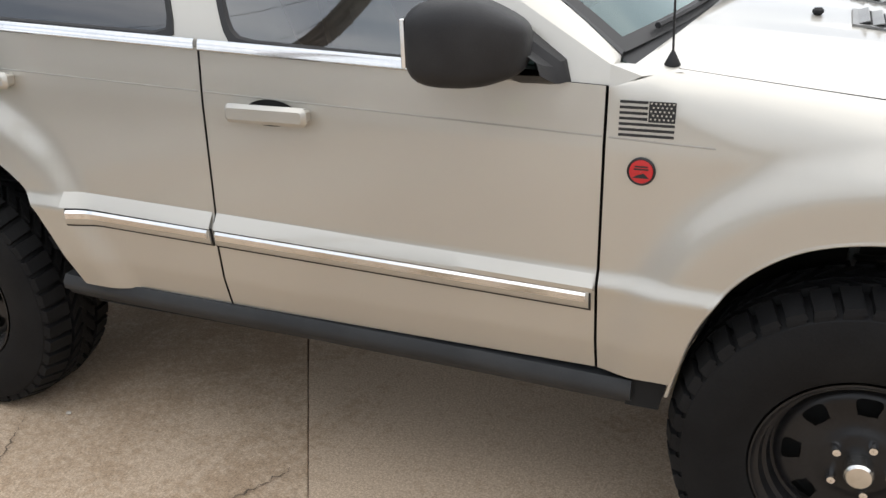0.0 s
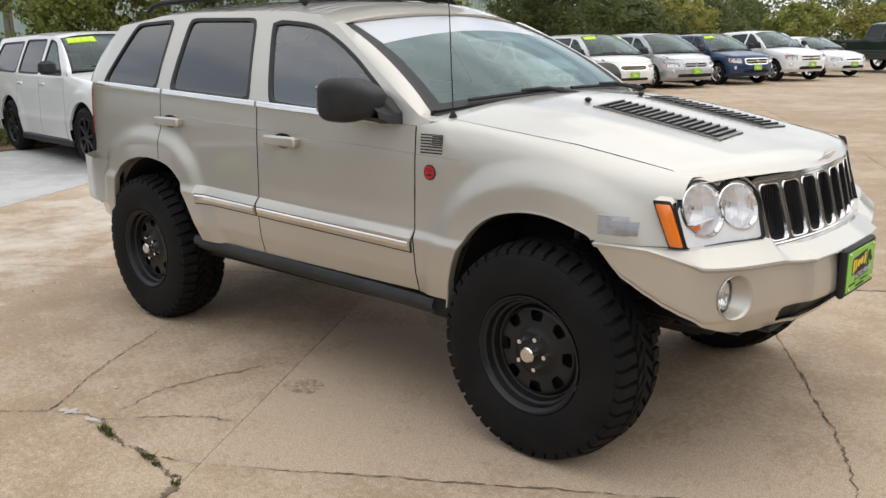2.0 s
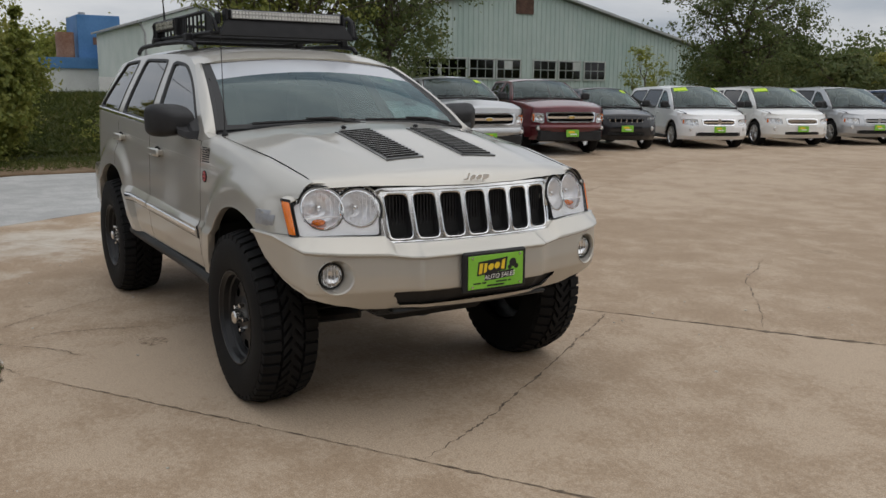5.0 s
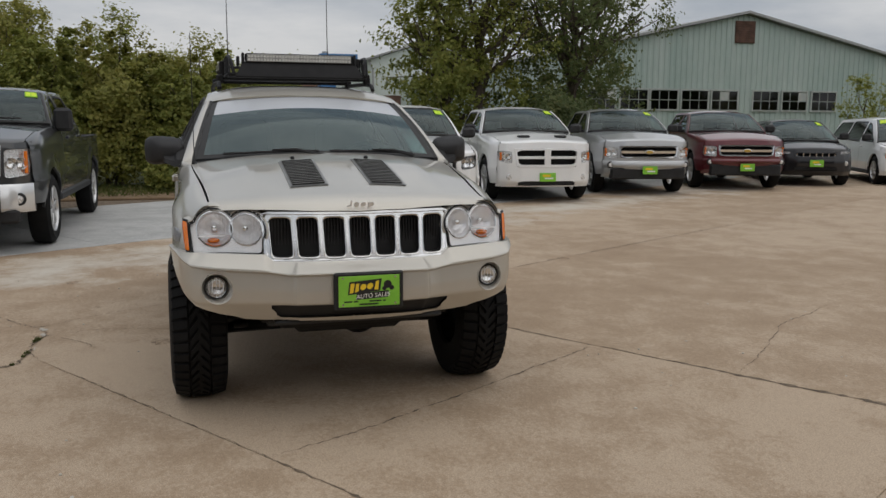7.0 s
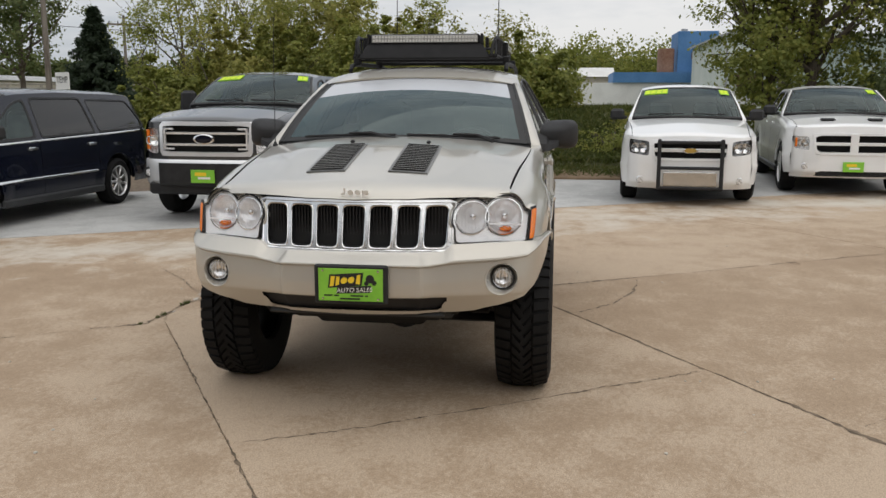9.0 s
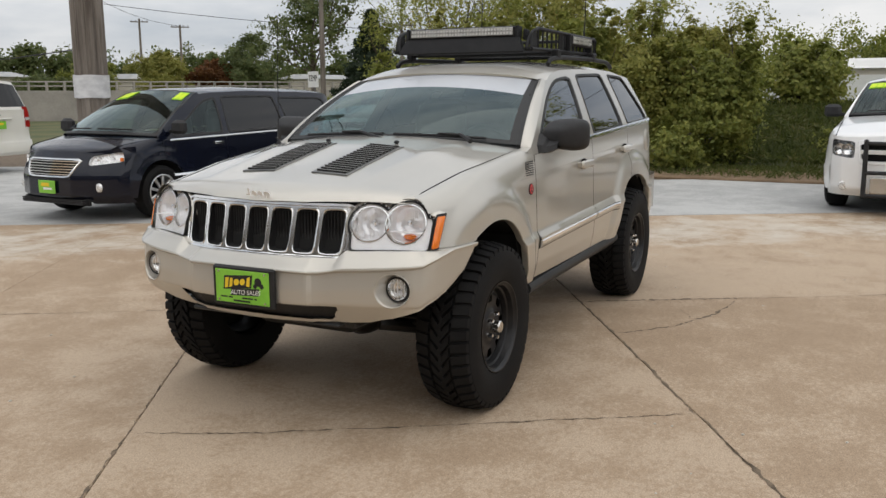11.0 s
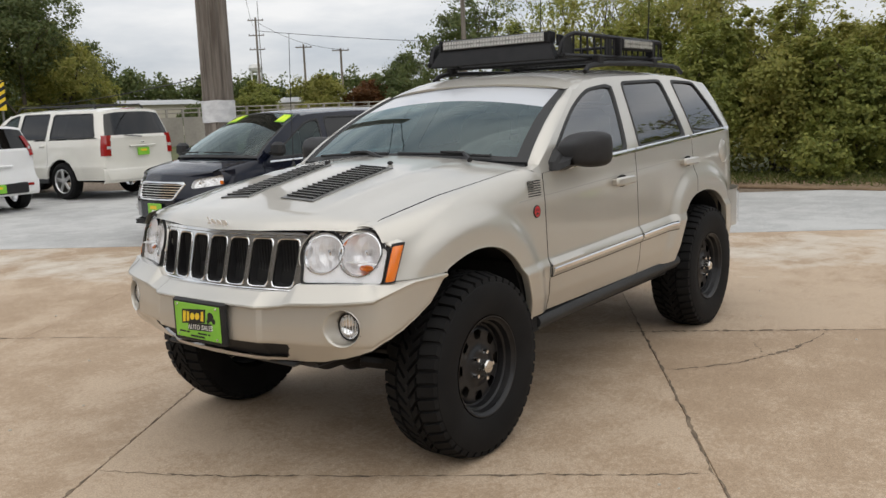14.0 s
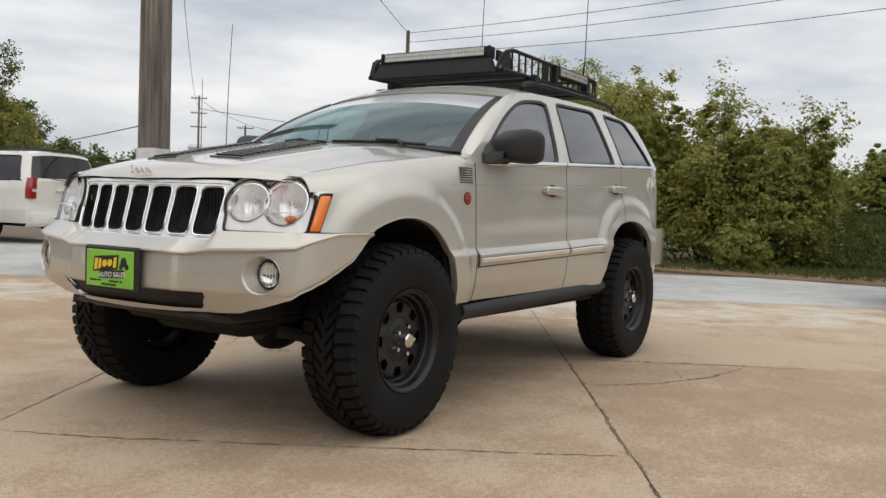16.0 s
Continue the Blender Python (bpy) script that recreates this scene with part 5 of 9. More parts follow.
        b = part("round_badge", fl(moved(lathe([(0.031, 0.0), (0.031, 0.004), (0.028, 0.006), (0.026, 0.0045), (0.001, 0.0045)], 32, "z"), m)), DECAL, root, "round red and black badge")
        part("badge_face", fl(moved(lathe([(0.026, 0.0046), (0.025, 0.0056), (0.001, 0.006)], 32, "z"), m)), RED_PAINT, b)
        part("badge_bar", fl(moved(joined(*[prism(o, 0.007) for o in (rect(-0.014, 0.014, 0.010, 0.013), rect(-0.016, 0.016, 0.004, 0.007), [(-0.018, -0.014), (0.018, -0.014), (0.006, -0.003), (-0.004, -0.006)])]), m)), DECAL, b, smooth=False)
    tape = [[skin(x, z, o) for x in (1.665, 1.70, 1.74, 1.775)] for z, o in ((0.918, 0.0), (0.92, 0.0016), (0.95, 0.0022), (0.984, 0.0016), (0.986, 0.0))]
    part("tape_patch", rings(tape, False), TAPE, root, "silver tape patch")
    tape = [[skin(x, z, o) for x in (1.72, 1.76, 1.805)] for z, o in ((0.922, 0.002), (0.924, 0.0032), (0.948, 0.0035), (0.968, 0.002))]
    part("tape_patch", rings(tape, False), TAPE, root, "silver tape patch")
    # tail lamps, fuel door, rear bumper
    for fl in (lambda q: q, mirrored):
        quad = polygon_sdf([(-2.07, 1.33), (-2.205, 1.36), (-2.205, 1.02), (-2.10, 1.04)], 0.012)
        loops = [[skin(max(x, -2.2), z, o) for x, z in contour(quad, -2.18, 1.18, lv, 40, 0.5)] for lv, o in ((0.0, 0.0), (-0.004, 0.008), (-0.03, 0.010))]
        d = rings(loops)
        part("tail_lamp", fl((d[0], d[1] + [tuple(range(80, 120))])), RED_LENS, root, "red tail lamp")
        part("rear_bumper", fl(rings([[(-1.70, -0.90, z0), (-1.95, -0.895, z0), (-2.14, -0.85, z0), (-2.28, -0.72, z0), (-2.32, 0.0, z0)] for z0 in (0.64, 0.70, 0.86, 0.91)], False)), PAINT, root)
    m = side_frame(-1.72, 1.20, 0.0)
    part("fuel_door", mirrored(moved(lathe([(0.088, 0.0005), (0.085, 0.003), (0.080, 0.003), (0.078, 0.0012), (0.074, 0.004), (0.001, 0.005)], 36, "z"), m)), PAINT, root)
    # running gear
    for x in (1.385, -1.385):
        ax = part("axle", tube([(x, -0.66, 0.418), (x, 0.66, 0.418)], 0.042, 12), BLACK_STEEL, root)
        part("differential", lathe([(0.001, -0.13), (0.07, -0.12), (0.12, -0.06), (0.13, 0.0), (0.12, 0.06), (0.07, 0.12), (0.001, 0.13)], 20, "x"), BLACK_STEEL, ax, place=pose(x, 0.12, 0.418))
        for sy in (-1, 1):
            part("coil_spring", tube([(x + 0.055 * math.cos(a), sy * 0.50 + 0.055 * math.sin(a), 0.46 + a * 0.011) for a in [k * 0.5 for k in range(70)]], 0.009, 6), BLACK_STEEL, root)
            part("shock_absorber", joined(tube([(x - 0.10, sy * 0.56, 0.40), (x - 0.06, sy * 0.52, 0.72)], 0.03, 10), tube([(x - 0.06, sy * 0.52, 0.7), (x - 0.04, sy * 0.5, 1.0)], 0.012, 8)), SATIN_GREY, root)
            part("control_arm", tube([(x, sy * 0.45, 0.40), (x - 0.62, sy * 0.40, 0.50)], 0.025, 8), BLACK_STEEL, root)
    part("tie_rod", tube([(1.50, -0.60, 0.40), (1.52, 0.60, 0.43)], 0.016, 8), BLACK_STEEL, root)
    part("drive_shaft", tube([(1.25, 0.12, 0.44), (0.2, 0.05, 0.55), (-1.25, 0.10, 0.45)], 0.035, 10), BLACK_STEEL, root)
    part("exhaust", joined(tube([(0.4, -0.3, 0.5), (-0.6, -0.3, 0.48), (-0.9, -0.4, 0.47), (-1.0, -0.45, 0.56), (-1.8, -0.5, 0.6)], 0.03, 8), tube([(-0.2, -0.3, 0.49), (-0.7, -0.3, 0.48)], 0.085, 12)), SATIN_GREY, root)
    for sy in (-1, 1):
        part("frame_rail", box(-2.0, 2.0, sy * 0.45 - 0.04, sy * 0.45 + 0.04, 0.52, 0.62, 0.01), DARK, root)
    # rough underbody boxes, added mainly to block light from the ground below
    part("floor_pan", joined(box(-0.95, 0.92, -0.83, 0.83, 0.60, 0.64), box(-2.15, -0.95, -0.56, 0.56, 0.70, 0.74), box(0.92, 1.95, -0.46, 0.46, 0.66, 0.70)), DARK, root)
    part("engine_cradle", joined(box(1.05, 1.88, -0.40, 0.40, 0.45, 0.60, 0.03), box(1.50, 1.78, -0.30, 0.30, 0.40, 0.47, 0.03)), DARK, root)
    part("gearbox", joined(box(0.30, 1.05, -0.20, 0.20, 0.42, 0.62, 0.06), box(-0.15, 0.35, -0.28, 0.12, 0.43, 0.60, 0.05)), DARK, root)
    part("fuel_tank", box(-1.20, -0.30, 0.05, 0.62, 0.44, 0.62, 0.05), DARK, root)
    part("rear_crossmember", joined(box(-2.10, -1.62, -0.52, 0.52, 0.50, 0.70, 0.04), box(-1.95, -1.75, -0.6, 0.6, 0.46, 0.52, 0.02)), DARK, root)
    for sy in (-1, 1):
        part("lower_arm", tube([(1.05, sy * 0.36, 0.44), (1.36, sy * 0.66, 0.36), (1.62, sy * 0.36, 0.43)], 0.035, 8), BLACK_STEEL, root)
        liner = [(0.86, 0.46), (0.940, 0.46), (0.992, 0.70), (1.060, 0.83), (1.0, 0.90), (0.86, 0.80)]
        lv = [(x, sy * y, z) for y in (0.48, 0.868) for x, z in liner]
        part("wheel_liner", (lv, [tuple(range(6)), tuple(range(11, 5, -1))] + [(i, (i + 1) % 6, 6 + (i + 1) % 6, 6 + i) for i in range(6)]), DARK, root, smooth=False)
        part("sill_flange", box(-0.85, 0.86, sy * 0.80 - 0.015, sy * 0.80 + 0.015, 0.445, 0.56, 0.004), DARK, root)
    # cabin
    for sy in (-1, 1):
        s = part("front_seat", box(-0.42, 0.10, -0.25, 0.25, -0.07, 0.09, 0.05), SEAT, root, "grey cloth seat", place=pose(0.0, sy * 0.37, 0.95))
        part("backrest", box(-0.07, 0.07, -0.24, 0.24, 0.0, 0.60, 0.05, (0.8, 0.8)), SEAT, s, place=pose(-0.40, 0, 0.0, 0, -16, 0))
        part("headrest", box(-0.05, 0.05, -0.13, 0.13, 0.0, 0.16, 0.04), SEAT, s, place=pose(-0.60, 0, 0.63, 0, -10, 0))
    s = part("rear_bench", box(-1.35, -0.85, -0.66, 0.66, 0.9, 1.05, 0.05), SEAT, root)
    part("backrest", box(-1.5, -1.36, -0.66, 0.66, 1.0, 1.55, 0.05), SEAT, s)
    part("dashboard", rings([[(0.88, y, 1.24) for y in (-0.76, 0, 0.76)], [(0.55, y, 1.26) for y in (-0.78, 0, 0.78)], [(0.38, y, 1.20) for y in (-0.78, 0, 0.78)], [(0.42, y, 0.9) for y in (-0.78, 0, 0.78)]], False), DASH, root)
    part("steering_wheel", moved(joined(*[tube([(0, 0.185 * math.cos(2 * math.pi * i / 28), 0.185 * math.sin(2 * math.pi * i / 28)) for i in range(29)], 0.016, 8), box(-0.01, 0.01, -0.17, 0.17, -0.02, 0.02), box(-0.02, 0.02, -0.06, 0.06, -0.06, 0.05, 0.01)]), pose(0.28, 0.37, 1.20, 0, 24, 0)), DASH, root)
    part("inside_mirror", box(0.16, 0.19, -0.11, 0.11, 1.585, 1.645, 0.012), BLACK_PLASTIC, root)
    part("cabin_floor", box(-2.1, 0.9, -0.8, 0.8, 0.6, 0.64), DARK, root)
    part("head_lining", box(-1.9, -0.12, -0.54, 0.54, 1.675, 1.687), SEAT, root)


VENT_GREY = textured("vent_grey", (0.21, 0.21, 0.205), (0.29, 0.29, 0.28), 14.0, 0.32, 0.45, metal=0.5, bump=0.15)
BADGE_METAL = textured("bright_badge", (0.9, 0.9, 0.9), (0.82, 0.82, 0.82), 9.0, 0.3, 0.4, metal=0.3)
SATIN_GREY = textured("weathered_grey", (0.13, 0.13, 0.13), (0.20, 0.20, 0.195), 14.0, 0.5, 0.65, bump=0.15)


YAW = pose(0, 0, 0, 0, 0, 0.45)


def build_lifted_suv():
    P = LIFTED
    P["band_mat"] = principled("sun_band_film", (0.50, 0.52, 0.55), 0.25, 0.0, 0.5)
    root = thing("suv", YAW, "champagne lifted SUV on large black mud tyres, parked on concrete", "car")
    made, hood_point = vehicle_shell(P, root, [PRIVACY, PRIVACY, FRONT_GLASS])
    wheel = wheel_parts(0.425, 0.275, 0.225, BLACK_STEEL, 8, 44, "steel")
    meshes = [mesh_of("tyre", *wheel[0]), mesh_of("tread", *wheel[1]), mesh_of("rim", *wheel[2])]
    cap = mesh_of("hub_cap", *lathe([(0.001, -0.002), (0.026, 0.0), (0.031, 0.006), (0.032, 0.05)], 24))
    nut = mesh_of("lug_nut", *lathe([(0.001, 0.022), (0.009, 0.023), (0.011, 0.03), (0.012, 0.055)], 8))
    for x in (1.385, -1.385):
        for sy in (-1, 1):
            m = pose(x, sy * (0.925 if x > 0 else 0.915), 0.418, 0, 17 * x, 0 if sy < 0 else 180)
            w = add_wheel(root, "wheel", meshes, m, BLACK_STEEL, None)
            part("hub_cap", cap, SATIN, w)
            for i in range(5):
                a = 2 * math.pi * (i + 0.3) / 5
                part("lug_nut", nut, CHROME, w, place=pose(0.063 * math.cos(a), 0, 0.063 * math.sin(a)))
    build_bumper(root)
    build_grille(root)
    for sy in (-1, 1):
        build_headlamp(root, sy)
    build_details(root, made, hood_point)
    build_rack(YAW)
    return root


build_lifted_suv()


# ---- parked vehicles ----
def spec(kind, paint, **over):
    base = dict(
        van=dict(nose_back=0.13, half=1.54, w=0.975, z_bot=0.36, belt=(1.06, -0.02), y_belt=0.93, y_rail=0.66, zmax=1.74, x_rear=-2.62, x_front=2.04, x_cut=1.42, x_nose=2.40, taper_f=(1.7, 0.045), taper_r=(-2.2, 0.12), hood_y=(0.90, 0.76), hood_edge=[(1.5, 1.07), (2.0, 0.985), (2.20, 0.92), (2.34, 0.86)], hood_mid=[(1.5, 1.14), (2.0, 1.055), (2.20, 0.985), (2.34, 0.915)], nose=[(0, 2.46), (0.4, 2.43), (0.65, 2.33), (0.80, 2.21), (0.90, 2.10), (0.95, 2.0)], ws=((1.50, 0.90, 1.09, 0.28, 0.03), (0.52, 0.64, 1.66, 0.12, 0.04)), roof=[(-2.7, 1.68), (-2.0, 1.72), (-0.5, 1.745), (0.3, 1.72), (0.6, 1.69)], shear=(-2.1, -2.6, 0.35), gaps=[-1.02, 0.28, 1.42], tyre=(0.345, 0.36), windows=[[(-2.38, 1.16), (-1.12, 1.12), (-1.10, 1.58), (-2.15, 1.56)], [(-1.0, 1.12), (0.20, 1.10), (0.12, 1.60), (-0.98, 1.60)], [(0.32, 1.10), (1.26, 1.08), (0.5, 1.54), (0.25, 1.58)]]),
        large=dict(nose_in=0.09, nose_back=0.05, half=1.473, w=1.0, z_bot=0.42, belt=(1.25, -0.01), y_belt=0.95, y_rail=0.70, zmax=1.94, x_rear=-2.55, x_front=2.2, x_cut=0.83, x_nose=2.38, taper_f=(1.8, 0.10), taper_r=(-2.25, 0.10), hood_y=(0.90, 0.84), hood_edge=[(0.9, 1.30), (1.8, 1.20), (2.4, 1.05)], hood_mid=[(0.9, 1.37), (1.8, 1.28), (2.45, 1.11)], nose=[(0, 2.44), (0.5, 2.42), (0.74, 2.35), (0.86, 2.23), (0.93, 2.1)], ws=((0.92, 0.9, 1.34, 0.2, 0.02), (0.22, 0.70, 1.82, 0.08, 0.04)), roof=[(-2.6, 1.88), (-2.0, 1.92), (-0.8, 1.94), (0.0, 1.92), (0.3, 1.86)], shear=(-2.1, -2.5, 0.3), gaps=[-1.08, -0.13, 0.83], tyre=(0.40, 0.42), windows=[[(-2.3, 1.33), (-1.18, 1.31), (-1.16, 1.78), (-2.15, 1.76)], [(-1.05, 1.31), (-0.20, 1.30), (-0.22, 1.80), (-1.03, 1.80)], [(-0.06, 1.30), (0.72, 1.29), (0.2, 1.75), (-0.06, 1.80)]]),
        compact=dict(nose_back=0.10, half=1.40, w=0.92, z_bot=0.38, belt=(1.08, -0.03), y_belt=0.87, y_rail=0.60, zmax=1.67, x_rear=-2.2, x_front=1.86, x_cut=0.86, x_nose=2.18, taper_f=(1.6, 0.045), taper_r=(-1.8, 0.12), hood_y=(0.84, 0.74), hood_edge=[(0.95, 1.07), (1.6, 1.01), (2.2, 0.87)], hood_mid=[(0.95, 1.13), (1.6, 1.07), (2.3, 0.92)], nose=[(0, 2.24), (0.4, 2.21), (0.65, 2.11), (0.80, 1.98), (0.86, 1.90), (0.9, 1.82)], ws=((0.98, 0.82, 1.10, 0.22, 0.02), (0.12, 0.58, 1.58, 0.1, 0.04)), roof=[(-2.3, 1.55), (-1.5, 1.64), (-0.6, 1.67), (0.0, 1.65), (0.2, 1.62)], shear=(-1.5, -2.2, 0.6), gaps=[-0.98, -0.10, 0.86], tyre=(0.35, 0.38), windows=[[(-1.82, 1.22), (-1.08, 1.16), (-1.06, 1.50), (-1.5, 1.47)], [(-0.96, 1.16), (-0.16, 1.13), (-0.18, 1.55), (-0.94, 1.52)], [(-0.04, 1.13), (0.78, 1.10), (0.12, 1.52), (-0.06, 1.56)]]),
        sedan=dict(nose_back=0.10, half=1.39, w=0.90, z_bot=0.30, belt=(0.93, -0.02), y_belt=0.85, y_rail=0.56, zmax=1.44, x_rear=-2.3, x_front=2.0, x_cut=0.88, x_nose=2.22, taper_f=(1.6, 0.14), taper_r=(-1.8, 0.12), hood_y=(0.82, 0.72), hood_edge=[(0.95, 0.93), (1.6, 0.86), (2.2, 0.72)], hood_mid=[(0.95, 0.99), (1.6, 0.92), (2.3, 0.78)], nose=[(0, 2.28), (0.4, 2.25), (0.65, 2.14), (0.8, 2.0), (0.88, 1.9)], ws=((1.0, 0.8, 0.96, 0.22, 0.02), (0.15, 0.54, 1.36, 0.1, 0.03)), roof=[(-2.3, 1.36), (-1.2, 1.40), (-0.5, 1.44), (0.2, 1.40)], shear=(-0.4, -2.28, 1.5), gaps=[-0.98, -0.10, 0.88], tyre=(0.33, 0.36), windows=[[(-0.96, 1.01), (-0.16, 0.99), (-0.20, 1.32), (-0.70, 1.28)], [(-0.04, 0.98), (0.78, 0.95), (0.14, 1.29), (-0.06, 1.33)]]),
        pickup=dict(nose_in=0.10, nose_back=0.04, half=1.84, w=1.0, z_bot=0.50, belt=(1.30, 0.0), y_belt=0.95, y_rail=0.70, zmax=1.92, x_rear=-2.95, x_front=2.58, x_cut=1.2, x_nose=2.76, taper_f=(2.2, 0.08), taper_r=(-2.8, 0.02), hood_y=(0.90, 0.84), hood_edge=[(1.3, 1.34), (2.1, 1.29), (2.75, 1.165)], hood_mid=[(1.3, 1.40), (2.1, 1.36), (2.8, 1.225)], nose=[(0, 2.82), (0.5, 2.80), (0.74, 2.73), (0.86, 2.61), (0.92, 2.5)], ws=((1.28, 0.9, 1.38, 0.2, 0.02), (0.60, 0.69, 1.82, 0.08, 0.04)), roof=[(-0.9, 1.88), (-0.4, 1.91), (0.3, 1.91), (0.65, 1.86)], shear=(-0.5, -0.75, 0.15), gaps=[-0.73, 0.22, 1.2], cab_end=-0.75, bed=1.24, tyre=(0.41, 0.43), windows=[[(-0.66, 1.37), (0.14, 1.36), (0.12, 1.79), (-0.60, 1.78)], [(0.28, 1.36), (1.10, 1.35), (0.58, 1.74), (0.28, 1.79)]]),
    )[kind]
    P = dict(base, paint=paint, flare=0.014, step=0.07, rows=14, ridge=0.0, names=["rear_quarter", "rear_door", "front_door", "front_fender"], round=0.02, bump_z=0.7)
    P.update(over)
    k = P.get("k", 1.0)
    low = lambda line: [(a, z * k) for a, z in line]
    P.update(z_bot=P["z_bot"] * k - (0.04 if k < 1 else 0), belt=(P["belt"][0] * k, P["belt"][1]), zmax=P["zmax"] * k, hood_edge=low(P["hood_edge"]), hood_mid=low(P["hood_mid"]), roof=low(P["roof"]), windows=[low(q) for q in P["windows"]], ws=tuple((a, b, z * k, c, d) for a, b, z, c, d in P["ws"]))
    if "bed" in P:
        P["bed"] *= k
    r, ra = P["tyre"]
    P["arches"] = [(P["half"], r + 0.02, ra + 0.03), (-P["half"], r + 0.02, ra + 0.03)]
    return P


WHEELS = {}
ALLOY = textured("alloy_wheel", (0.70, 0.70, 0.70), (0.58, 0.58, 0.58), 9.0, 0.25, 0.35, metal=0.9)


def vehicle(P, m, label, category, front=None, rear=None, rims=None, spokes=6, sticker=True, chrome_trim=False, mirror_mat=None, scoops=False, tow=False):
    root = thing(category.replace(" ", "_"), m, label, category, group="cars parked in a row")
    dark = P.get("dark_glass", [CAR_PRIVACY] * (len(P["windows"]) - 1) + [CAR_GLASS])
    made, hood_point = vehicle_shell(P, root, dark)
    for sy in (-1, 1) if scoops else ():
        q = Vector(hood_point(2.35, sy * 0.42))
        part("hood_scoop", box(q.x - 0.09, q.x + 0.09, q.y - 0.11, q.y + 0.11, q.z - 0.01, q.z + 0.035, 0.02), BLACK_PLASTIC, root)
    r = P["tyre"][0]
    key = (r, spokes, rims is not None)
    if key not in WHEELS:
        tyre, _, rim = wheel_parts(r, 0.24, r * 0.64, ALLOY, spokes, 0, "alloy")
        WHEELS[key] = [mesh_of("tyre", *tyre), None, mesh_of("rim", *rim)]
    for x in (P["half"], -P["half"]):
        for sy in (-1, 1):
            add_wheel(root, "wheel", WHEELS[key], pose(x, sy * (P["w"] - 0.015), r, 0, 20 * x + 7, 0 if sy < 0 else 180), rims or ALLOY, None)
    W = P["w"]
    # sill, handles, mirrors
    for sy in (-1, 1):
        part("sill", box(-P["half"] + P["tyre"][1] + 0.04, P["half"] - P["tyre"][1] - 0.04, sy * (W - 0.03) - 0.03, sy * (W - 0.03) + 0.03, P["z_bot"] - 0.07, P["z_bot"] + 0.03, 0.02), GREY_PLASTIC, root)
        x = P["ws"][0][0] - 0.22
        mz = P["belt"][0] + 0.14
        mir = part("door_mirror", box(-0.07, 0.07, -0.12, 0.12, -0.15 if tow else -0.09, 0.15 if tow else 0.09, 0.04, (0.85, 0.9)), mirror_mat or BLACK_PLASTIC, root, place=pose(x, sy * (W + (0.02 if tow else 0.10)), mz))
        part("mirror_arm", box(-0.04, 0.04, -0.16, 0.02, -0.08, -0.03, 0.01), BLACK_PLASTIC, mir, place=pose(0, 0, 0, 0, 0, 0 if sy > 0 else 180))
        for q in P["gaps"][:2] if not P.get("bed") else P["gaps"][1:2] + [P["gaps"][0]]:
            hx = q + 0.16
            hz = P["belt"][0] - 0.10
            part("door_handle", box(hx - 0.09, hx + 0.09, sy * (side_y(P, hx, hz) + 0.012) - 0.014, sy * (side_y(P, hx, hz) + 0.012) + 0.014, hz - 0.018, hz + 0.018, 0.008), CHROME if chrome_trim else P["paint"], root)
        if chrome_trim:
            n = 12
            x0, x1 = P["windows"][0][0][0], P["windows"][-1][1][0] + 0.05
            d = moulding([(lerp(x0, x1, i / n), P["belt"][0] + P["belt"][1] * lerp(x0, x1, i / n) - 0.002) for i in range(n + 1)], 0.008, 0.012, P)
            part("belt_trim", d if sy < 0 else mirrored(d), CHROME, root)
            d = moulding([(lerp(P["gaps"][0] + 0.1, P["x_cut"] - 0.1, i / n), P["z_bot"] + 0.24) for i in range(n + 1)], 0.012, 0.016, P)
            part("side_strip", d if sy < 0 else mirrored(d), CHROME, root)
    # inside
    part("cabin", joined(box(P["gaps"][0] - 0.2, P["ws"][0][0] - 0.35, -0.66, 0.66, 0.6, 0.85), *[box(P["ws"][1][0] - 0.75, P["ws"][1][0] - 0.6, y - 0.24, y + 0.24, 0.8, 1.0 * P["zmax"] * 0.82, 0.05, (0.8, 0.8)) for y in (-0.38, 0.38)]), TRIM_GREY, root)
    part("dashboard", box(P["ws"][0][0] - 0.5, P["ws"][0][0] + 0.1, -P["ws"][0][1] + 0.06, P["ws"][0][1] - 0.06, P["ws"][0][2] - 0.25, P["ws"][0][2] - 0.02, 0.05), DASH, root)
    if front:
        k = P.get("k", 1.0)
        up = dict(grille=(1, 2), lamp=(2, 3), bumper=(0, 1), intake=(1, 2), low=(0, 1))
        front = {n: (tuple(q * k if i in up[n] else q for i, q in enumerate(v)) if n in up and v else v * k if n == "plate_z" else v) for n, v in front.items()}
        build_fascia(P, root, **front)
    if rear:
        build_rear(P, root, **rear)
    if sticker:
        def patch(nm, a, b, t0, t1, lift, mat):
            q = [Vector(ws_point(P, v, t)) + Vector((lift, 0, lift)) for v, t in ((a, t0), (b, t0), (b, t1), (a, t1))]
            q2 = [p - Vector((0.002, 0, 0.002)) for p in q]
            return part(nm, (q + q2, [(0, 1, 2, 3), (7, 6, 5, 4), (0, 4, 5, 1), (1, 5, 6, 2), (2, 6, 7, 3), (3, 7, 4, 0)]), mat, root, smooth=False)
        signs = [("year_sticker", [0.74, 0.83], 0.075)] + ([("price_sticker", [-0.90, -0.775, -0.65, -0.525], 0.105)] if sticker is True else [])
        for nm, starts, wide in signs:
            patch(nm, starts[0] - 0.015, starts[-1] + wide + 0.015, 0.76, 0.955, 0.006, STICKER_GREEN)
            for a in starts:
                patch("sticker_bar", a, a + wide, 0.785, 0.93, 0.009, STICKER)
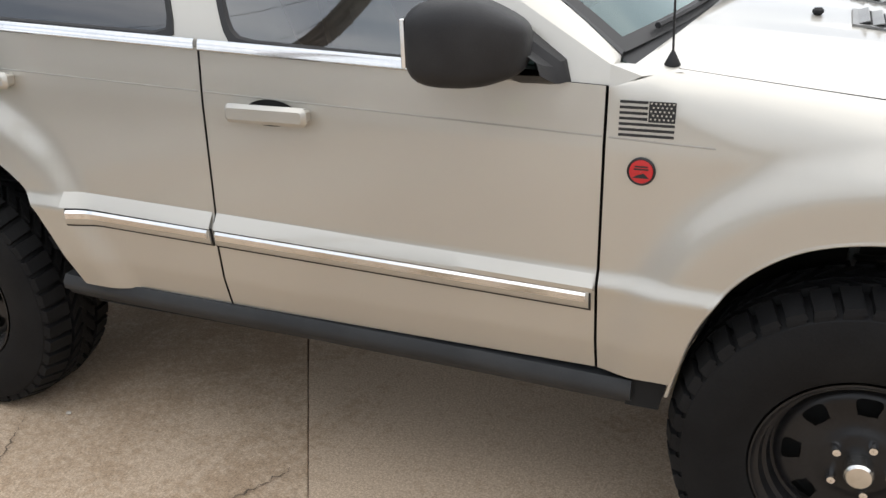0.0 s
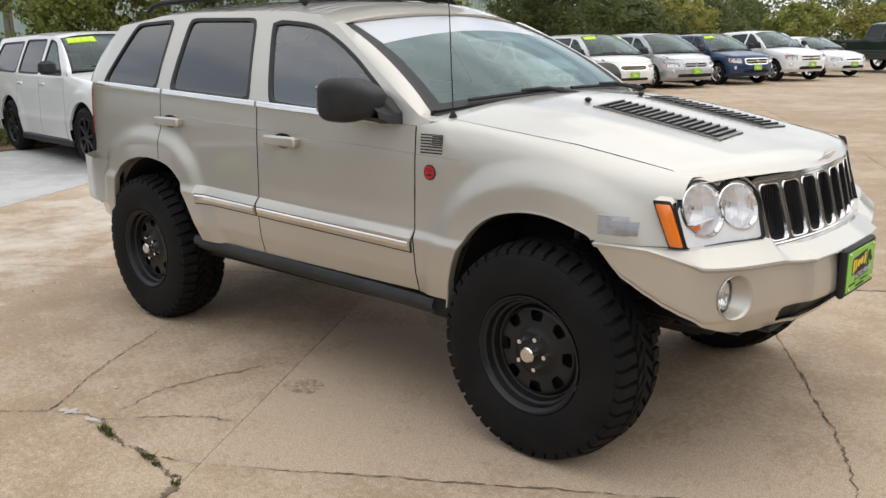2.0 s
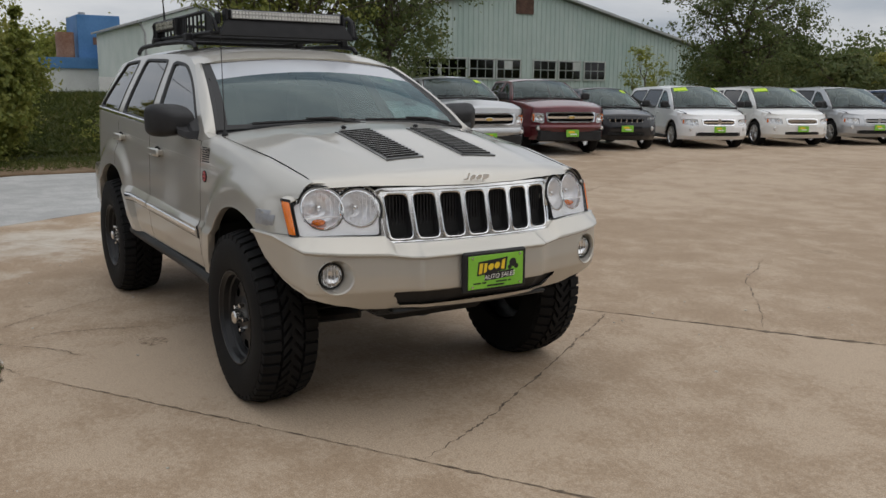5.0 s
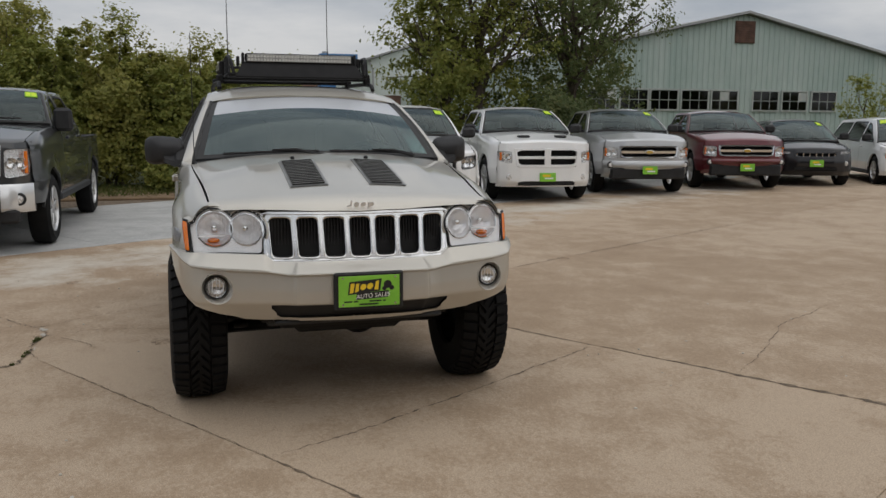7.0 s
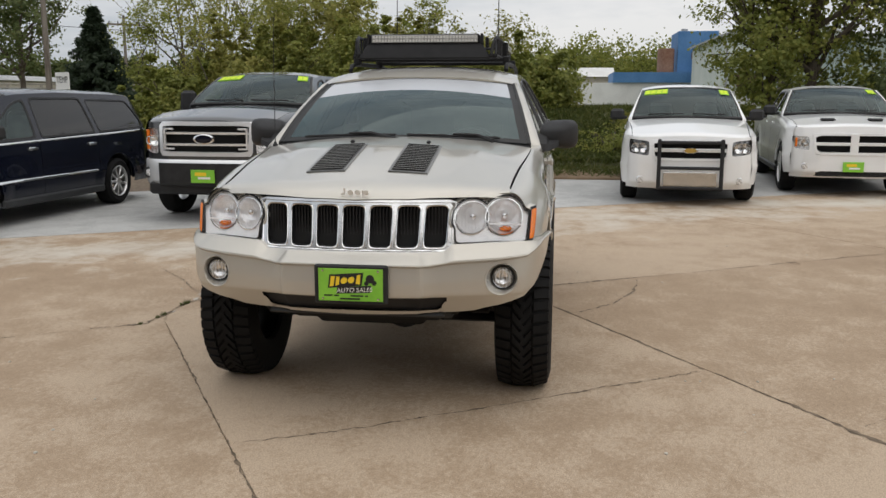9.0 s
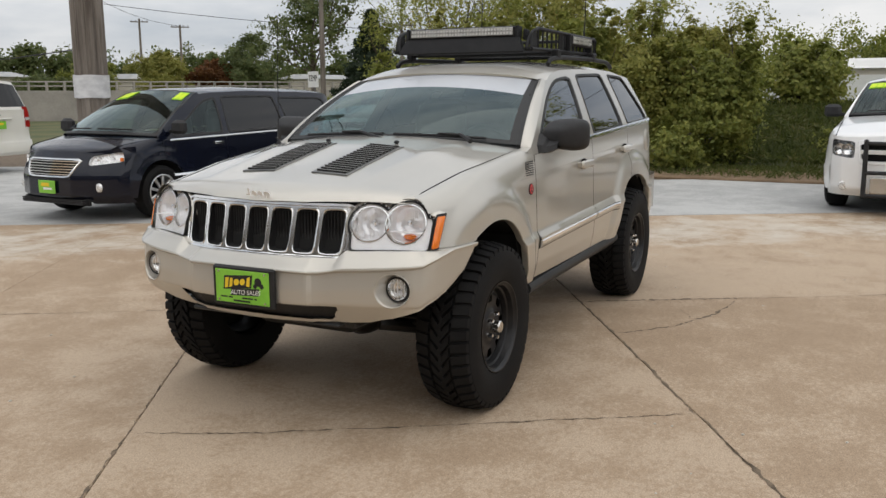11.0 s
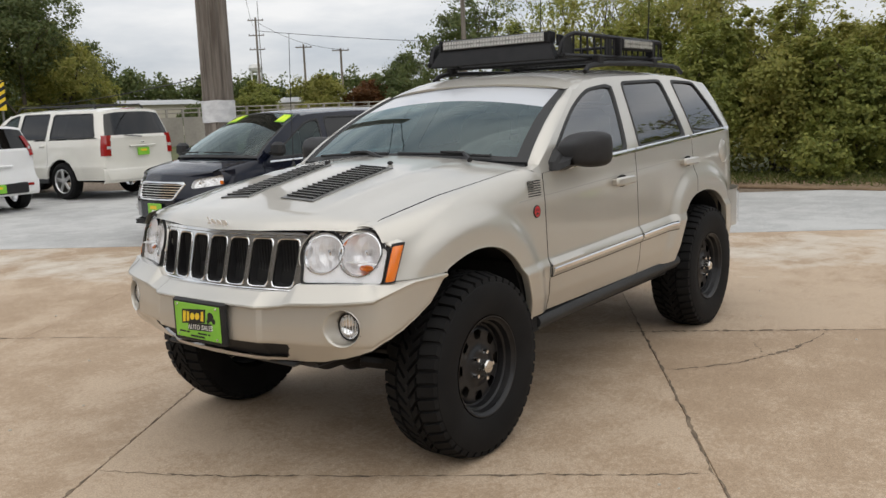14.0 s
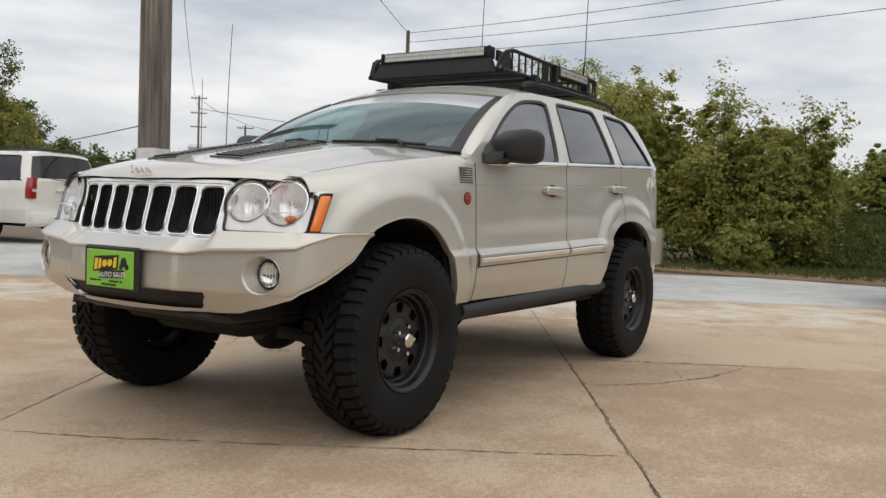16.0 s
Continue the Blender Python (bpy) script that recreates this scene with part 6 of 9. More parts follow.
    for y0, y1 in ((-0.05, -0.62), (0.6, 0.08)):
        pts = [Vector(ws_point(P, lerp(y0, y1, i / 5) / P["ws"][0][1], 0.07)) + Vector((0.02, 0, 0.016)) for i in range(6)]
        part("wiper_blade", tube(pts, 0.010, 5), BLACK_PLASTIC, root)
    return root


def build_fascia(P, root, grille, lamp, bars=3, surround=None, gtaper=0.94, lift=0.0, lamp_mat=None, bar_gap=0.30, border=0.028, bumper=None, split=None, bull=False, plate_z=0.52, intake=None, amber=True, badge=None, teeth=0, lean=0.12, low=None, insert=0.0, bar_mat=None, brackets=False):
    """The nose: skin with openings, grille bars, lamps, bumper and plate."""
    W = P["w"] - P.get("nose_in", 0.03)
    z0 = P["z_bot"] - 0.06
    z1 = interp(P["nose"][0][1] - P.get("nose_back", 0.0), P["hood_mid"]) - 0.025
    zm = (z0 + z1) / 2

    def fx(y, z):
        back = P.get("nose_back", 0.0)
        return interp(abs(y), P["nose"]) + 0.004 - lean * (1 if back == 0 else 0) * max(0.0, z - zm) ** 1.3 - back * min(1.0, max(0.0, (z - zm) / (z1 - zm))) ** 1.5 - 0.10 * max(0.0, (z0 + 0.1 - z) / 0.1)
    gw, ga, gb = grille
    gs = polygon_sdf([(-gw, gb), (gw, gb), (gw * gtaper, ga), (-gw * gtaper, ga)], 0.012)
    la, lb, lz0, lz1 = lamp
    ls = polygon_sdf([(la, lz0), (lb, lz0 + 0.03 + 0.3 * lift), (lb + 0.02, lz1 + lift), (la, lz1 - 0.01)], 0.015)
    ins = polygon_sdf([(-intake[0], intake[1]), (intake[0], intake[1]), (intake[0] * 0.92, intake[2]), (-intake[0] * 0.92, intake[2])], 0.012) if intake else None

    def kind(y, z):
        if gs(y, z) < 0 or ls(abs(y), z) < 0:
            return None
        if ins and ins(y, z) < 0:
            return None
        return "skin"
    both_l = lambda y, z: ls(abs(y), z)
    nx = lambda y: interp(abs(y), P["nose"]) - P.get("nose_back", 0.0)
    top = lambda y: lerp(interp(nx(y), P["hood_edge"]), interp(nx(y), P["hood_mid"]), 1 - (abs(y) / W) ** 2) - 0.028
    cut = panels(span(-W, W, 0.032), [i / 26 for i in range(27)], lambda y, f: (y, lerp(z0, top(y), f)), lambda y, z: (fx(y, z), y, z), [gs, both_l] + ([ins] if ins else []), kind, 0.6)
    nose = part("front_fascia", cut["skin"], P["paint"], root)
    yb = [lerp(-W * 0.94, W * 0.94, k / 12) for k in range(13)]
    part("nose_backing", rings([[(fx(y, zm) - 0.13, y, z) for y in yb] for z in (z0 + 0.04, zm, z1 - 0.09)], False), DARK, nose)
    # grille
    gx = P["nose"][0][1]
    mat = surround or P["paint"]
    loops = [[(fx(y, z) + dx, y, z) for y, z in contour(gs, 0, (ga + gb) / 2, lv, 72, 1.2)] for lv, dx in ((0.006, 0.002), (0.002, 0.016), (-border, 0.014), (-border - 0.006, -0.04))]
    gr = part("grille", rings(loops), mat, nose)
    for i in range(bars):
        z = lerp(ga, gb, (i + 1) / (bars + 1))
        q = []
        hw = (gw - border) * lerp(gtaper, 1.0, (z - ga) / (gb - ga))
        for y in [lerp(-hw, hw, k / 12) for k in range(13)]:
            q.append((fx(y, z), y, z))
        hh = bar_gap * (gb - ga) / (bars + 1)
        d = rings([[(x + dx, y, zz + dz) for x, y, zz in q] for dx, dz in ((-0.03, -hh), (0.004, -hh * 0.8), (0.006, hh * 0.6), (-0.02, hh))], False)
        part("grille_bar", d, bar_mat or mat, gr)
    for i in range(teeth):
        y = lerp(-gw, gw, (i + 0.5) / teeth)
        part("grille_bar", box(fx(y, gb) - 0.03, fx(y, gb) + 0.012, y - gw / teeth * 0.28, y + gw / teeth * 0.28, ga + 0.01, gb - 0.01, 0.01), CHROME, gr)
    if split:
        part("grille_bar", box(fx(0, zm) - 0.03, fx(0, (ga + gb) / 2) + 0.015, -split, split, ga, gb, 0.01), mat, gr)
    if brackets:
        for sy in (-1, 1):
            y0, y1, za, zb = gw - border - 0.15, gw - border - 0.025, ga + border + 0.03, gb - border - 0.03
            for ya, yb2, z2, z3 in ((y0, y1, zb - 0.022, zb), (y0, y1, za, za + 0.022), (y1 - 0.022, y1, za, zb)):
                part("grille_bracket", box(fx(y1, za) - 0.03, fx(y1, za) + 0.008, min(sy * ya, sy * yb2), max(sy * ya, sy * yb2), z2, z3, 0.005), bar_mat, gr)
    if badge:
        zc = (ga + gb) / 2
        part("badge_rim", moved(lathe([(badge[0] * 0.9, 0.029), (badge[0] * 1.1, 0.024), (badge[0] * 1.12, 0.005)], 24, "x"), Matrix.Translation((fx(0, zc), 0, zc)) @ Matrix.Diagonal((1, 1, badge[1], 1))), CHROME, gr)
        part("badge", moved(lathe([(0.001, 0.03), (badge[0] * 0.8, 0.028), (badge[0], 0.01)], 20, "x"), Matrix.Translation((fx(0, zc), 0, zc)) @ Matrix.Diagonal((1, 1, badge[1], 1))), badge[2], gr)
    # lamps
    cy, cz = (la + lb) / 2, (lz0 + lz1) / 2
    for sy in (-1, 1):
        ring = contour(ls, cy, cz, -0.002, 48, 0.8)
        face = [(fx(y, z) - 0.004, sy * y, z) for y, z in ring]
        back = [(fx(y, z) - 0.05, sy * y, z) for y, z in ring]
        d = rings([face, back])
        lamp_ob = part("headlamp", (d[0], d[1] + [tuple(range(48, 96))]), lamp_mat or LAMP_SILVER, nose)
        part("lens", (face, [tuple(range(48))]), CLEAR, lamp_ob, smooth=False).visible_shadow = False
        for k, q in enumerate((0.32, 0.68)):
            y = lerp(la, lb, q)
            rr = min(0.4 * (lz1 - lz0), 0.2 * (lb - la) + 0.02)
            part("bowl", lathe([(rr, 0.0), (rr * 0.8, -0.02), (0.01, -0.045)], 20, "x"), CHROME, lamp_ob, place=pose(fx(y, cz) - 0.02, sy * y, cz))
        if amber:
            y0 = lb - 0.05
            part("turn_lamp", box(fx(y0, cz) - 0.05, fx(y0, cz) - 0.012, sy * (y0 + 0.022) - 0.018, sy * (y0 + 0.022) + 0.018, lz0 + 0.05, lz1 - 0.03, 0.006), AMBER, lamp_ob)
    if ins:
        part("air_intake", box(gx - 0.14, gx - 0.10, -intake[0], intake[0], intake[1], intake[2]), DARK, nose)
        for k in range(3):
            z = lerp(intake[1], intake[2], (k + 1) / 4)
            part("intake_bar", box(gx - 0.09, gx - 0.03, -intake[0] * 0.95, intake[0] * 0.95, z - 0.008, z + 0.008), BLACK_PLASTIC, nose, smooth=False)
    if bumper:
        zb0, zb1, bm = bumper
        ys = [lerp(-W - 0.01, W + 0.01, k / 24) for k in range(25)]
        d = rings([[(fx(y, zb1) + dx, y, z) for y in ys] for z, dx in ((zb1, -0.05), (zb1, 0.05), (zb1 - 0.03, 0.07), (zb0 + 0.05, 0.07), (zb0, 0.03), (zb0, -0.06))], False)
        bar = part("front_bumper", d, bm, nose)
        if insert:
            q = [y for y in ys if abs(y) < insert]
            part("bumper_insert", rings([[(fx(y, zb1) + dx, y, z) for y in q] for z, dx in ((zb1 - 0.035, 0.06), (zb1 - 0.045, 0.078), (zb0 + 0.01, 0.078), (zb0 - 0.02, 0.03))], False), BLACK_PLASTIC, bar)
        for sy in (-1, 1):
            fog = part("fog_lamp", lathe([(0.045, 0.004), (0.062, 0.008), (0.072, 0.0), (0.074, -0.02)], 24, "x"), BLACK_PLASTIC, nose, place=pose(fx(0.78, zb1) + 0.072, sy * 0.78, (zb0 + zb1) / 2 - 0.01))
            part("lens", lathe([(0.001, 0.010), (0.03, 0.007), (0.046, 0.002)], 20, "x"), LAMP_SILVER, fog)
    else:
        for sy in (-1, 1):
            part("fog_lamp", lathe([(0.001, 0.014), (0.045, 0.010), (0.055, 0.0), (0.06, -0.02)], 20, "x"), LAMP_SILVER, nose, place=pose(fx(0.70, plate_z), sy * 0.70, plate_z))
    if low:
        part("lower_valance", box(gx - 0.25, gx - 0.0, -W * 0.86, W * 0.86, low[0], low[1], 0.03), BLACK_PLASTIC, nose)
    px = fx(0, plate_z) + (0.08 if bumper else 0.012)
    pl = part("licence_plate", box(px, px + 0.012, -0.155, 0.155, plate_z - 0.08, plate_z + 0.08, 0.004), PLATE_GREEN, nose)
    part("yellow_bar", box(px + 0.0122, px + 0.014, -0.10, 0.05, plate_z + 0.005, plate_z + 0.05), YELLOW, pl, smooth=False)
    part("white_bar", box(px + 0.0122, px + 0.014, -0.06, 0.10, plate_z - 0.035, plate_z - 0.008), WHITE, pl, smooth=False)
    if bull:
        part("skid_panel", box(gx + 0.015, gx + 0.045, -0.38, 0.38, 0.29, 0.50, 0.012), SATIN, nose)
        for y in (-0.44, 0.44):
            part("push_bar", box(gx + 0.06, gx + 0.11, y - 0.028, y + 0.028, 0.24, 0.98, 0.015), BLACK_PLASTIC, nose)
        for z in (0.93, 0.56, 0.27):
            part("push_bar", tube([(gx + 0.085, -0.44, z), (gx + 0.085, 0.44, z)], 0.025, 10), BLACK_PLASTIC, nose)


def build_rear(P, root, lamps=(0.82, 0.18, 1.0, 1.45), plate_z=0.95, rack=False, dark_low=False):
    x = P["x_rear"] - 0.02
    W = P["w"] - P["taper_r"][1]
    for sy in (-1, 1):
        belt = P["belt"][0] + P["belt"][1] * x
        loops = []
        for z in (lamps[2], lerp(lamps[2], lamps[3], 0.4), lerp(lamps[2], lamps[3], 0.7), lamps[3]):
            xs = shear_x(P, P["x_rear"], z) if z > belt else P["x_rear"]
            yo = (green_y(P, P["x_rear"] + 0.05, z) if z > belt else side_y(P, P["x_rear"] + 0.05, z)) + 0.008
            loops.append([(xs - 0.035, sy * (yo - lamps[1]), z), (xs - 0.045, sy * (yo - 0.04), z), (xs, sy * yo, z), (xs + 0.16, sy * (yo + 0.02), z), (xs + 0.16, sy * (yo - lamps[1]), z)])
        d = rings(loops)
        lamp = part("tail_lamp", (d[0], d[1] + [(0, 1, 2, 3, 4), (19, 18, 17, 16, 15)]), RED_LENS, root)
        q = loops[1]
        zz = q[0][2]
        part("reverse_lens", box(q[1][0] - 0.006, q[1][0] + 0.01, min(q[0][1], q[1][1]) + 0.01, max(q[0][1], q[1][1]) - 0.01, zz - 0.03, zz + 0.03, 0.003), LAMP_SILVER, lamp)
    z0 = P["z_bot"] - 0.06
    ys = [lerp(-1, 1, k / 16) for k in range(17)]
    bow = lambda q: x - 0.10 + 0.13 * abs(q) ** 4
    d = rings([[(bow(q) + dx, q * (W + 0.05), z) for q in ys] for z, dx in ((z0 + 0.30, 0.12), (z0 + 0.29, 0.01), (z0 + 0.25, -0.01), (z0 + 0.06, 0.0), (z0, 0.04), (z0, 0.16))], False)
    bump = part("rear_bumper", d, P["paint"], root)
    if dark_low:
        part("bumper_insert", box(x - 0.135, x - 0.06, -0.60, 0.60, z0 + 0.04, z0 + 0.24, 0.02), BLACK_PLASTIC, bump)
        for sy in (-1, 1):
            part("reflector", box(x - 0.10, x - 0.02, sy * 0.66 - 0.07, sy * 0.66 + 0.07, z0 + 0.17, z0 + 0.22, 0.01), RED_LENS, bump)
    px = x - (0.15 if dark_low else 0.125)
    pl = part("licence_plate", box(px, px + 0.015, -0.155, 0.155, plate_z - 0.08, plate_z + 0.08, 0.004), PLATE_GREEN, root)
    part("yellow_bar", box(px - 0.003, px - 0.0005, -0.08, 0.08, plate_z, plate_z + 0.045), YELLOW, pl, smooth=False)
    part("garnish", box(x - 0.122, x - 0.06, -0.34, 0.34, max(0.85, plate_z + 0.10), max(0.89, plate_z + 0.14), 0.01), P["paint"], root)
    part("rear_badge", box(x - 0.118, x - 0.09, -0.05, 0.05, max(0.93, plate_z + 0.18), max(0.96, plate_z + 0.21), 0.01), CHROME, root)
    part("rear_wiper", tube([(x - 0.10, 0.0, P["belt"][0] + 0.04), (x - 0.11, 0.45, P["belt"][0] + 0.08)], 0.012, 6), BLACK_PLASTIC, root)
    part("brake_light", box(x + 0.22, x + 0.30, -0.18, 0.18, P["zmax"] - 0.07, P["zmax"] - 0.045, 0.005), RED_LENS, root)
    if rack:
        zr = P["zmax"] - 0.02
        for sy in (-1, 1):
            part("roof_rail", tube([(x + 0.5, sy * 0.62, zr - 0.02), (x + 0.6, sy * 0.62, zr + 0.06), (0.0, sy * 0.62, zr + 0.07), (0.12, sy * 0.62, zr - 0.02)], 0.018, 8), BLACK_PLASTIC, root)
        for q in (x + 1.0, -0.5):
            part("roof_bar", tube([(q, -0.62, zr + 0.07), (q, 0.62, zr + 0.07)], 0.016, 8), BLACK_PLASTIC, root)


LAMP_SILVER = textured("lamp_reflector", (0.85, 0.85, 0.84), (0.68, 0.68, 0.68), 30.0, 0.2, 0.35, metal=0.5)
GOLD = principled("gold_badge", (0.75, 0.52, 0.14), 0.3, 0.8)
P_WHITE = car_paint("white_paint", (0.88, 0.885, 0.88))
SMOKED = textured("smoked_reflector", (0.10, 0.10, 0.105), (0.30, 0.30, 0.30), 14.0, 0.2, 0.35, metal=0.6)
P_CREAM = car_paint("pearl_white_paint", (0.77, 0.75, 0.68))
P_PEARL = car_paint("bright_pearl_paint", (0.83, 0.825, 0.79))
P_SILVER = car_paint("silver_paint", (0.50, 0.51, 0.52), 0.6)
P_GREY = car_paint("dark_grey_paint", (0.046, 0.049, 0.052), 0.4)
CAR_CHROME = textured("bright_car_chrome", (0.86, 0.87, 0.88), (0.78, 0.79, 0.80), 4.0, 0.18, 0.28, metal=0.55, fine=60)
P_NAVY = car_paint("navy_paint", (0.005, 0.007, 0.016), 0.1, 0.2, 0.7)
P_BLUE = car_paint("blue_paint", (0.022, 0.05, 0.12), 0.4)
P_RED = car_paint("dark_red_paint", (0.13, 0.012, 0.018), 0.3)
P_BLACK = car_paint("black_paint", (0.014, 0.014, 0.016), 0.1)
P_GREEN = car_paint("dark_green_paint", (0.016, 0.028, 0.022), 0.2)

for dark in (P_NAVY, P_BLACK, P_GREEN, P_BLUE):
    dark.node_tree.nodes["Principled BSDF"].inputs["Specular IOR Level"].default_value = 0.1
    dark.node_tree.nodes["Principled BSDF"].inputs["Coat IOR"].default_value = 1.45


def at(x, y, heading, P):
    """Pose of a vehicle whose front axle's middle stands at (x, y)."""
    return pose(x, y, 0, 0, 0, heading) @ pose(-P["half"], 0, 0)


P = spec("pickup", P_GREY, half=1.82, x_rear=-2.66, taper_r=(-2.5, 0.04), tyre=(0.43, 0.46), z_bot=0.56, zmax=1.95, belt=(1.37, 0.0), hood_edge=[(1.3, 1.42), (2.1, 1.37), (2.75, 1.25)], hood_mid=[(1.3, 1.48), (2.1, 1.43), (2.8, 1.31)], ws=((1.28, 0.9, 1.46, 0.2, 0.02), (0.62, 0.70, 1.86, 0.08, 0.04)), roof=[(-0.9, 1.91), (-0.4, 1.94), (0.3, 1.94), (0.65, 1.89)], windows=[[(-0.66, 1.44), (0.14, 1.43), (0.12, 1.82), (-0.60, 1.81)], [(0.28, 1.43), (1.10, 1.42), (0.60, 1.77), (0.28, 1.82)]])
vehicle(P, at(-5.2, -3.40, -1.5, P), "dark grey crew-cab pickup with a chrome grille", "pickup truck", dict(grille=(0.62, 0.845, 1.262), lamp=(0.645, 0.875, 0.86, 1.19), bars=2, bar_gap=0.115, border=0.045, gtaper=0.97, surround=CAR_CHROME, bumper=(0.48, 0.80, CAR_CHROME), insert=0.66, bar_mat=CAR_CHROME, brackets=True, plate_z=0.60, badge=(0.125, 0.45, P_NAVY), low=(0.36, 0.52)), spokes=6, mirror_mat=BLACK_PLASTIC, tow=True)
P = spec("van", P_NAVY, k=0.965, half=1.49, x_rear=-2.52)
vehicle(P, at(-3.05, -6.62, -2.3, P), "dark navy minivan with chrome belt strips", "minivan", dict(grille=(0.50, 0.60, 0.83), gtaper=0.74, border=0.014, lamp=(0.57, 0.90, 0.74, 0.87), lift=0.05, bars=6, bar_gap=0.24, surround=CHROME, intake=(0.60, 0.24, 0.33), plate_z=0.47), spokes=9, chrome_trim=True)
P = spec("large", P_WHITE, k=0.93, ws=((0.92, 0.86, 1.34, 0.2, 0.02), (0.22, 0.71, 1.82, 0.08, 0.04)), z_bot=0.37)
vehicle(P, at(-7.95, 2.87, -4.5, P), "white full-size SUV with a black push bar", "car", dict(grille=(0.555, 0.715, 1.03), lamp=(0.585, 0.865, 0.78, 1.02), lift=0.02, bars=1, bar_gap=0.20, surround=P_WHITE, plate_z=0.40, bull=True, badge=(0.10, 0.4, GOLD), amber=False, lamp_mat=SMOKED), rims=BLACK_STEEL, spokes=8)
P = spec("pickup", P_WHITE, k=0.94, z_bot=0.43)
vehicle(P, at(-9.47, 5.62, -6, P), "white pickup with a crosshair grille", "pickup truck", dict(grille=(0.62, 0.72, 1.08), gtaper=0.92, border=0.035, lamp=(0.66, 0.87, 0.79, 1.03), bars=1, bar_gap=0.16, surround=P_WHITE, split=0.06, intake=(0.56, 0.35, 0.44), plate_z=0.52), spokes=5, sticker="year", scoops=True)
P = spec("pickup", P_SILVER, zmax=1.90, k=0.94)
vehicle(P, at(-10.55, 8.4, -11, P), "silver pickup with a wide chrome grille", "pickup truck", dict(grille=(0.62, 0.82, 1.08), lamp=(0.64, 0.88, 0.80, 1.06), bars=1, surround=CHROME, bumper=(0.60, 0.76, P_SILVER), plate_z=0.56, badge=(0.09, 0.4, GOLD), low=(0.36, 0.60)), spokes=5, sticker="year")
P = spec("pickup", P_RED, zmax=1.90, k=0.93)
vehicle(P, at(-11.15, 11.25, -17, P), "dark red pickup with a wide chrome grille", "pickup truck", dict(grille=(0.62, 0.82, 1.08), lamp=(0.64, 0.88, 0.80, 1.06), bars=1, surround=CHROME, bumper=(0.64, 0.76, P_RED), plate_z=0.56, badge=(0.09, 0.4, GOLD), low=(0.36, 0.62)), spokes=5, sticker=False)
P = spec("compact", P_BLACK, k=0.95)
vehicle(P, at(-11.6, 13.65, -24, P), "black compact SUV with a seven-slot grille", "car", dict(grille=(0.50, 0.72, 0.86), lamp=(0.56, 0.84, 0.80, 0.88), bars=0, surround=P_BLACK, teeth=7, intake=(0.5, 0.40, 0.5), plate_z=0.58, amber=False), spokes=5, sticker="year")
P = spec("van", P_WHITE, k=0.95)
vehicle(P, at(-10.98, 16.3, -25, P), "white minivan with a split black grille", "minivan", dict(grille=(0.46, 0.64, 0.82), lamp=(0.54, 0.88, 0.64, 0.82), bars=1, surround=CHROME, split=0.04, intake=(0.6, 0.36, 0.46), plate_z=0.54), spokes=7)
P = spec("van", P_PEARL, k=0.95)
vehicle(P, at(-10.53, 19.1, -25, P), "pearl white minivan with a chrome slat grille", "minivan", dict(grille=(0.46, 0.64, 0.82), lamp=(0.54, 0.88, 0.64, 0.82), bars=5, surround=CHROME, intake=(0.5, 0.36, 0.44), plate_z=0.52), spokes=9)
P = spec("van", P_SILVER, k=0.95)
vehicle(P, at(-9.95, 21.7, -25, P), "silver minivan with a crosshair grille", "minivan", dict(grille=(0.44, 0.64, 0.82), lamp=(0.54, 0.88, 0.64, 0.82), bars=1, surround=P_SILVER, split=0.04, intake=(0.6, 0.36, 0.46), plate_z=0.54), spokes=7, sticker=False)
P = spec("compact", P_BLUE, k=0.96)
vehicle(P, at(-9.1, 24.2, -25, P), "blue compact SUV with a split grille", "car", dict(grille=(0.46, 0.66, 0.86), lamp=(0.52, 0.84, 0.70, 0.88), bars=1, surround=CHROME, intake=(0.5, 0.40, 0.5), plate_z=0.56, badge=(0.08, 0.4, GOLD)), spokes=5)
P = spec("compact", P_WHITE)
vehicle(P, at(-8.35, 26.75, -25, P), "white compact SUV with a split grille", "car", dict(grille=(0.46, 0.66, 0.86), lamp=(0.52, 0.84, 0.70, 0.88), bars=1, surround=P_WHITE, intake=(0.5, 0.40, 0.5), plate_z=0.56, badge=(0.08, 0.4, GOLD)), spokes=5, sticker=False)
P = spec("sedan", P_WHITE)
vehicle(P, at(-8.1, 30.0, -25, P), "white four-door sedan with chrome grille bars", "car", dict(grille=(0.40, 0.56, 0.68), lamp=(0.48, 0.80, 0.56, 0.70), bars=2, surround=CHROME, intake=(0.5, 0.32, 0.42), plate_z=0.46), spokes=7, sticker=False)
P = spec("pickup", P_GREEN, half=1.85, tyre=(0.44, 0.47), z_bot=0.58)
vehicle(P, at(-5.6, 33.0, -32, P), "dark green heavy pickup with chrome bumper", "pickup truck", dict(grille=(0.62, 0.86, 1.16), lamp=(0.64, 0.88, 0.84, 1.12), bars=3, surround=CHROME, bumper=(0.56, 0.78, CHROME), plate_z=0.62, low=(0.40, 0.58)), spokes=6, sticker=False)
P = spec("large", P_CREAM, half=1.65, x_rear=-2.95, windows=[[(-2.72, 1.31), (-1.30, 1.30), (-1.28, 1.80), (-2.52, 1.79)], [(-1.15, 1.30), (-0.24, 1.30), (-0.26, 1.82), (-1.13, 1.82)], [(-0.10, 1.30), (0.72, 1.29), (0.2, 1.76), (-0.10, 1.82)]], gaps=[-1.22, -0.17, 0.83], roof=[(-3.0, 1.88), (-2.4, 1.92), (-0.8, 1.94), (0.0, 1.92), (0.3, 1.86)], taper_r=(-2.6, 0.10), shear=(-2.5, -2.9, 0.3))
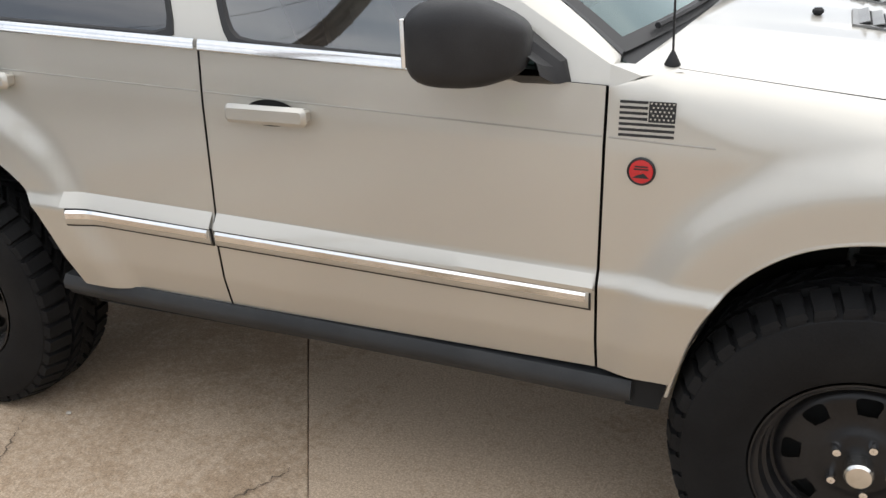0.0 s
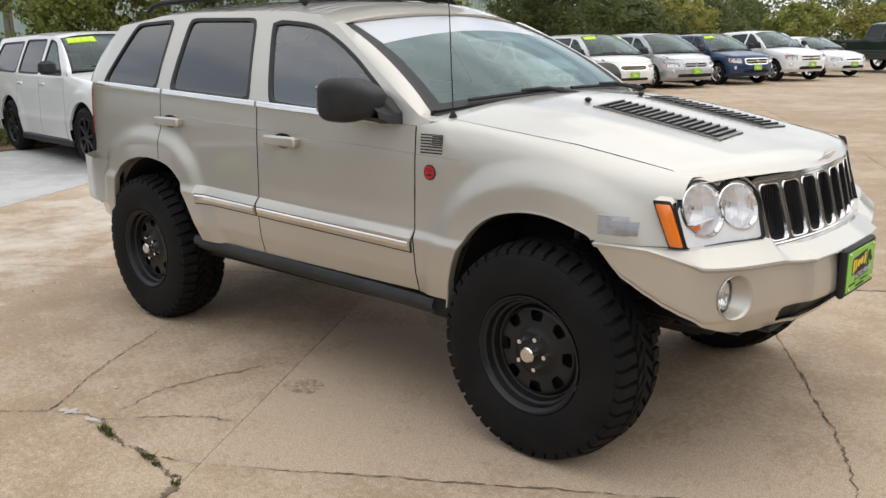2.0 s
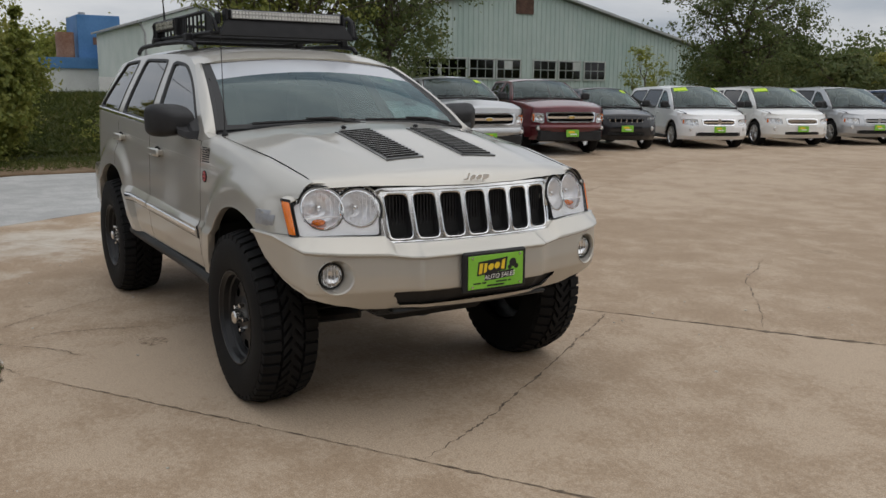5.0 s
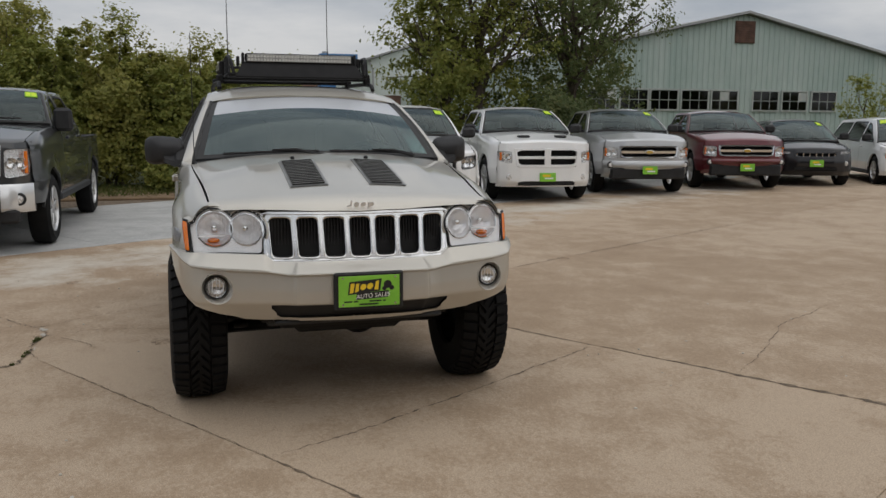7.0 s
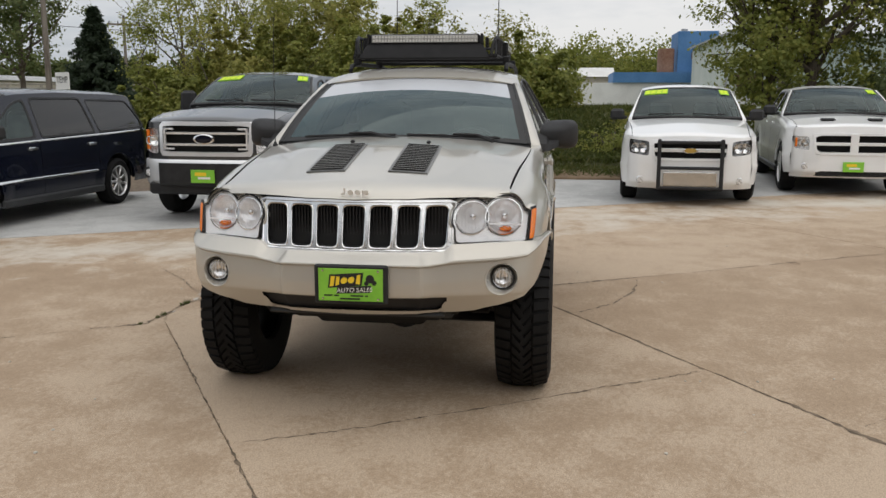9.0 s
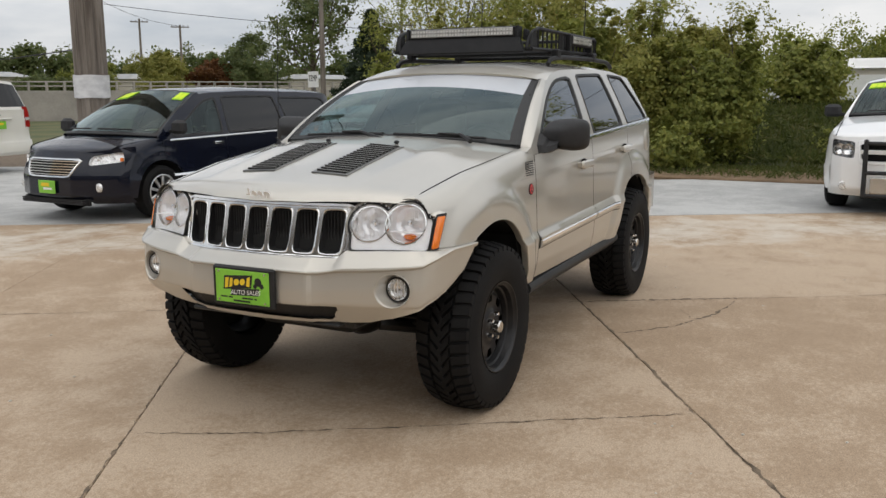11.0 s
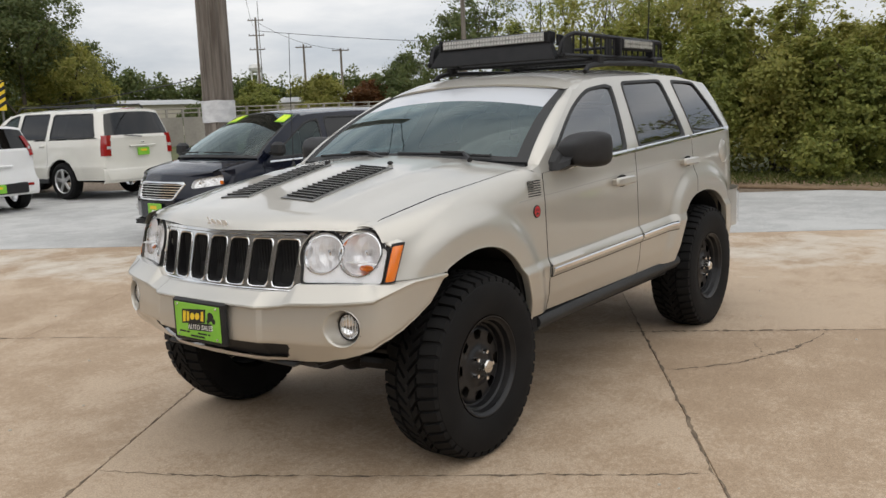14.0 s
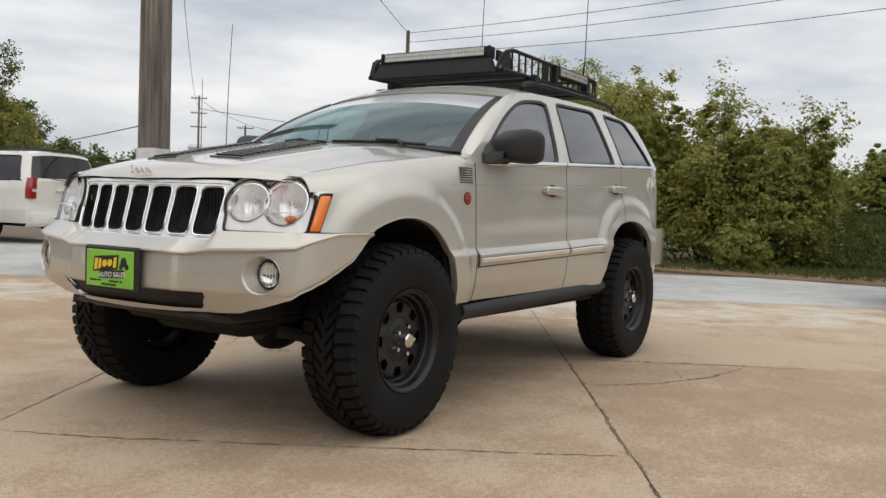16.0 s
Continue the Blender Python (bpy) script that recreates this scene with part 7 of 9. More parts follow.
vehicle(P, pose(-6.2, -14.8, 0, 0, 0, -82) @ pose(1.65, 0, 0), "pearl white long SUV with dark rear glass, seen from behind", "car", None, dict(lamps=(0.815, 0.16, 0.92, 1.34), plate_z=0.98, rack=True), spokes=5, sticker=False)
P = spec("compact", P_WHITE, x_rear=-2.06, shear=(-1.6, -2.05, 0.22), taper_r=(-1.8, 0.08), y_rail=0.66, roof=[(-2.3, 1.60), (-1.5, 1.66), (-0.6, 1.68), (0.0, 1.65), (0.2, 1.62)])
vehicle(P, pose(-3.08, -13.89, 0, 0, 0, -88) @ pose(1.40, 0, 0), "white compact SUV with tall tail lamps, seen from behind", "car", None, dict(lamps=(0.735, 0.10, 1.05, 1.42), plate_z=0.46, dark_low=True), spokes=5, sticker=False)


# ---- ground ----


def concrete(name, tones, speck=0.36, dusty=False):
    """Poured concrete: broad patches, blotches, sand grain, each slab a little apart."""
    m = principled(name, tones[1], 0.85, spec=0.35)
    n, l = m.node_tree.nodes, m.node_tree.links
    b = n["Principled BSDF"]
    g, info = n.new("ShaderNodeNewGeometry"), n.new("ShaderNodeObjectInfo")

    def noise(scale, detail, rough=0.6):
        t = n.new("ShaderNodeTexNoise")
        t.inputs["Scale"].default_value, t.inputs["Detail"].default_value, t.inputs["Roughness"].default_value = scale, detail, rough
        l.new(g.outputs["Position"], t.inputs["Vector"])
        return t.outputs["Fac"]

    def calc(op, a, c):
        t = n.new("ShaderNodeMath")
        t.operation = op
        for k, v in enumerate((a, c)):
            if isinstance(v, (int, float)):
                t.inputs[k].default_value = v
            else:
                l.new(v, t.inputs[k])
        return t.outputs[0]
    big, mid, fine, grit = noise(0.35, 5), noise(2.2, 9, 0.72), noise(34, 4, 0.7), noise(150, 3, 0.7)
    f = calc("ADD", calc("MULTIPLY", big, 0.60), calc("MULTIPLY", mid, 0.66))
    f = calc("ADD", f, calc("MULTIPLY", info.outputs["Random"], 0.10))
    f = calc("ADD", f, calc("MULTIPLY", fine, 0.48))
    r = n.new("ShaderNodeValToRGB")
    while len(r.color_ramp.elements) < 3:
        r.color_ramp.elements.new(0.5)
    for e, pos, c in zip(r.color_ramp.elements, (0.58, 0.88, 1.16), tones):
        e.position, e.color = min(1.0, pos), (*c, 1)
    l.new(f, r.inputs["Fac"])
    grain = n.new("ShaderNodeMapRange")
    grain.inputs["From Min"].default_value, grain.inputs["From Max"].default_value = 0.3, 0.7
    grain.inputs["To Min"].default_value, grain.inputs["To Max"].default_value = 1 - speck, 1 + speck
    l.new(grit, grain.inputs["Value"])
    vm = n.new("ShaderNodeVectorMath")
    vm.operation = "SCALE"
    l.new(r.outputs["Color"], vm.inputs[0])
    l.new(grain.outputs[0], vm.inputs["Scale"])
    colour = vm.outputs[0]
    if dusty:
        # pale cement dust washed over the slabs beside the newer pour
        dot = n.new("ShaderNodeVectorMath")
        dot.operation = "DOT_PRODUCT"
        l.new(g.outputs["Position"], dot.inputs[0])
        dot.inputs[1].default_value = (0.855, 0.519, 0)
        dist = calc("ADD", dot.outputs["Value"], 5.09)
        near = calc("SUBTRACT", 1.0, calc("MULTIPLY", calc("ABSOLUTE", calc("SUBTRACT", dist, 1.2), 0), 0.36))
        wash = n.new("ShaderNodeMapRange")
        wash.inputs["From Min"].default_value, wash.inputs["From Max"].default_value = 0.62, 1.25
        wash.inputs["To Max"].default_value = 0.9
        l.new(calc("ADD", near, calc("MULTIPLY", calc("SUBTRACT", noise(1.1, 7, 0.7), 0.5), 2.6)), wash.inputs["Value"])
        mixd = n.new("ShaderNodeMixRGB")
        mixd.inputs[2].default_value = (0.58, 0.54, 0.47, 1)
        l.new(wash.outputs[0], mixd.inputs[0])
        l.new(colour, mixd.inputs[1])
        colour = mixd.outputs[0]
    l.new(colour, b.inputs["Base Color"])
    bp = n.new("ShaderNodeBump")
    bp.inputs["Strength"].default_value, bp.inputs["Distance"].default_value = 0.35, 0.006
    l.new(calc("ADD", calc("MULTIPLY", fine, 0.6), calc("MULTIPLY", grit, 0.25)), bp.inputs["Height"])
    l.new(bp.outputs[0], b.inputs["Normal"])
    return m


CONCRETE = concrete("tan_concrete", ((0.272, 0.190, 0.122), (0.370, 0.272, 0.184), (0.462, 0.358, 0.258)), dusty=True)
NEW_CONCRETE = concrete("new_grey_concrete", ((0.30, 0.298, 0.29), (0.385, 0.385, 0.375), (0.48, 0.48, 0.465)), 0.07)
JOINT = textured("joint_dirt", (0.085, 0.062, 0.042), (0.215, 0.162, 0.112), 14.0, 0.95)
DUST = textured("pale_dust", (0.46, 0.42, 0.36), (0.55, 0.51, 0.45), 2.0, 0.9)
SOIL = textured("bare_soil", (0.16, 0.105, 0.06), (0.24, 0.165, 0.10), 1.5, 0.95, bump=0.6, fine=20)
FIELD = textured("rough_grass", (0.055, 0.075, 0.022), (0.12, 0.115, 0.045), 0.35, 0.95, bump=0.6, fine=8)

DA, DB, ORG = Vector((0.847, 0.532, 0)), Vector((-0.519, 0.855, 0)), Vector((0.466, -1.762, 0))


def pq(p, q, z=0.0):
    v = ORG + p * DA + q * DB
    return (v.x, v.y, z)


ground = tagged(part("ground", ([(-500, -500, -0.008), (500, -500, -0.008), (500, 500, -0.008), (-500, 500, -0.008)], [(0, 1, 2, 3)]), JOINT), "dark earth under the concrete lot", "ground", kind="structure")
lot = tagged(new("pavement"), "cracked tan concrete slabs of a car lot", "pavement", kind="structure")
rng = random.Random(4)
GAP = 0.0016
SLAB = 4.57


def slab(p0, p1, q0, q1, mat, top=0.0):
    t = top + rng.uniform(-0.002, 0.002)
    c = [(p0 + GAP, q0 + GAP), (p1 - GAP, q0 + GAP), (p1 - GAP, q1 - GAP), (p0 + GAP, q1 - GAP)]
    b = 0.003
    ins = [(p0 + GAP + b, q0 + GAP + b), (p1 - GAP - b, q0 + GAP + b), (p1 - GAP - b, q1 - GAP - b), (p0 + GAP + b, q1 - GAP - b)]
    v = [pq(p, q, -0.02) for p, q in c] + [pq(p, q, t - b) for p, q in c] + [pq(p, q, t) for p, q in ins]
    f = [(i, (i + 1) % 4, 4 + (i + 1) % 4, 4 + i) for i in range(4)] + [(4 + i, 4 + (i + 1) % 4, 8 + (i + 1) % 4, 8 + i) for i in range(4)] + [(8, 9, 10, 11)]
    part("slab", (v, f), mat, lot, smooth=False)


for i in range(-1, 9):
    for j in range(-5, 12):
        q0 = 2.75 + SLAB * j
        if i == 0 and j == -1:
            slab(0, SLAB, q0, 0.0, CONCRETE)
            slab(0, SLAB, 0.0, 2.75, CONCRETE)
        else:
            slab(SLAB * i, SLAB * (i + 1), q0, q0 + SLAB, CONCRETE)
for i in range(-5, -1):
    for j in range(4 if i == -2 else 1, 12):
        slab(SLAB * i, SLAB * (i + 1), 2.75 + SLAB * j, 2.75 + SLAB * (j + 1), CONCRETE)
for j in range(-5, 4):
    for i in (-3, -2) if j < -1 else (-2,):
        slab(SLAB * i, SLAB * (i + 1), 2.75 + SLAB * j, 2.75 + SLAB * (j + 1), NEW_CONCRETE, 0.004)


def strip(points, width, z, name, mat, label, jag=0.02, sub=14, parent=None, seed=1):
    """A ragged band along a line on the ground, its width uneven."""
    r = random.Random(seed)
    pts = []
    for a, b in zip(points, points[1:]):
        for k in range(sub):
            pts.append((lerp(a[0], b[0], k / sub), lerp(a[1], b[1], k / sub)))
    pts.append(points[-1])
    v, drift = [], 0.0
    for i, (x, y) in enumerate(pts):
        a, b = pts[max(0, i - 1)], pts[min(len(pts) - 1, i + 1)]
        d = Vector((b[0] - a[0], b[1] - a[1])).normalized()
        n = Vector((-d.y, d.x))
        drift = 0.7 * drift + r.uniform(-jag, jag)
        w = width * r.choice((0.12, 0.5, 0.8, 1.0, 1.5)) * r.uniform(0.6, 1.2) * min(1, 4 * i / len(pts) + 0.2, 4 * (1 - i / len(pts)) + 0.2)
        v += [(x + n.x * (drift + w / 2), y + n.y * (drift + w / 2), z), (x + n.x * (drift - w / 2), y + n.y * (drift - w / 2), z)]
    return part(name, (v, [(2 * i, 2 * i + 1, 2 * i + 3, 2 * i + 2) for i in range(len(pts) - 1)]), mat, parent, smooth=False)


CRACKS = [[(2.48, -0.48), (2.31, -0.11), (2.05, 0.33), (1.54, 1.09), (1.24, 1.54), (1.04, 1.84)], [(-1.19, -0.9), (-0.97, -1.28), (-0.74, -1.62), (-0.49, -1.92), (-0.58, -2.0)], [(-0.22, -1.81), (-0.32, -1.47), (-0.29, -1.26), (-0.2, -1.02), (-0.14, -0.86)], [(-0.49, -1.92), (-0.22, -1.81), (-0.1, -1.86), (0.01, -1.88), (0.23, -1.85), (0.47, -1.77)], [(-0.22, -1.81), (0.09, -1.52), (0.24, -1.45)], [(1.88, 2.43), (1.46, 2.92), (0.85, 3.5), (0.58, 4.0), (0.32, 4.39)], [(-1.53, 1.65), (-1.0, 1.58), (-0.55, 1.38), (-0.22, 1.09)], [(-1.85, 11.1), (-0.43, 8.83), (0.55, 6.98)], [(-1.04, 1.32), (-0.8, 1.48)], [(-0.45, -1.92), (-0.85, -2.2), (-1.4, -2.7)]]
for i, line in enumerate(CRACKS):
    strip(line, 0.022 if i == 6 else 0.013 if i == 0 else 0.0085, 0.003, "crack", JOINT, "", 0.009, 22, lot, i + 3)
# spalled joints, pale dust drifts on the seam with the new slab, damp stains
for i, (a, b) in enumerate((((0.2, 0.0), (2.2, 0.0)), ((-0.8, 2.75), (3.0, 2.75)), ((2.6, 2.75), (5.6, 2.75)), ((0.0, 2.62), (0.0, 4.15)), ((0.0, 4.0), (0.0, 11.0)), ((0.0, -4.4), (0.0, -0.6)), ((2.1, 0.0), (4.6, 0.0)))):
    strip([pq(*a)[:2], pq(*b)[:2]], (0.009, 0.017, 0.030, 0.034, 0.018, 0.012, 0.014)[i], 0.0032, "crack", JOINT, "", 0.0075, 90, lot, 40 + i)


# the broken corner where three slabs meet: dirt-filled gap and pale spalls
for i, (line, wid) in enumerate((([(-0.17, -1.84), (-0.05, -1.868), (0.06, -1.872)], 0.030), ([(0.16, -1.862), (0.26, -1.862), (0.37, -1.88)], 0.028), ([(0.37, -1.88), (0.45, -1.885), (0.53, -1.875)], 0.020), ([(0.52, -1.87), (0.575, -1.955), (0.64, -2.06)], 0.034), ([(0.64, -2.06), (0.685, -2.14), (0.715, -2.21)], 0.014))):
    strip(line, wid, 0.0036, "crack", JOINT, "", 0.006, 16, lot, 120 + i)
for i, (line, wid) in enumerate((([(-0.47, -1.885), (-0.36, -1.86)], 0.05), ([(-0.29, -1.85), (-0.19, -1.835)], 0.035), ([(0.10, -1.845), (0.2, -1.84)], 0.02))):
    strip(line, wid, 0.0028, "spall", DUST, "", 0.006, 16, lot, 140 + i)


def blot(x, y, r, mat, seed, z=0.0045, name="stain"):
    q = random.Random(seed)
    k = [q.uniform(0.6, 1.3) for _ in range(26)]
    k = [(k[i - 2] + 2 * k[i - 1] + 2 * k[i] + 2 * k[(i + 1) % 26] + k[(i + 2) % 26]) / 8 for i in range(26)]
    v = [(x + r * k[i] * math.cos(2 * math.pi * i / 26) * 1.3, y + r * k[i] * math.sin(2 * math.pi * i / 26), z) for i in range(26)]
    part(name, (v, [tuple(range(26))]), mat, lot, smooth=False)


STAIN = textured("rust_stain", (0.30, 0.200, 0.122), (0.39, 0.282, 0.186), 14.0, 0.85, fine=120)
sn, sl = STAIN.node_tree.nodes, STAIN.node_tree.links
place, patchy, cover = sn.new("ShaderNodeNewGeometry"), sn.new("ShaderNodeTexNoise"), sn.new("ShaderNodeMapRange")
patchy.inputs["Scale"].default_value, patchy.inputs["Detail"].default_value = 34.0, 6.0
cover.inputs["From Min"].default_value, cover.inputs["From Max"].default_value, cover.inputs["To Max"].default_value = 0.40, 0.75, 0.7
sl.new(place.outputs["Position"], patchy.inputs["Vector"])
sl.new(patchy.outputs["Fac"], cover.inputs["Value"])
sl.new(cover.outputs[0], sn["Principled BSDF"].inputs["Alpha"])
for i, (x, y, r) in enumerate(((0.18, -1.02, 0.085), (-1.1, -1.56, 0.03), (-2.3, -1.9, 0.06), (-2.5, 3.2, 0.07), (0.4, 5.2, 0.09), (3.3, 3.0, 0.035))):
    blot(x, y, r, STAIN, 90 + i)
part("pebbles", joined(*[moved(pebble(s, s * 0.8, s * 0.5, 1.0, 6, 4), Matrix.Translation((rng.uniform(-4, 4.5), rng.choice((-1, 1)) * rng.uniform(0.8, 4), s * 0.3))) for s in [rng.uniform(0.004, 0.012) for _ in range(90)]]), DUST)
bpy.data.objects["pebbles"]["kind"] = "stuff"
tagged(bpy.data.objects["pebbles"], "loose pale gravel grains on concrete", "gravel")

verge = tagged(part("verge", box(-13.2, -10.95, -22, 4.4, -0.02, 0.045, 0.02), SOIL), "bare brown soil verge beside the slab", "verge", kind="structure")
field = tagged(part("field", ([(-300, -260, 0.012), (-12.4, -260, 0.012), (-12.4, -22, 0.012), (-13.2, 4.4, 0.012), (-17.5, 7, 0.012), (-19.5, 60, 0.012), (-40, 260, 0.012), (-300, 260, 0.012)], [tuple(range(8))]), FIELD, smooth=False), "rough green and straw grass field", "field", kind="structure")


def bank_z(x, y):
    """The grassy bank that rises behind the parked cars."""
    x0 = -14.2 - 1.4 * ease((y - 3.5) / 2.0)
    return 0.012 + 1.0 * ease((x0 - x) / 6.5) * ease((y + 2.4) / 2.0) * ease((7.4 - y) / 2.2) * ease((x + 30) / 4.0)


bx, by = [-30 + 0.5 * i for i in range(34)], [-2.6 + 0.5 * i for i in range(21)]
v = [(x, y, bank_z(x, y) + 0.004) for y in by for x in bx]
f = [(j * 34 + i, j * 34 + i + 1, (j + 1) * 34 + i + 1, (j + 1) * 34 + i) for j in range(20) for i in range(33)]
bank = tagged(part("grass_bank", (v, f), FIELD), "rough grassy bank behind the parked cars", "bank", kind="structure")


# ---- plants ----
def leaf_material(name, tones):
    m = principled(name, tones[0][1], 0.55, spec=0.3)
    n, l = m.node_tree.nodes, m.node_tree.links
    g, r = n.new("ShaderNodeNewGeometry"), n.new("ShaderNodeValToRGB")
    r.color_ramp.interpolation = "LINEAR"
    while len(r.color_ramp.elements) < len(tones):
        r.color_ramp.elements.new(0.5)
    for e, (pos, c) in zip(r.color_ramp.elements, tones):
        e.position, e.color = pos, (*c, 1)
    tc, big = n.new("ShaderNodeTexCoord"), n.new("ShaderNodeTexNoise")
    big.inputs["Scale"].default_value = 0.8
    mx = n.new("ShaderNodeMath")
    mx.operation = "MULTIPLY_ADD"
    mx.inputs[1].default_value = 0.45
    l.new(tc.outputs["Object"], big.inputs["Vector"])
    l.new(g.outputs["Random Per Island"], mx.inputs[0])
    sub = n.new("ShaderNodeMath")
    sub.operation = "MULTIPLY"
    sub.inputs[1].default_value = 0.6
    l.new(big.outputs["Fac"], sub.inputs[0])
    l.new(sub.outputs[0], mx.inputs[2])
    l.new(mx.outputs[0], r.inputs["Fac"])
    b = n["Principled BSDF"]
    l.new(r.outputs["Color"], b.inputs["Base Color"])
    t, x = n.new("ShaderNodeBsdfTranslucent"), n.new("ShaderNodeMixShader")
    l.new(r.outputs["Color"], t.inputs["Color"])
    x.inputs[0].default_value = 0.5
    l.new(b.outputs[0], x.inputs[1])
    l.new(t.outputs[0], x.inputs[2])
    l.new(x.outputs[0], n["Material Output"].inputs["Surface"])
    return m


LEAF = leaf_material("shrub_leaves", [(0.15, (0.115, 0.145, 0.038)), (0.45, (0.235, 0.265, 0.064)), (0.7, (0.33, 0.335, 0.085)), (0.95, (0.42, 0.37, 0.11))])
LEAF_DARK = leaf_material("dark_leaves", [(0.15, (0.08, 0.11, 0.04)), (0.5, (0.13, 0.165, 0.06)), (0.75, (0.18, 0.195, 0.072)), (0.97, (0.23, 0.185, 0.075))])
LEAF_YELLOW = leaf_material("yellowing_leaves", [(0.15, (0.17, 0.19, 0.045)), (0.5, (0.30, 0.30, 0.075)), (0.75, (0.37, 0.34, 0.095)), (0.97, (0.40, 0.29, 0.085))])
LEAF_RUST = leaf_material("rust_leaves", [(0.15, (0.09, 0.045, 0.016)), (0.5, (0.16, 0.065, 0.022)), (0.9, (0.2, 0.10, 0.03))])
NEEDLE = leaf_material("conifer_needles", [(0.2, (0.022, 0.036, 0.022)), (0.6, (0.042, 0.064, 0.034)), (0.95, (0.066, 0.088, 0.046))])
BARK = textured("bark", (0.07, 0.055, 0.04), (0.13, 0.105, 0.08), 6.0, 0.9, bump=0.6, fine=30, stretch=(1, 1, 0.3))
GRASS = leaf_material("grass_blades", [(0.15, (0.04, 0.06, 0.012)), (0.6, (0.10, 0.12, 0.03)), (0.95, (0.22, 0.19, 0.08))])


def leaf_mesh(name, centres, size, seed, up=0.25, aspect=0.62, out=0.8):
    """Many single leaves, each a small folded pair of quads, at numpy points."""
    r = np.random.default_rng(seed)
    n = len(centres)
    if out > 0:
        mid = centres.mean(axis=0)
        o = centres - mid
        o /= np.linalg.norm(o, axis=1, keepdims=True) + 1e-6
        k = out * o + np.array([0, 0, 0.45]) + 0.5 * r.normal(size=(n, 3))
    else:
        k = r.normal(size=(n, 3))
    k /= np.linalg.norm(k, axis=1, keepdims=True)
    d = r.normal(size=(n, 3))
    d[:, 2] = d[:, 2] * 0.6 - up
    d -= k * (d * k).sum(axis=1, keepdims=True)
    d /= np.linalg.norm(d, axis=1, keepdims=True)
    s = np.cross(k, d)
    ln = (size * r.uniform(0.6, 1.3, n))[:, None]
    base, tip = centres - d * ln / 2, centres + d * ln / 2
    a = centres + s * ln * aspect / 2 + k * ln * 0.07
    b = centres - s * ln * aspect / 2 + k * ln * 0.07
    v = np.stack([base, a, tip, b], 1).reshape(-1, 3)
    f = np.arange(4 * n).reshape(-1, 4)
    me = bpy.data.meshes.new(name)
    me.vertices.add(4 * n)
    me.vertices.foreach_set("co", v.astype(np.float32).ravel())
    me.loops.add(4 * n)
    me.loops.foreach_set("vertex_index", f.astype(np.int32).ravel())
    me.polygons.add(n)
    me.polygons.foreach_set("loop_start", np.arange(0, 4 * n, 4, dtype=np.int32))
    me.update(calc_edges=True)
    return me


def clumps(r, boxes, per, puff=1.0):
    """Leaf centres gathered in clumps: boxes of (centre, radii, clump count)."""
    out = []
    for (cx, cy, cz), (rx, ry, rz), count in boxes:
        u = r.normal(size=(count, 3))
        u /= np.linalg.norm(u, axis=1, keepdims=True)
        rad = r.uniform(0.3, 1.0, (count, 1)) ** 0.45
        c = np.array([cx, cy, cz]) + u * rad * np.array([rx, ry, rz])
        spread = r.uniform(0.10, 0.26, (count, 1, 1)) * min(1.6, max(rx, ry, rz) / 1.2) * puff
        out.append((c[:, None, :] + r.normal(size=(count, per, 3)) * spread * np.array([1, 1, 0.8])).reshape(-1, 3))
    pts = np.concatenate(out)
    return pts[pts[:, 2] > 0.03]


def shrub(x, y, w, d, h, mat, seed, count=90, per=42, leaf=0.11, sprouts=0, name="shrub", label="dense leafy green shrub at the edge of the lot", group="shrubs along the verge"):
    r = np.random.default_rng(seed)
    root = thing(name, pose(x, y, bank_z(x, y) - 0.02 if -29 < x < -14 else 0), label, "shrub", group)
    lumps = [((0, 0, h * 0.42), (w * 0.5, d * 0.5, h * 0.42), count)]
    for _ in range(5):
        lumps.append(((r.uniform(-0.35, 0.35) * w, r.uniform(-0.35, 0.35) * d, h * r.uniform(0.6, 0.8)), (w * 0.2, d * 0.2, h * r.uniform(0.2, 0.34)), count // 7))
    for _ in range(sprouts):
        a, top = r.uniform(0, 6.28), h * r.uniform(0.72, 1.18)
        q = math.sqrt(r.uniform(0, 1))
        sx, sy = 0.45 * w * q * math.cos(a), 0.45 * d * q * math.sin(a)
        for z in np.arange(h * 0.35, top, 0.28):
            rad = 0.34 * (1 - 0.75 * (z / top) ** 2)
            lumps.append(((sx, sy, z), (rad, rad, 0.2), 4))
    pts = clumps(r, lumps, per)
    part("leaves", leaf_mesh("leaves", pts, leaf, seed), mat, root, smooth=False)
    stems = joined(*[tube([(r.uniform(-0.15, 0.15) * w, r.uniform(-0.15, 0.15) * d, 0), (r.uniform(-0.3, 0.3) * w, r.uniform(-0.3, 0.3) * d, h * 0.5), (r.uniform(-0.42, 0.42) * w, r.uniform(-0.4, 0.4) * d, h * 0.86)], [0.03, 0.02, 0.008], 5) for _ in range(7)])
    part("stem", stems, BARK, root)
    return root


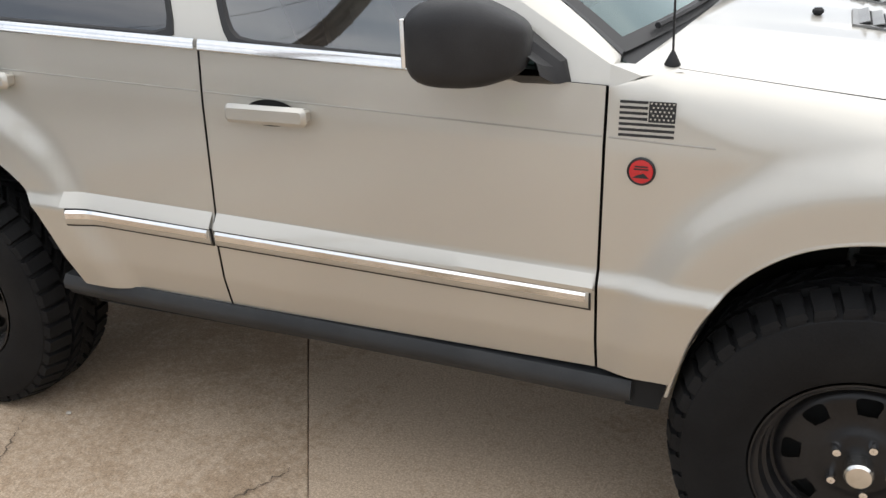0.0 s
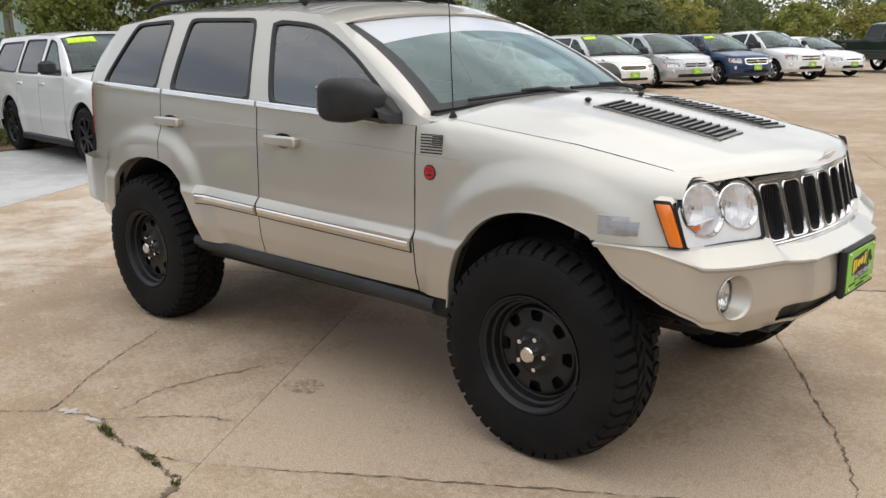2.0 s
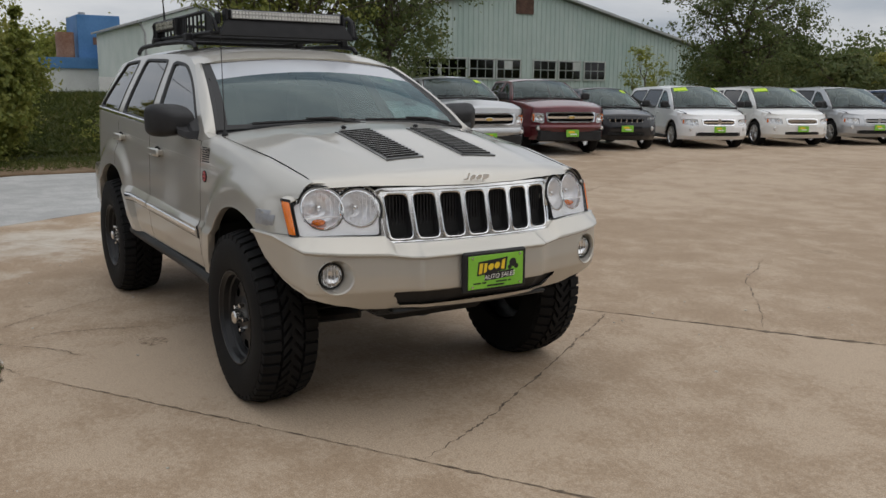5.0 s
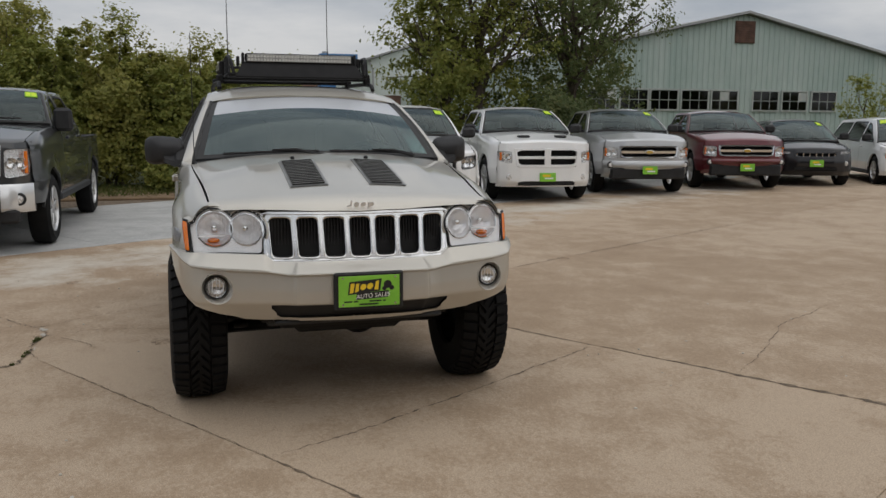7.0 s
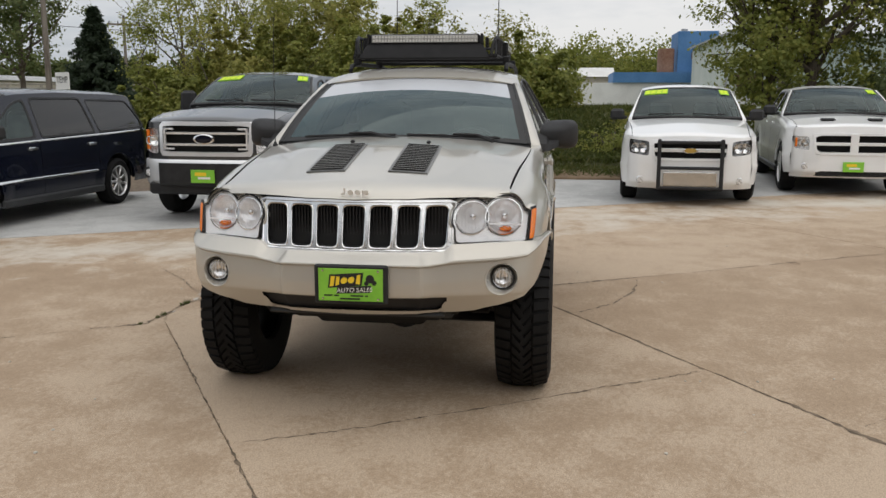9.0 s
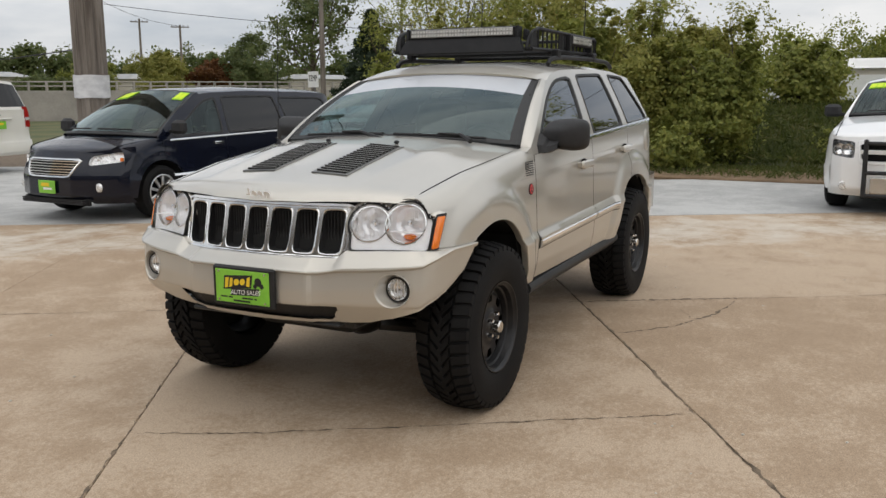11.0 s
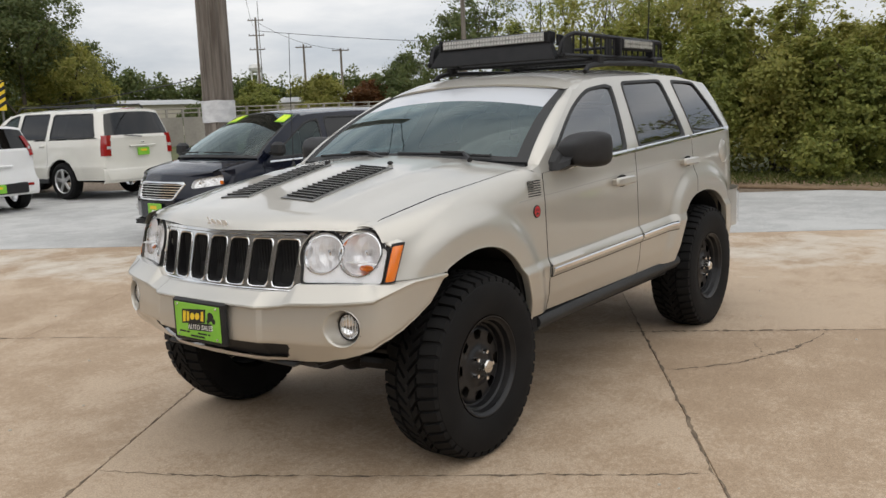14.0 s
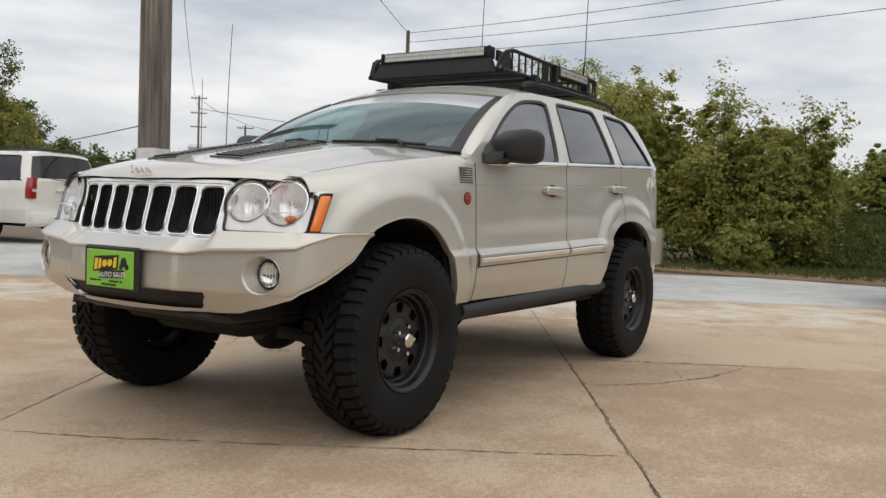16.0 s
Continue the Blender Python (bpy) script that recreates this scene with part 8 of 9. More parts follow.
def tree(x, y, h, crown, mat, seed, trunk=0.16, base=0.3, count=150, per=42, leaf=0.13, forks=7, label="broadleaf tree with an uneven crown", squash=0.42, group="trees behind the lot", skirt=0):
    r = np.random.default_rng(seed)
    root = thing("tree", pose(x, y, 0), label, "tree", group)
    limbs, lumps = [], []
    top = h * 0.82
    bend = [(0, 0, 0), (r.uniform(-0.1, 0.1), r.uniform(-0.1, 0.1), h * base), (r.uniform(-0.3, 0.3), r.uniform(-0.3, 0.3), h * 0.6), (r.uniform(-0.4, 0.4), r.uniform(-0.4, 0.4), top)]
    limbs.append(tube(bend, [trunk, trunk * 0.8, trunk * 0.5, trunk * 0.12], 8))
    for i in range(forks):
        a = 2 * math.pi * (i + r.uniform(0, 0.6)) / forks
        z0 = h * r.uniform(base, 0.6)
        reach = crown * r.uniform(0.55, 0.95)
        end = (reach * math.cos(a), reach * math.sin(a), min(h * 0.92, z0 + h * r.uniform(0.12, 0.4)))
        mid = (end[0] * 0.5, end[1] * 0.5, lerp(z0, end[2], 0.35))
        limbs.append(tube([(bend[1][0], bend[1][1], z0), mid, end], [trunk * 0.45, trunk * 0.28, trunk * 0.08], 6))
        lumps.append((end, (crown * 0.42, crown * 0.42, h * 0.17), count // (forks + 2)))
        for _ in range(3):
            tip = tuple(end[k] + r.uniform(-0.35, 0.35) * crown * (0.8 if k == 2 else 1) for k in range(3))
            limbs.append(tube([mid, tuple(lerp(mid[k], tip[k], 0.5) + r.uniform(-0.1, 0.1) for k in range(3)), tip], [trunk * 0.16, trunk * 0.1, 0.008], 5))
    lumps.append(((0, 0, h * 0.66), (crown * 0.7, crown * 0.7, h * 0.28), count // 3))
    lumps.append(((0, 0, h * 0.86), (crown * 0.4, crown * 0.4, h * 0.13), count // 5))
    for k in range(skirt):
        a = 2 * math.pi * k / max(1, skirt)
        lumps.append(((crown * 0.6 * math.cos(a), crown * 0.6 * math.sin(a), h * r.uniform(0.24, 0.4)), (crown * 0.45, crown * 0.45, h * 0.16), count // 12))
    pts = clumps(r, lumps, per)
    part("trunk", joined(*limbs), BARK, root)
    part("crown", leaf_mesh("crown", pts, leaf, seed), mat, root, smooth=False)
    return root


# the hedge of shrubs behind the light slab
seeds = random.Random(11)
for i in range(7):
    y = -1.0 - i * 1.4
    h = (3.0, 3.3, 3.5, 3.3, 3.4, 2.6, 1.6)[i]
    shrub(-13.9 + seeds.uniform(-0.4, 0.4), y, 2.2, 2.3, h * 0.86, LEAF_YELLOW if i % 3 == 1 else LEAF, 200 + i, 110, 92, 0.09, 16)
for i, (x, y, h, c, mt) in enumerate(((-15.8, -1.4, 3.3, 1.2, LEAF_YELLOW), (-16.4, -3.1, 3.9, 1.4, LEAF_YELLOW), (-15.8, -4.9, 4.4, 1.3, LEAF_YELLOW), (-16.8, -6.4, 4.8, 1.6, LEAF_YELLOW))):
    tree(x, y, h, c, mt, 300 + i, 0.06, 0.1, 96, 48, 0.10, label="slender leafy young tree behind the shrubs")
for i, (x, y, h, c) in enumerate(((-18.6, -7.4, 5.5, 1.6), (-19.6, -9.4, 6.0, 1.8), (-21.0, -11.2, 6.0, 1.7))):
    tree(x, y, h, c, LEAF_YELLOW if i % 2 else LEAF, 320 + i, 0.07, 0.22, 56, 40, 0.10, 9, label="thin feathery young tree with gaps in its crown")
for i, (x, y, h, c) in enumerate(((-14.6, -0.6, 3.6, 0.55), (-14.4, -2.3, 4.0, 0.6), (-14.8, -4.2, 4.3, 0.6), (-15.0, -6.0, 4.6, 0.65), (-15.2, -8.0, 4.4, 0.7), (-15.6, -9.8, 4.0, 0.6))):
    tree(x, y, h, c, LEAF_YELLOW if i % 2 == 0 else LEAF, 340 + i, 0.035, 0.2, 44, 40, 0.085, 6, label="thin leafy sapling rising over the shrubs")
for i in range(4):
    shrub(-12.4 - seeds.uniform(0, 0.3), -1.2 - i * 2.6, 1.3, 0.9, seeds.uniform(0.6, 1.1), LEAF_YELLOW if i % 2 else LEAF, 400 + i, 40, 46, 0.09, 4, label="low weedy bush on the verge")
for x, y, h in ((-21.5, 0.3, 1.9), (-24, -2.2, 3.2), (-21, -3.6, 3.0)):
    shrub(x, y, 2.4, 2.2, h, LEAF, int(430 - x * 3), 120, 50, 0.13, 6, label="bushy green shrub in the field")
# weeds behind the white SUV
for i in range(7):
    shrub(-15.5 - seeds.uniform(0, 2), 2.0 + i * 0.9, 1.8, 1.6, seeds.uniform(0.4, 0.75), (LEAF, LEAF_YELLOW, LEAF_DARK)[i % 3], 420 + i, 26, 34, 0.08, label="low straggling weeds in the field")
# large trees
tree(-17.2, 7.0, 6.6, 2.3, LEAF, 501, 0.2, 0.14, 150, 52, 0.125, 12, "large green tree with many limbs", skirt=6)
tree(-17.6, 10.1, 7.2, 2.3, LEAF_DARK, 502, 0.2, 0.14, 170, 54, 0.125, 12, "large dark green tree with many limbs", skirt=6)
tree(-17.0, 5.9, 5.2, 1.6, LEAF, 509, 0.14, 0.12, 110, 48, 0.12, 11, "leafy dark green tree beside the larger ones", skirt=6)
shrub(-16.2, 8.8, 4.6, 1.8, 2.2, LEAF_DARK, 503, 130, 60, 0.12)
tree(-19.5, 28.0, 7.2, 2.7, LEAF_DARK, 504, 0.2, 0.12, 230, 58, 0.14, 12, "large dark tree behind the minivans", skirt=8)
tree(-17.9, 20.8, 3.2, 0.8, LEAF, 505, 0.05, 0.2, 40, 36, 0.10, 5, "small sapling beside the metal hall")
for i in range(9):
    tree(-18 + seeds.uniform(-2, 2) + i * 0.9, 31 + i * 3.6, seeds.uniform(2.6, 3.6), seeds.uniform(1.6, 2.2), (LEAF_DARK, LEAF, LEAF_DARK, LEAF_YELLOW)[(i * 3) % 4], 520 + i, 0.12, 0.1, 110, 40, 0.18)
# left background
for i, (x, y, h, c, mt) in enumerate(((-12, -41, 8.4, 3.2, LEAF_DARK), (-14, -43.5, 9.6, 3.4, LEAF), (-16, -46, 9.2, 3.4, LEAF_YELLOW), (-18, -41, 9.0, 3.2, LEAF_DARK), (-20.4, -41.5, 6.4, 2.9, LEAF_YELLOW), (-22, -46, 7.6, 3.0, LEAF_DARK), (-34, -47, 2.8, 1.8, LEAF_DARK), (-40, -49, 4.4, 1.8, LEAF), (-47, -49, 5.0, 2.4, LEAF_YELLOW), (-51, -47, 4.4, 2.0, LEAF_RUST), (-52, -44, 6.4, 2.6, LEAF_DARK), (-30, -58, 4.0, 2.4, LEAF))):
    tree(x, y, h, c, mt, 540 + i, 0.16, 0.06, 260, 60, 0.18)
tree(-38, -28, 8.4, 3.0, LEAF_DARK, 570, 0.18, 0.25, 140, 40, 0.2, 9, "half-bare tree with dark limbs")


def conifer(x, y, h, w, seed):
    r = np.random.default_rng(seed)
    root = thing("conifer", pose(x, y, 0), "tall dark spruce with drooping tiers", "tree")
    part("trunk", tube([(0, 0, 0), (0, 0, h * 0.95)], [0.16, 0.03], 8), BARK, root)
    pts = []
    for k in range(26):
        z = h * (0.06 + 0.92 * k / 26)
        rad = w * (1 - z / h) ** 1.15 * r.uniform(0.82, 1.12) + 0.05
        for a in r.uniform(0, 2 * math.pi, 26):
            t = r.uniform(0.2, 1.0, 44)
            pts.append(np.stack([t * rad * math.cos(a), t * rad * math.sin(a), z - t * rad * 0.25], 1) + r.normal(size=(44, 3)) * 0.06)
    part("crown", leaf_mesh("needles", np.concatenate(pts), 0.24, seed, 0.5, 0.36), NEEDLE, root, smooth=False)


conifer(-33.0, -21.0, 5.9, 3.3, 31)


def treeline(name, points, low, high, mat, seed, leaf=0.55, count=30, per=40):
    r = np.random.default_rng(seed)
    boxes = []
    for (ax, ay), (bx, by) in zip(points, points[1:]):
        n = int(math.hypot(bx - ax, by - ay) / 3.2)
        for i in range(n):
            x, y, h = lerp(ax, bx, i / n), lerp(ay, by, i / n), r.uniform(low, high)
            boxes.append(((x + r.uniform(-2, 2), y + r.uniform(-2, 2), h * 0.45), (2.8, 2.8, h * 0.5), count))
    pts = clumps(r, boxes, per, 2.6)
    return tagged(part(name, leaf_mesh(name, pts, leaf, seed, out=0.0), mat, smooth=False), "distant wooded ridge of mixed trees", "far woods", kind="stuff")


treeline("far_woods", [(-150, -130), (-165, -60), (-160, 0), (-150, 60), (-120, 110), (-60, 150)], 7, 11, LEAF_DARK, 71, 0.8, 46)
treeline("far_woods", [(-110, -30), (-105, 5), (-100, 25)], 7.5, 10, LEAF, 72, 0.42, 60, 44)
treeline("far_woods", [(-60, 62), (-35, 80), (0, 95), (40, 110)], 6, 8, LEAF_DARK, 73, 0.4)
treeline("far_woods", [(-150, -130), (-130, -150), (-70, -160), (-10, -150), (60, -140)], 10, 13, LEAF_DARK, 74, 0.8, 46)


def tuft(x, y, r0, h, seed):
    r = np.random.default_rng(seed)
    v, f = [], []
    for i in range(70):
        a, q = r.uniform(0, 6.28), r0 * math.sqrt(r.uniform(0, 1))
        bx, by = x + q * math.cos(a) * 1.6, y + q * math.sin(a) * 0.8
        t = r.uniform(0, 6.28)
        hh, w = h * r.uniform(0.4, 1.1), 0.0025
        k = len(v)
        v += [(bx - w * math.sin(t), by + w * math.cos(t), 0), (bx + w * math.sin(t), by - w * math.cos(t), 0), (bx + hh * 0.8 * math.cos(t), by + hh * 0.8 * math.sin(t), hh)]
        f.append((k, k + 1, k + 2))
    return tagged(part("grass_tuft", (v, f), GRASS, smooth=False), "small grass tuft growing in a concrete crack", "grass", group="tufts in the cracks", kind="stuff")


for i, (x, y, r0, h) in enumerate(((-0.10, -1.86, 0.028, 0.032), (-0.04, -1.868, 0.016, 0.022), (0.27, -1.866, 0.022, 0.022), (0.35, -1.878, 0.016, 0.016), (0.54, -1.91, 0.016, 0.018))):
    tuft(x, y, r0, h, 600 + i)
r = np.random.default_rng(77)
n = 16000
gx, gy = -13.1 + 2.0 * r.uniform(0, 1, n) ** 2.2, r.uniform(-20, 4.2, n)
tagged(part("verge_grass", leaf_mesh("verge_grass", np.stack([gx, gy, 0.06 + 0.06 * r.uniform(0, 1, n)], 1), 0.18, 78, -0.9, 0.12, 0), GRASS, smooth=False), "ragged grass along the slab edge", "grass", kind="stuff")
n = 22000
gx, gy = r.uniform(-28, -13.8, n), r.uniform(-1, 8, n)
tagged(part("field_grass", leaf_mesh("field_grass", np.stack([gx, gy, 0.14 + 0.10 * r.uniform(0, 1, n) + np.array([bank_z(a, c) for a, c in zip(gx, gy)])], 1), 0.34, 79, -0.9, 0.14, 0), GRASS, smooth=False), "tall rough grass in the field", "grass", kind="stuff")


# ---- buildings ----
HALL = textured("faded_green_sheet", (0.34, 0.43, 0.39), (0.47, 0.54, 0.50), 0.9, 0.6, 0.75, bump=0.15, fine=9, stretch=(1, 1, 0.22), detail=8, low=0.3, high=0.72)
ROOF_SHEET = textured("roof_sheet", (0.30, 0.31, 0.31), (0.40, 0.40, 0.39), 0.8, 0.6)
FRAME = textured("window_frame", (0.42, 0.45, 0.42), (0.52, 0.53, 0.50), 3.0, 0.6)
PANE = glass("dirty_pane", (0.05, 0.055, 0.055), 0.08, 1.6)
BROWN = textured("rusty_louvre", (0.10, 0.055, 0.04), (0.18, 0.10, 0.07), 3.0, 0.8)
hall = thing("metal_hall", None, "pale green corrugated metal hall with a gabled front", "building")
HX, Y0, YC, Y1, ZE, ZA = -31.1, 12.4, 25.25, 38.1, 3.85, 6.6
ribs, ys, up = [], [], False
y = Y0
while y < Y1:
    ys += [(y, 0.0), (min(y + 0.13, Y1), 0.0), (min(y + 0.16, Y1), 0.035), (min(y + 0.27, Y1), 0.035)]
    y += 0.30
ys.append((Y1, 0.0))


def gable(y):
    return lerp(ZE, ZA, 1 - abs(y - YC) / (Y1 - YC))


v = [p for yy, dx in ys for p in ((HX + dx, yy, -0.02), (HX + dx, yy, gable(yy)))]
part("front_wall", (v, [(2 * i, 2 * i + 2, 2 * i + 3, 2 * i + 1) for i in range(len(ys) - 1)]), HALL, hall, smooth=False)
for yy in (Y0, Y1):
    part("side_wall", box(-68, HX, yy - 0.05, yy + 0.05, -0.02, ZE), HALL, hall, smooth=False)
for a, b in ((Y0 - 0.35, YC), (YC, Y1 + 0.35)):
    za, zb = gable(a) if a < YC else ZA, ZA if a < YC else gable(b)
    part("roof", ([(HX + 0.35, a, za + 0.04), (HX + 0.35, b, zb + 0.04), (-68, b, zb + 0.04), (-68, a, za + 0.04), (HX + 0.35, a, za + 0.16), (HX + 0.35, b, zb + 0.16), (-68, b, zb + 0.16), (-68, a, za + 0.16)], [(0, 1, 2, 3), (7, 6, 5, 4), (0, 4, 5, 1), (1, 5, 6, 2), (2, 6, 7, 3), (3, 7, 4, 0)]), ROOF_SHEET, hall, smooth=False)
for y0 in (15.2, 16.9, 18.6, 20.2, 21.85, 23.5, 25.82, 27.5, 29.24):
    x = HX + 0.02
    hoop = lambda x, e: [(x, y0 + e, 1.98 + e), (x, y0 + 1.55 - e, 1.98 + e), (x, y0 + 1.55 - e, 3.02 - e), (x, y0 + e, 3.02 - e)]
    w = part("window", rings([hoop(x, 0), hoop(x + 0.09, 0), hoop(x + 0.09, 0.065), hoop(x, 0.065)]), FRAME, hall, smooth=False)
    for a, b, c, d in ((y0 + 0.06, y0 + 1.49, 2.49, 2.51), (y0 + 0.5, y0 + 0.52, 2.05, 2.95), (y0 + 1.0, y0 + 1.02, 2.05, 2.95)):
        part("glazing_bar", box(x + 0.01 + 0.01 * (c < 2.1), x + 0.08 - 0.01 * (c < 2.1), a, b, c, d), FRAME, w, smooth=False)
    for i in range(3):
        for j in range(2):
            part("pane", box(x + 0.046, x + 0.052, y0 + 0.07 + i * 0.485, y0 + 0.51 + i * 0.485, 2.06 + j * 0.455, 2.47 + j * 0.455), PANE if (i * 7 + j * 3 + int(y0)) % 11 else FRAME, w, smooth=False)
lv = part("gable_louvre", box(HX + 0.03, HX + 0.07, YC - 0.55, YC + 0.55, 5.25, 6.3), BROWN, hall, smooth=False)
for i in range(9):
    part("slat", box(HX + 0.07, HX + 0.12, YC - 0.5, YC + 0.5, 5.3 + i * 0.11, 5.35 + i * 0.11), BROWN, lv, smooth=False)

BLUE = textured("blue_sheet", (0.05, 0.16, 0.34), (0.08, 0.21, 0.42), 0.6, 0.6)
WHITE_WALL = textured("white_wall", (0.62, 0.62, 0.60), (0.72, 0.72, 0.70), 0.7, 0.7)
RUST = textured("rusty_tank", (0.19, 0.09, 0.055), (0.33, 0.20, 0.14), 0.9, 0.8)
works = thing("works_building", None, "blue tower over a low white works building", "building")
part("tower", box(-66, -61.5, 9.0, 11.9, 0, 6.45, 0.02), BLUE, works, smooth=False)
part("tower_window", box(-61.52, -61.45, 10.0, 10.7, 4.4, 4.9), BROWN, works, smooth=False)
part("low_wing", box(-68, -60.5, -6.0, 14.0, 0, 2.7), WHITE_WALL, works, smooth=False)
part("fascia", box(-68.2, -60.3, 4.3, 14.2, 2.7, 3.45), BLUE, works, smooth=False)
part("roof_vent", tube([(-63, 9.6, 6.3), (-63, 9.6, 6.7)], 0.25, 10), ROOF_SHEET, works)
part("tank", lathe([(0.0, 5.2), (0.6, 5.2), (0.62, 5.1), (0.62, 0.0)], 20, "z"), RUST, works, place=pose(-61.9, 8.2, 0))
gabled = thing("gabled_shed", None, "pale green gabled shed with a downspout", "building")
PALE = textured("pale_green_wall", (0.56, 0.62, 0.57), (0.66, 0.70, 0.66), 0.6, 0.75)
prof = [(9.6, 0), (9.6, 4.98), (12.7, 5.95), (15.8, 4.98), (15.8, 0)]
n5 = len(prof)
part("wall", ([(x, y, z) for x in (-45, -58) for y, z in prof], [(4, 3, 2, 1, 0), (5, 6, 7, 8, 9), (0, 1, 6, 5), (3, 4, 9, 8)]), PALE, gabled, smooth=False)
for a, c in (((9.3, 4.92), (12.7, 6.0)), ((12.7, 6.0), (16.1, 4.92))):
    v = [(x, y, z + dz) for dz in (0.0, 0.12) for x in (-44.7, -58.3) for y, z in (a, c)]
    part("roof", (v, [(0, 1, 3, 2), (4, 6, 7, 5), (0, 4, 5, 1), (1, 5, 7, 3), (3, 7, 6, 2), (2, 6, 4, 0)]), ROOF_SHEET, gabled, smooth=False)
part("downspout", tube([(-44.9, 9.45, 4.9), (-44.9, 9.7, 4.4), (-44.9, 9.75, 0)], 0.06, 8), ROOF_SHEET, gabled)
part("vent_grille", box(-45.02, -44.95, 10.3, 11.4, 2.2, 2.9), BROWN, gabled, smooth=False)
tagged(part("garden_wall", box(-30.2, -30, 4.4, 9.6, 0, 1.86), WHITE_WALL, smooth=False), "low white boundary wall behind the bank", "wall", kind="structure")
shed = thing("shed", None, "low beige shed with a pale roof", "building")
part("wall", box(-80, -72, -0.4, 4.6, 0, 3.4), textured("beige_wall", (0.42, 0.38, 0.31), (0.5, 0.46, 0.38), 0.5, 0.8), shed, smooth=False)
part("roof", box(-80.4, -71.6, -0.8, 5.0, 3.4, 4.25, 0.02, (0.4, 1)), WHITE_WALL, shed, smooth=False)
for x0, y0, x1, y1, h in ((-62, -84, -50, -92, 3.6), (-84, -70, -70, -84, 3.4), (-96, -60, -84, -66, 3.4)):
    b = thing("warehouse", None, "long low beige warehouse far off", "building")
    part("wall", box(x0, x1, min(y0, y1), max(y0, y1), 0, h), bpy.data.materials["beige_wall"], b, smooth=False)
    part("roof", box(x0 - 0.5, x1 + 0.5, min(y0, y1) - 0.5, max(y0, y1) + 0.5, h, h + 0.6, 0.02, (0.9, 0.3)), ROOF_SHEET, b, smooth=False)

# ---- road wall, poles, wires ----
OLD_CONC = textured("old_concrete", (0.30, 0.28, 0.25), (0.40, 0.37, 0.33), 0.7, 0.9, bump=0.3)
wall = tagged(new("bridge_wall"), "old concrete bridge wall with a pale railing", "wall", kind="structure")
A, B = Vector((-8, -62, 0)), Vector((-52, -27, 0))
run = (B - A).normalized()
nrm = Vector((-run.y, run.x, 0))
for k in range(14):
    a, b = A.lerp(B, k / 14), A.lerp(B, (k + 0.985) / 14)
    q = [a + nrm * 0.15, b + nrm * 0.15, b - nrm * 0.15, a - nrm * 0.15]
    part("wall_panel", ([(p.x, p.y, -0.02) for p in q] + [(p.x, p.y, 1.85) for p in q], [(0, 1, 5, 4), (1, 2, 6, 5), (2, 3, 7, 6), (3, 0, 4, 7), (4, 5, 6, 7)]), OLD_CONC, wall, smooth=False)
for z in (2.12, 2.38):
    part("rail", tube([(A.x, A.y, z), (B.x, B.y, z)], 0.045, 6), OLD_CONC, wall)
for k in range(57):
    p = A.lerp(B, k / 56)
    part("rail_post", box(p.x - 0.06, p.x + 0.06, p.y - 0.06, p.y + 0.06, 1.85, 2.38), OLD_CONC, wall, smooth=False)

WOOD = textured("weathered_pole", (0.09, 0.072, 0.058), (0.27, 0.235, 0.20), 9.0, 0.9, bump=0.8, fine=40, stretch=(1, 1, 0.06), low=0.3, high=0.7)
WRAP = textured("plastic_wrap", (0.55, 0.55, 0.56), (0.72, 0.72, 0.72), 5.0, 0.3, 0.45, bump=0.8, stretch=(1, 1, 2))
post = thing("timber_post", pose(-5.97, -10.2, 0, 0, 0, 20), "massive weathered timber post wrapped in pale plastic", "post")
for i in range(9):
    a = 2 * math.pi * i / 9
    part("timber", tube([(0.19 * math.cos(a), 0.19 * math.sin(a), 0), (0.185 * math.cos(a + 0.02), 0.185 * math.sin(a + 0.02), 4), (0.17 * math.cos(a), 0.17 * math.sin(a), 10.5)], [0.105, 0.10, 0.085], 9), WOOD, post)
part("core", tube([(0, 0, 0), (0, 0, 10.4)], [0.20, 0.17], 12), WOOD, post)
part("wrap", rings([[(0.302 * math.cos(2 * math.pi * i / 40) * (1 + 0.02 * math.sin(5 * i)), 0.302 * math.sin(2 * math.pi * i / 40) * (1 + 0.02 * math.sin(3 * i)), z + 0.005 * math.sin(i * 0.6)) for i in range(40)] for z in (1.52, 1.62, 1.75, 1.84, 1.92)]), WRAP, post)


def utility_pole(x, y, h, arms, yaw=0.0, r0=0.16):
    p = thing("utility_pole", pose(x, y, 0, 0, 0, yaw), "tall wooden utility pole with cross arms", "utility pole", "utility poles")
    part("mast", tube([(0, 0, 0), (0, 0, h)], [r0, r0 * 0.6], 10), WOOD, p)
    for z in arms:
        part("cross_arm", box(-0.05, 0.05, -0.85, 0.85, h - z - 0.05, h - z + 0.05), WOOD, p, smooth=False)
        for y0 in (-0.75, -0.3, 0.3, 0.75):
            part("insulator", lathe([(0.03, 0), (0.045, 0.05), (0.03, 0.09), (0.035, 0.12), (0.001, 0.14)], 8, "z"), SATIN_GREY, p, place=pose(0, y0, h - z + 0.05))


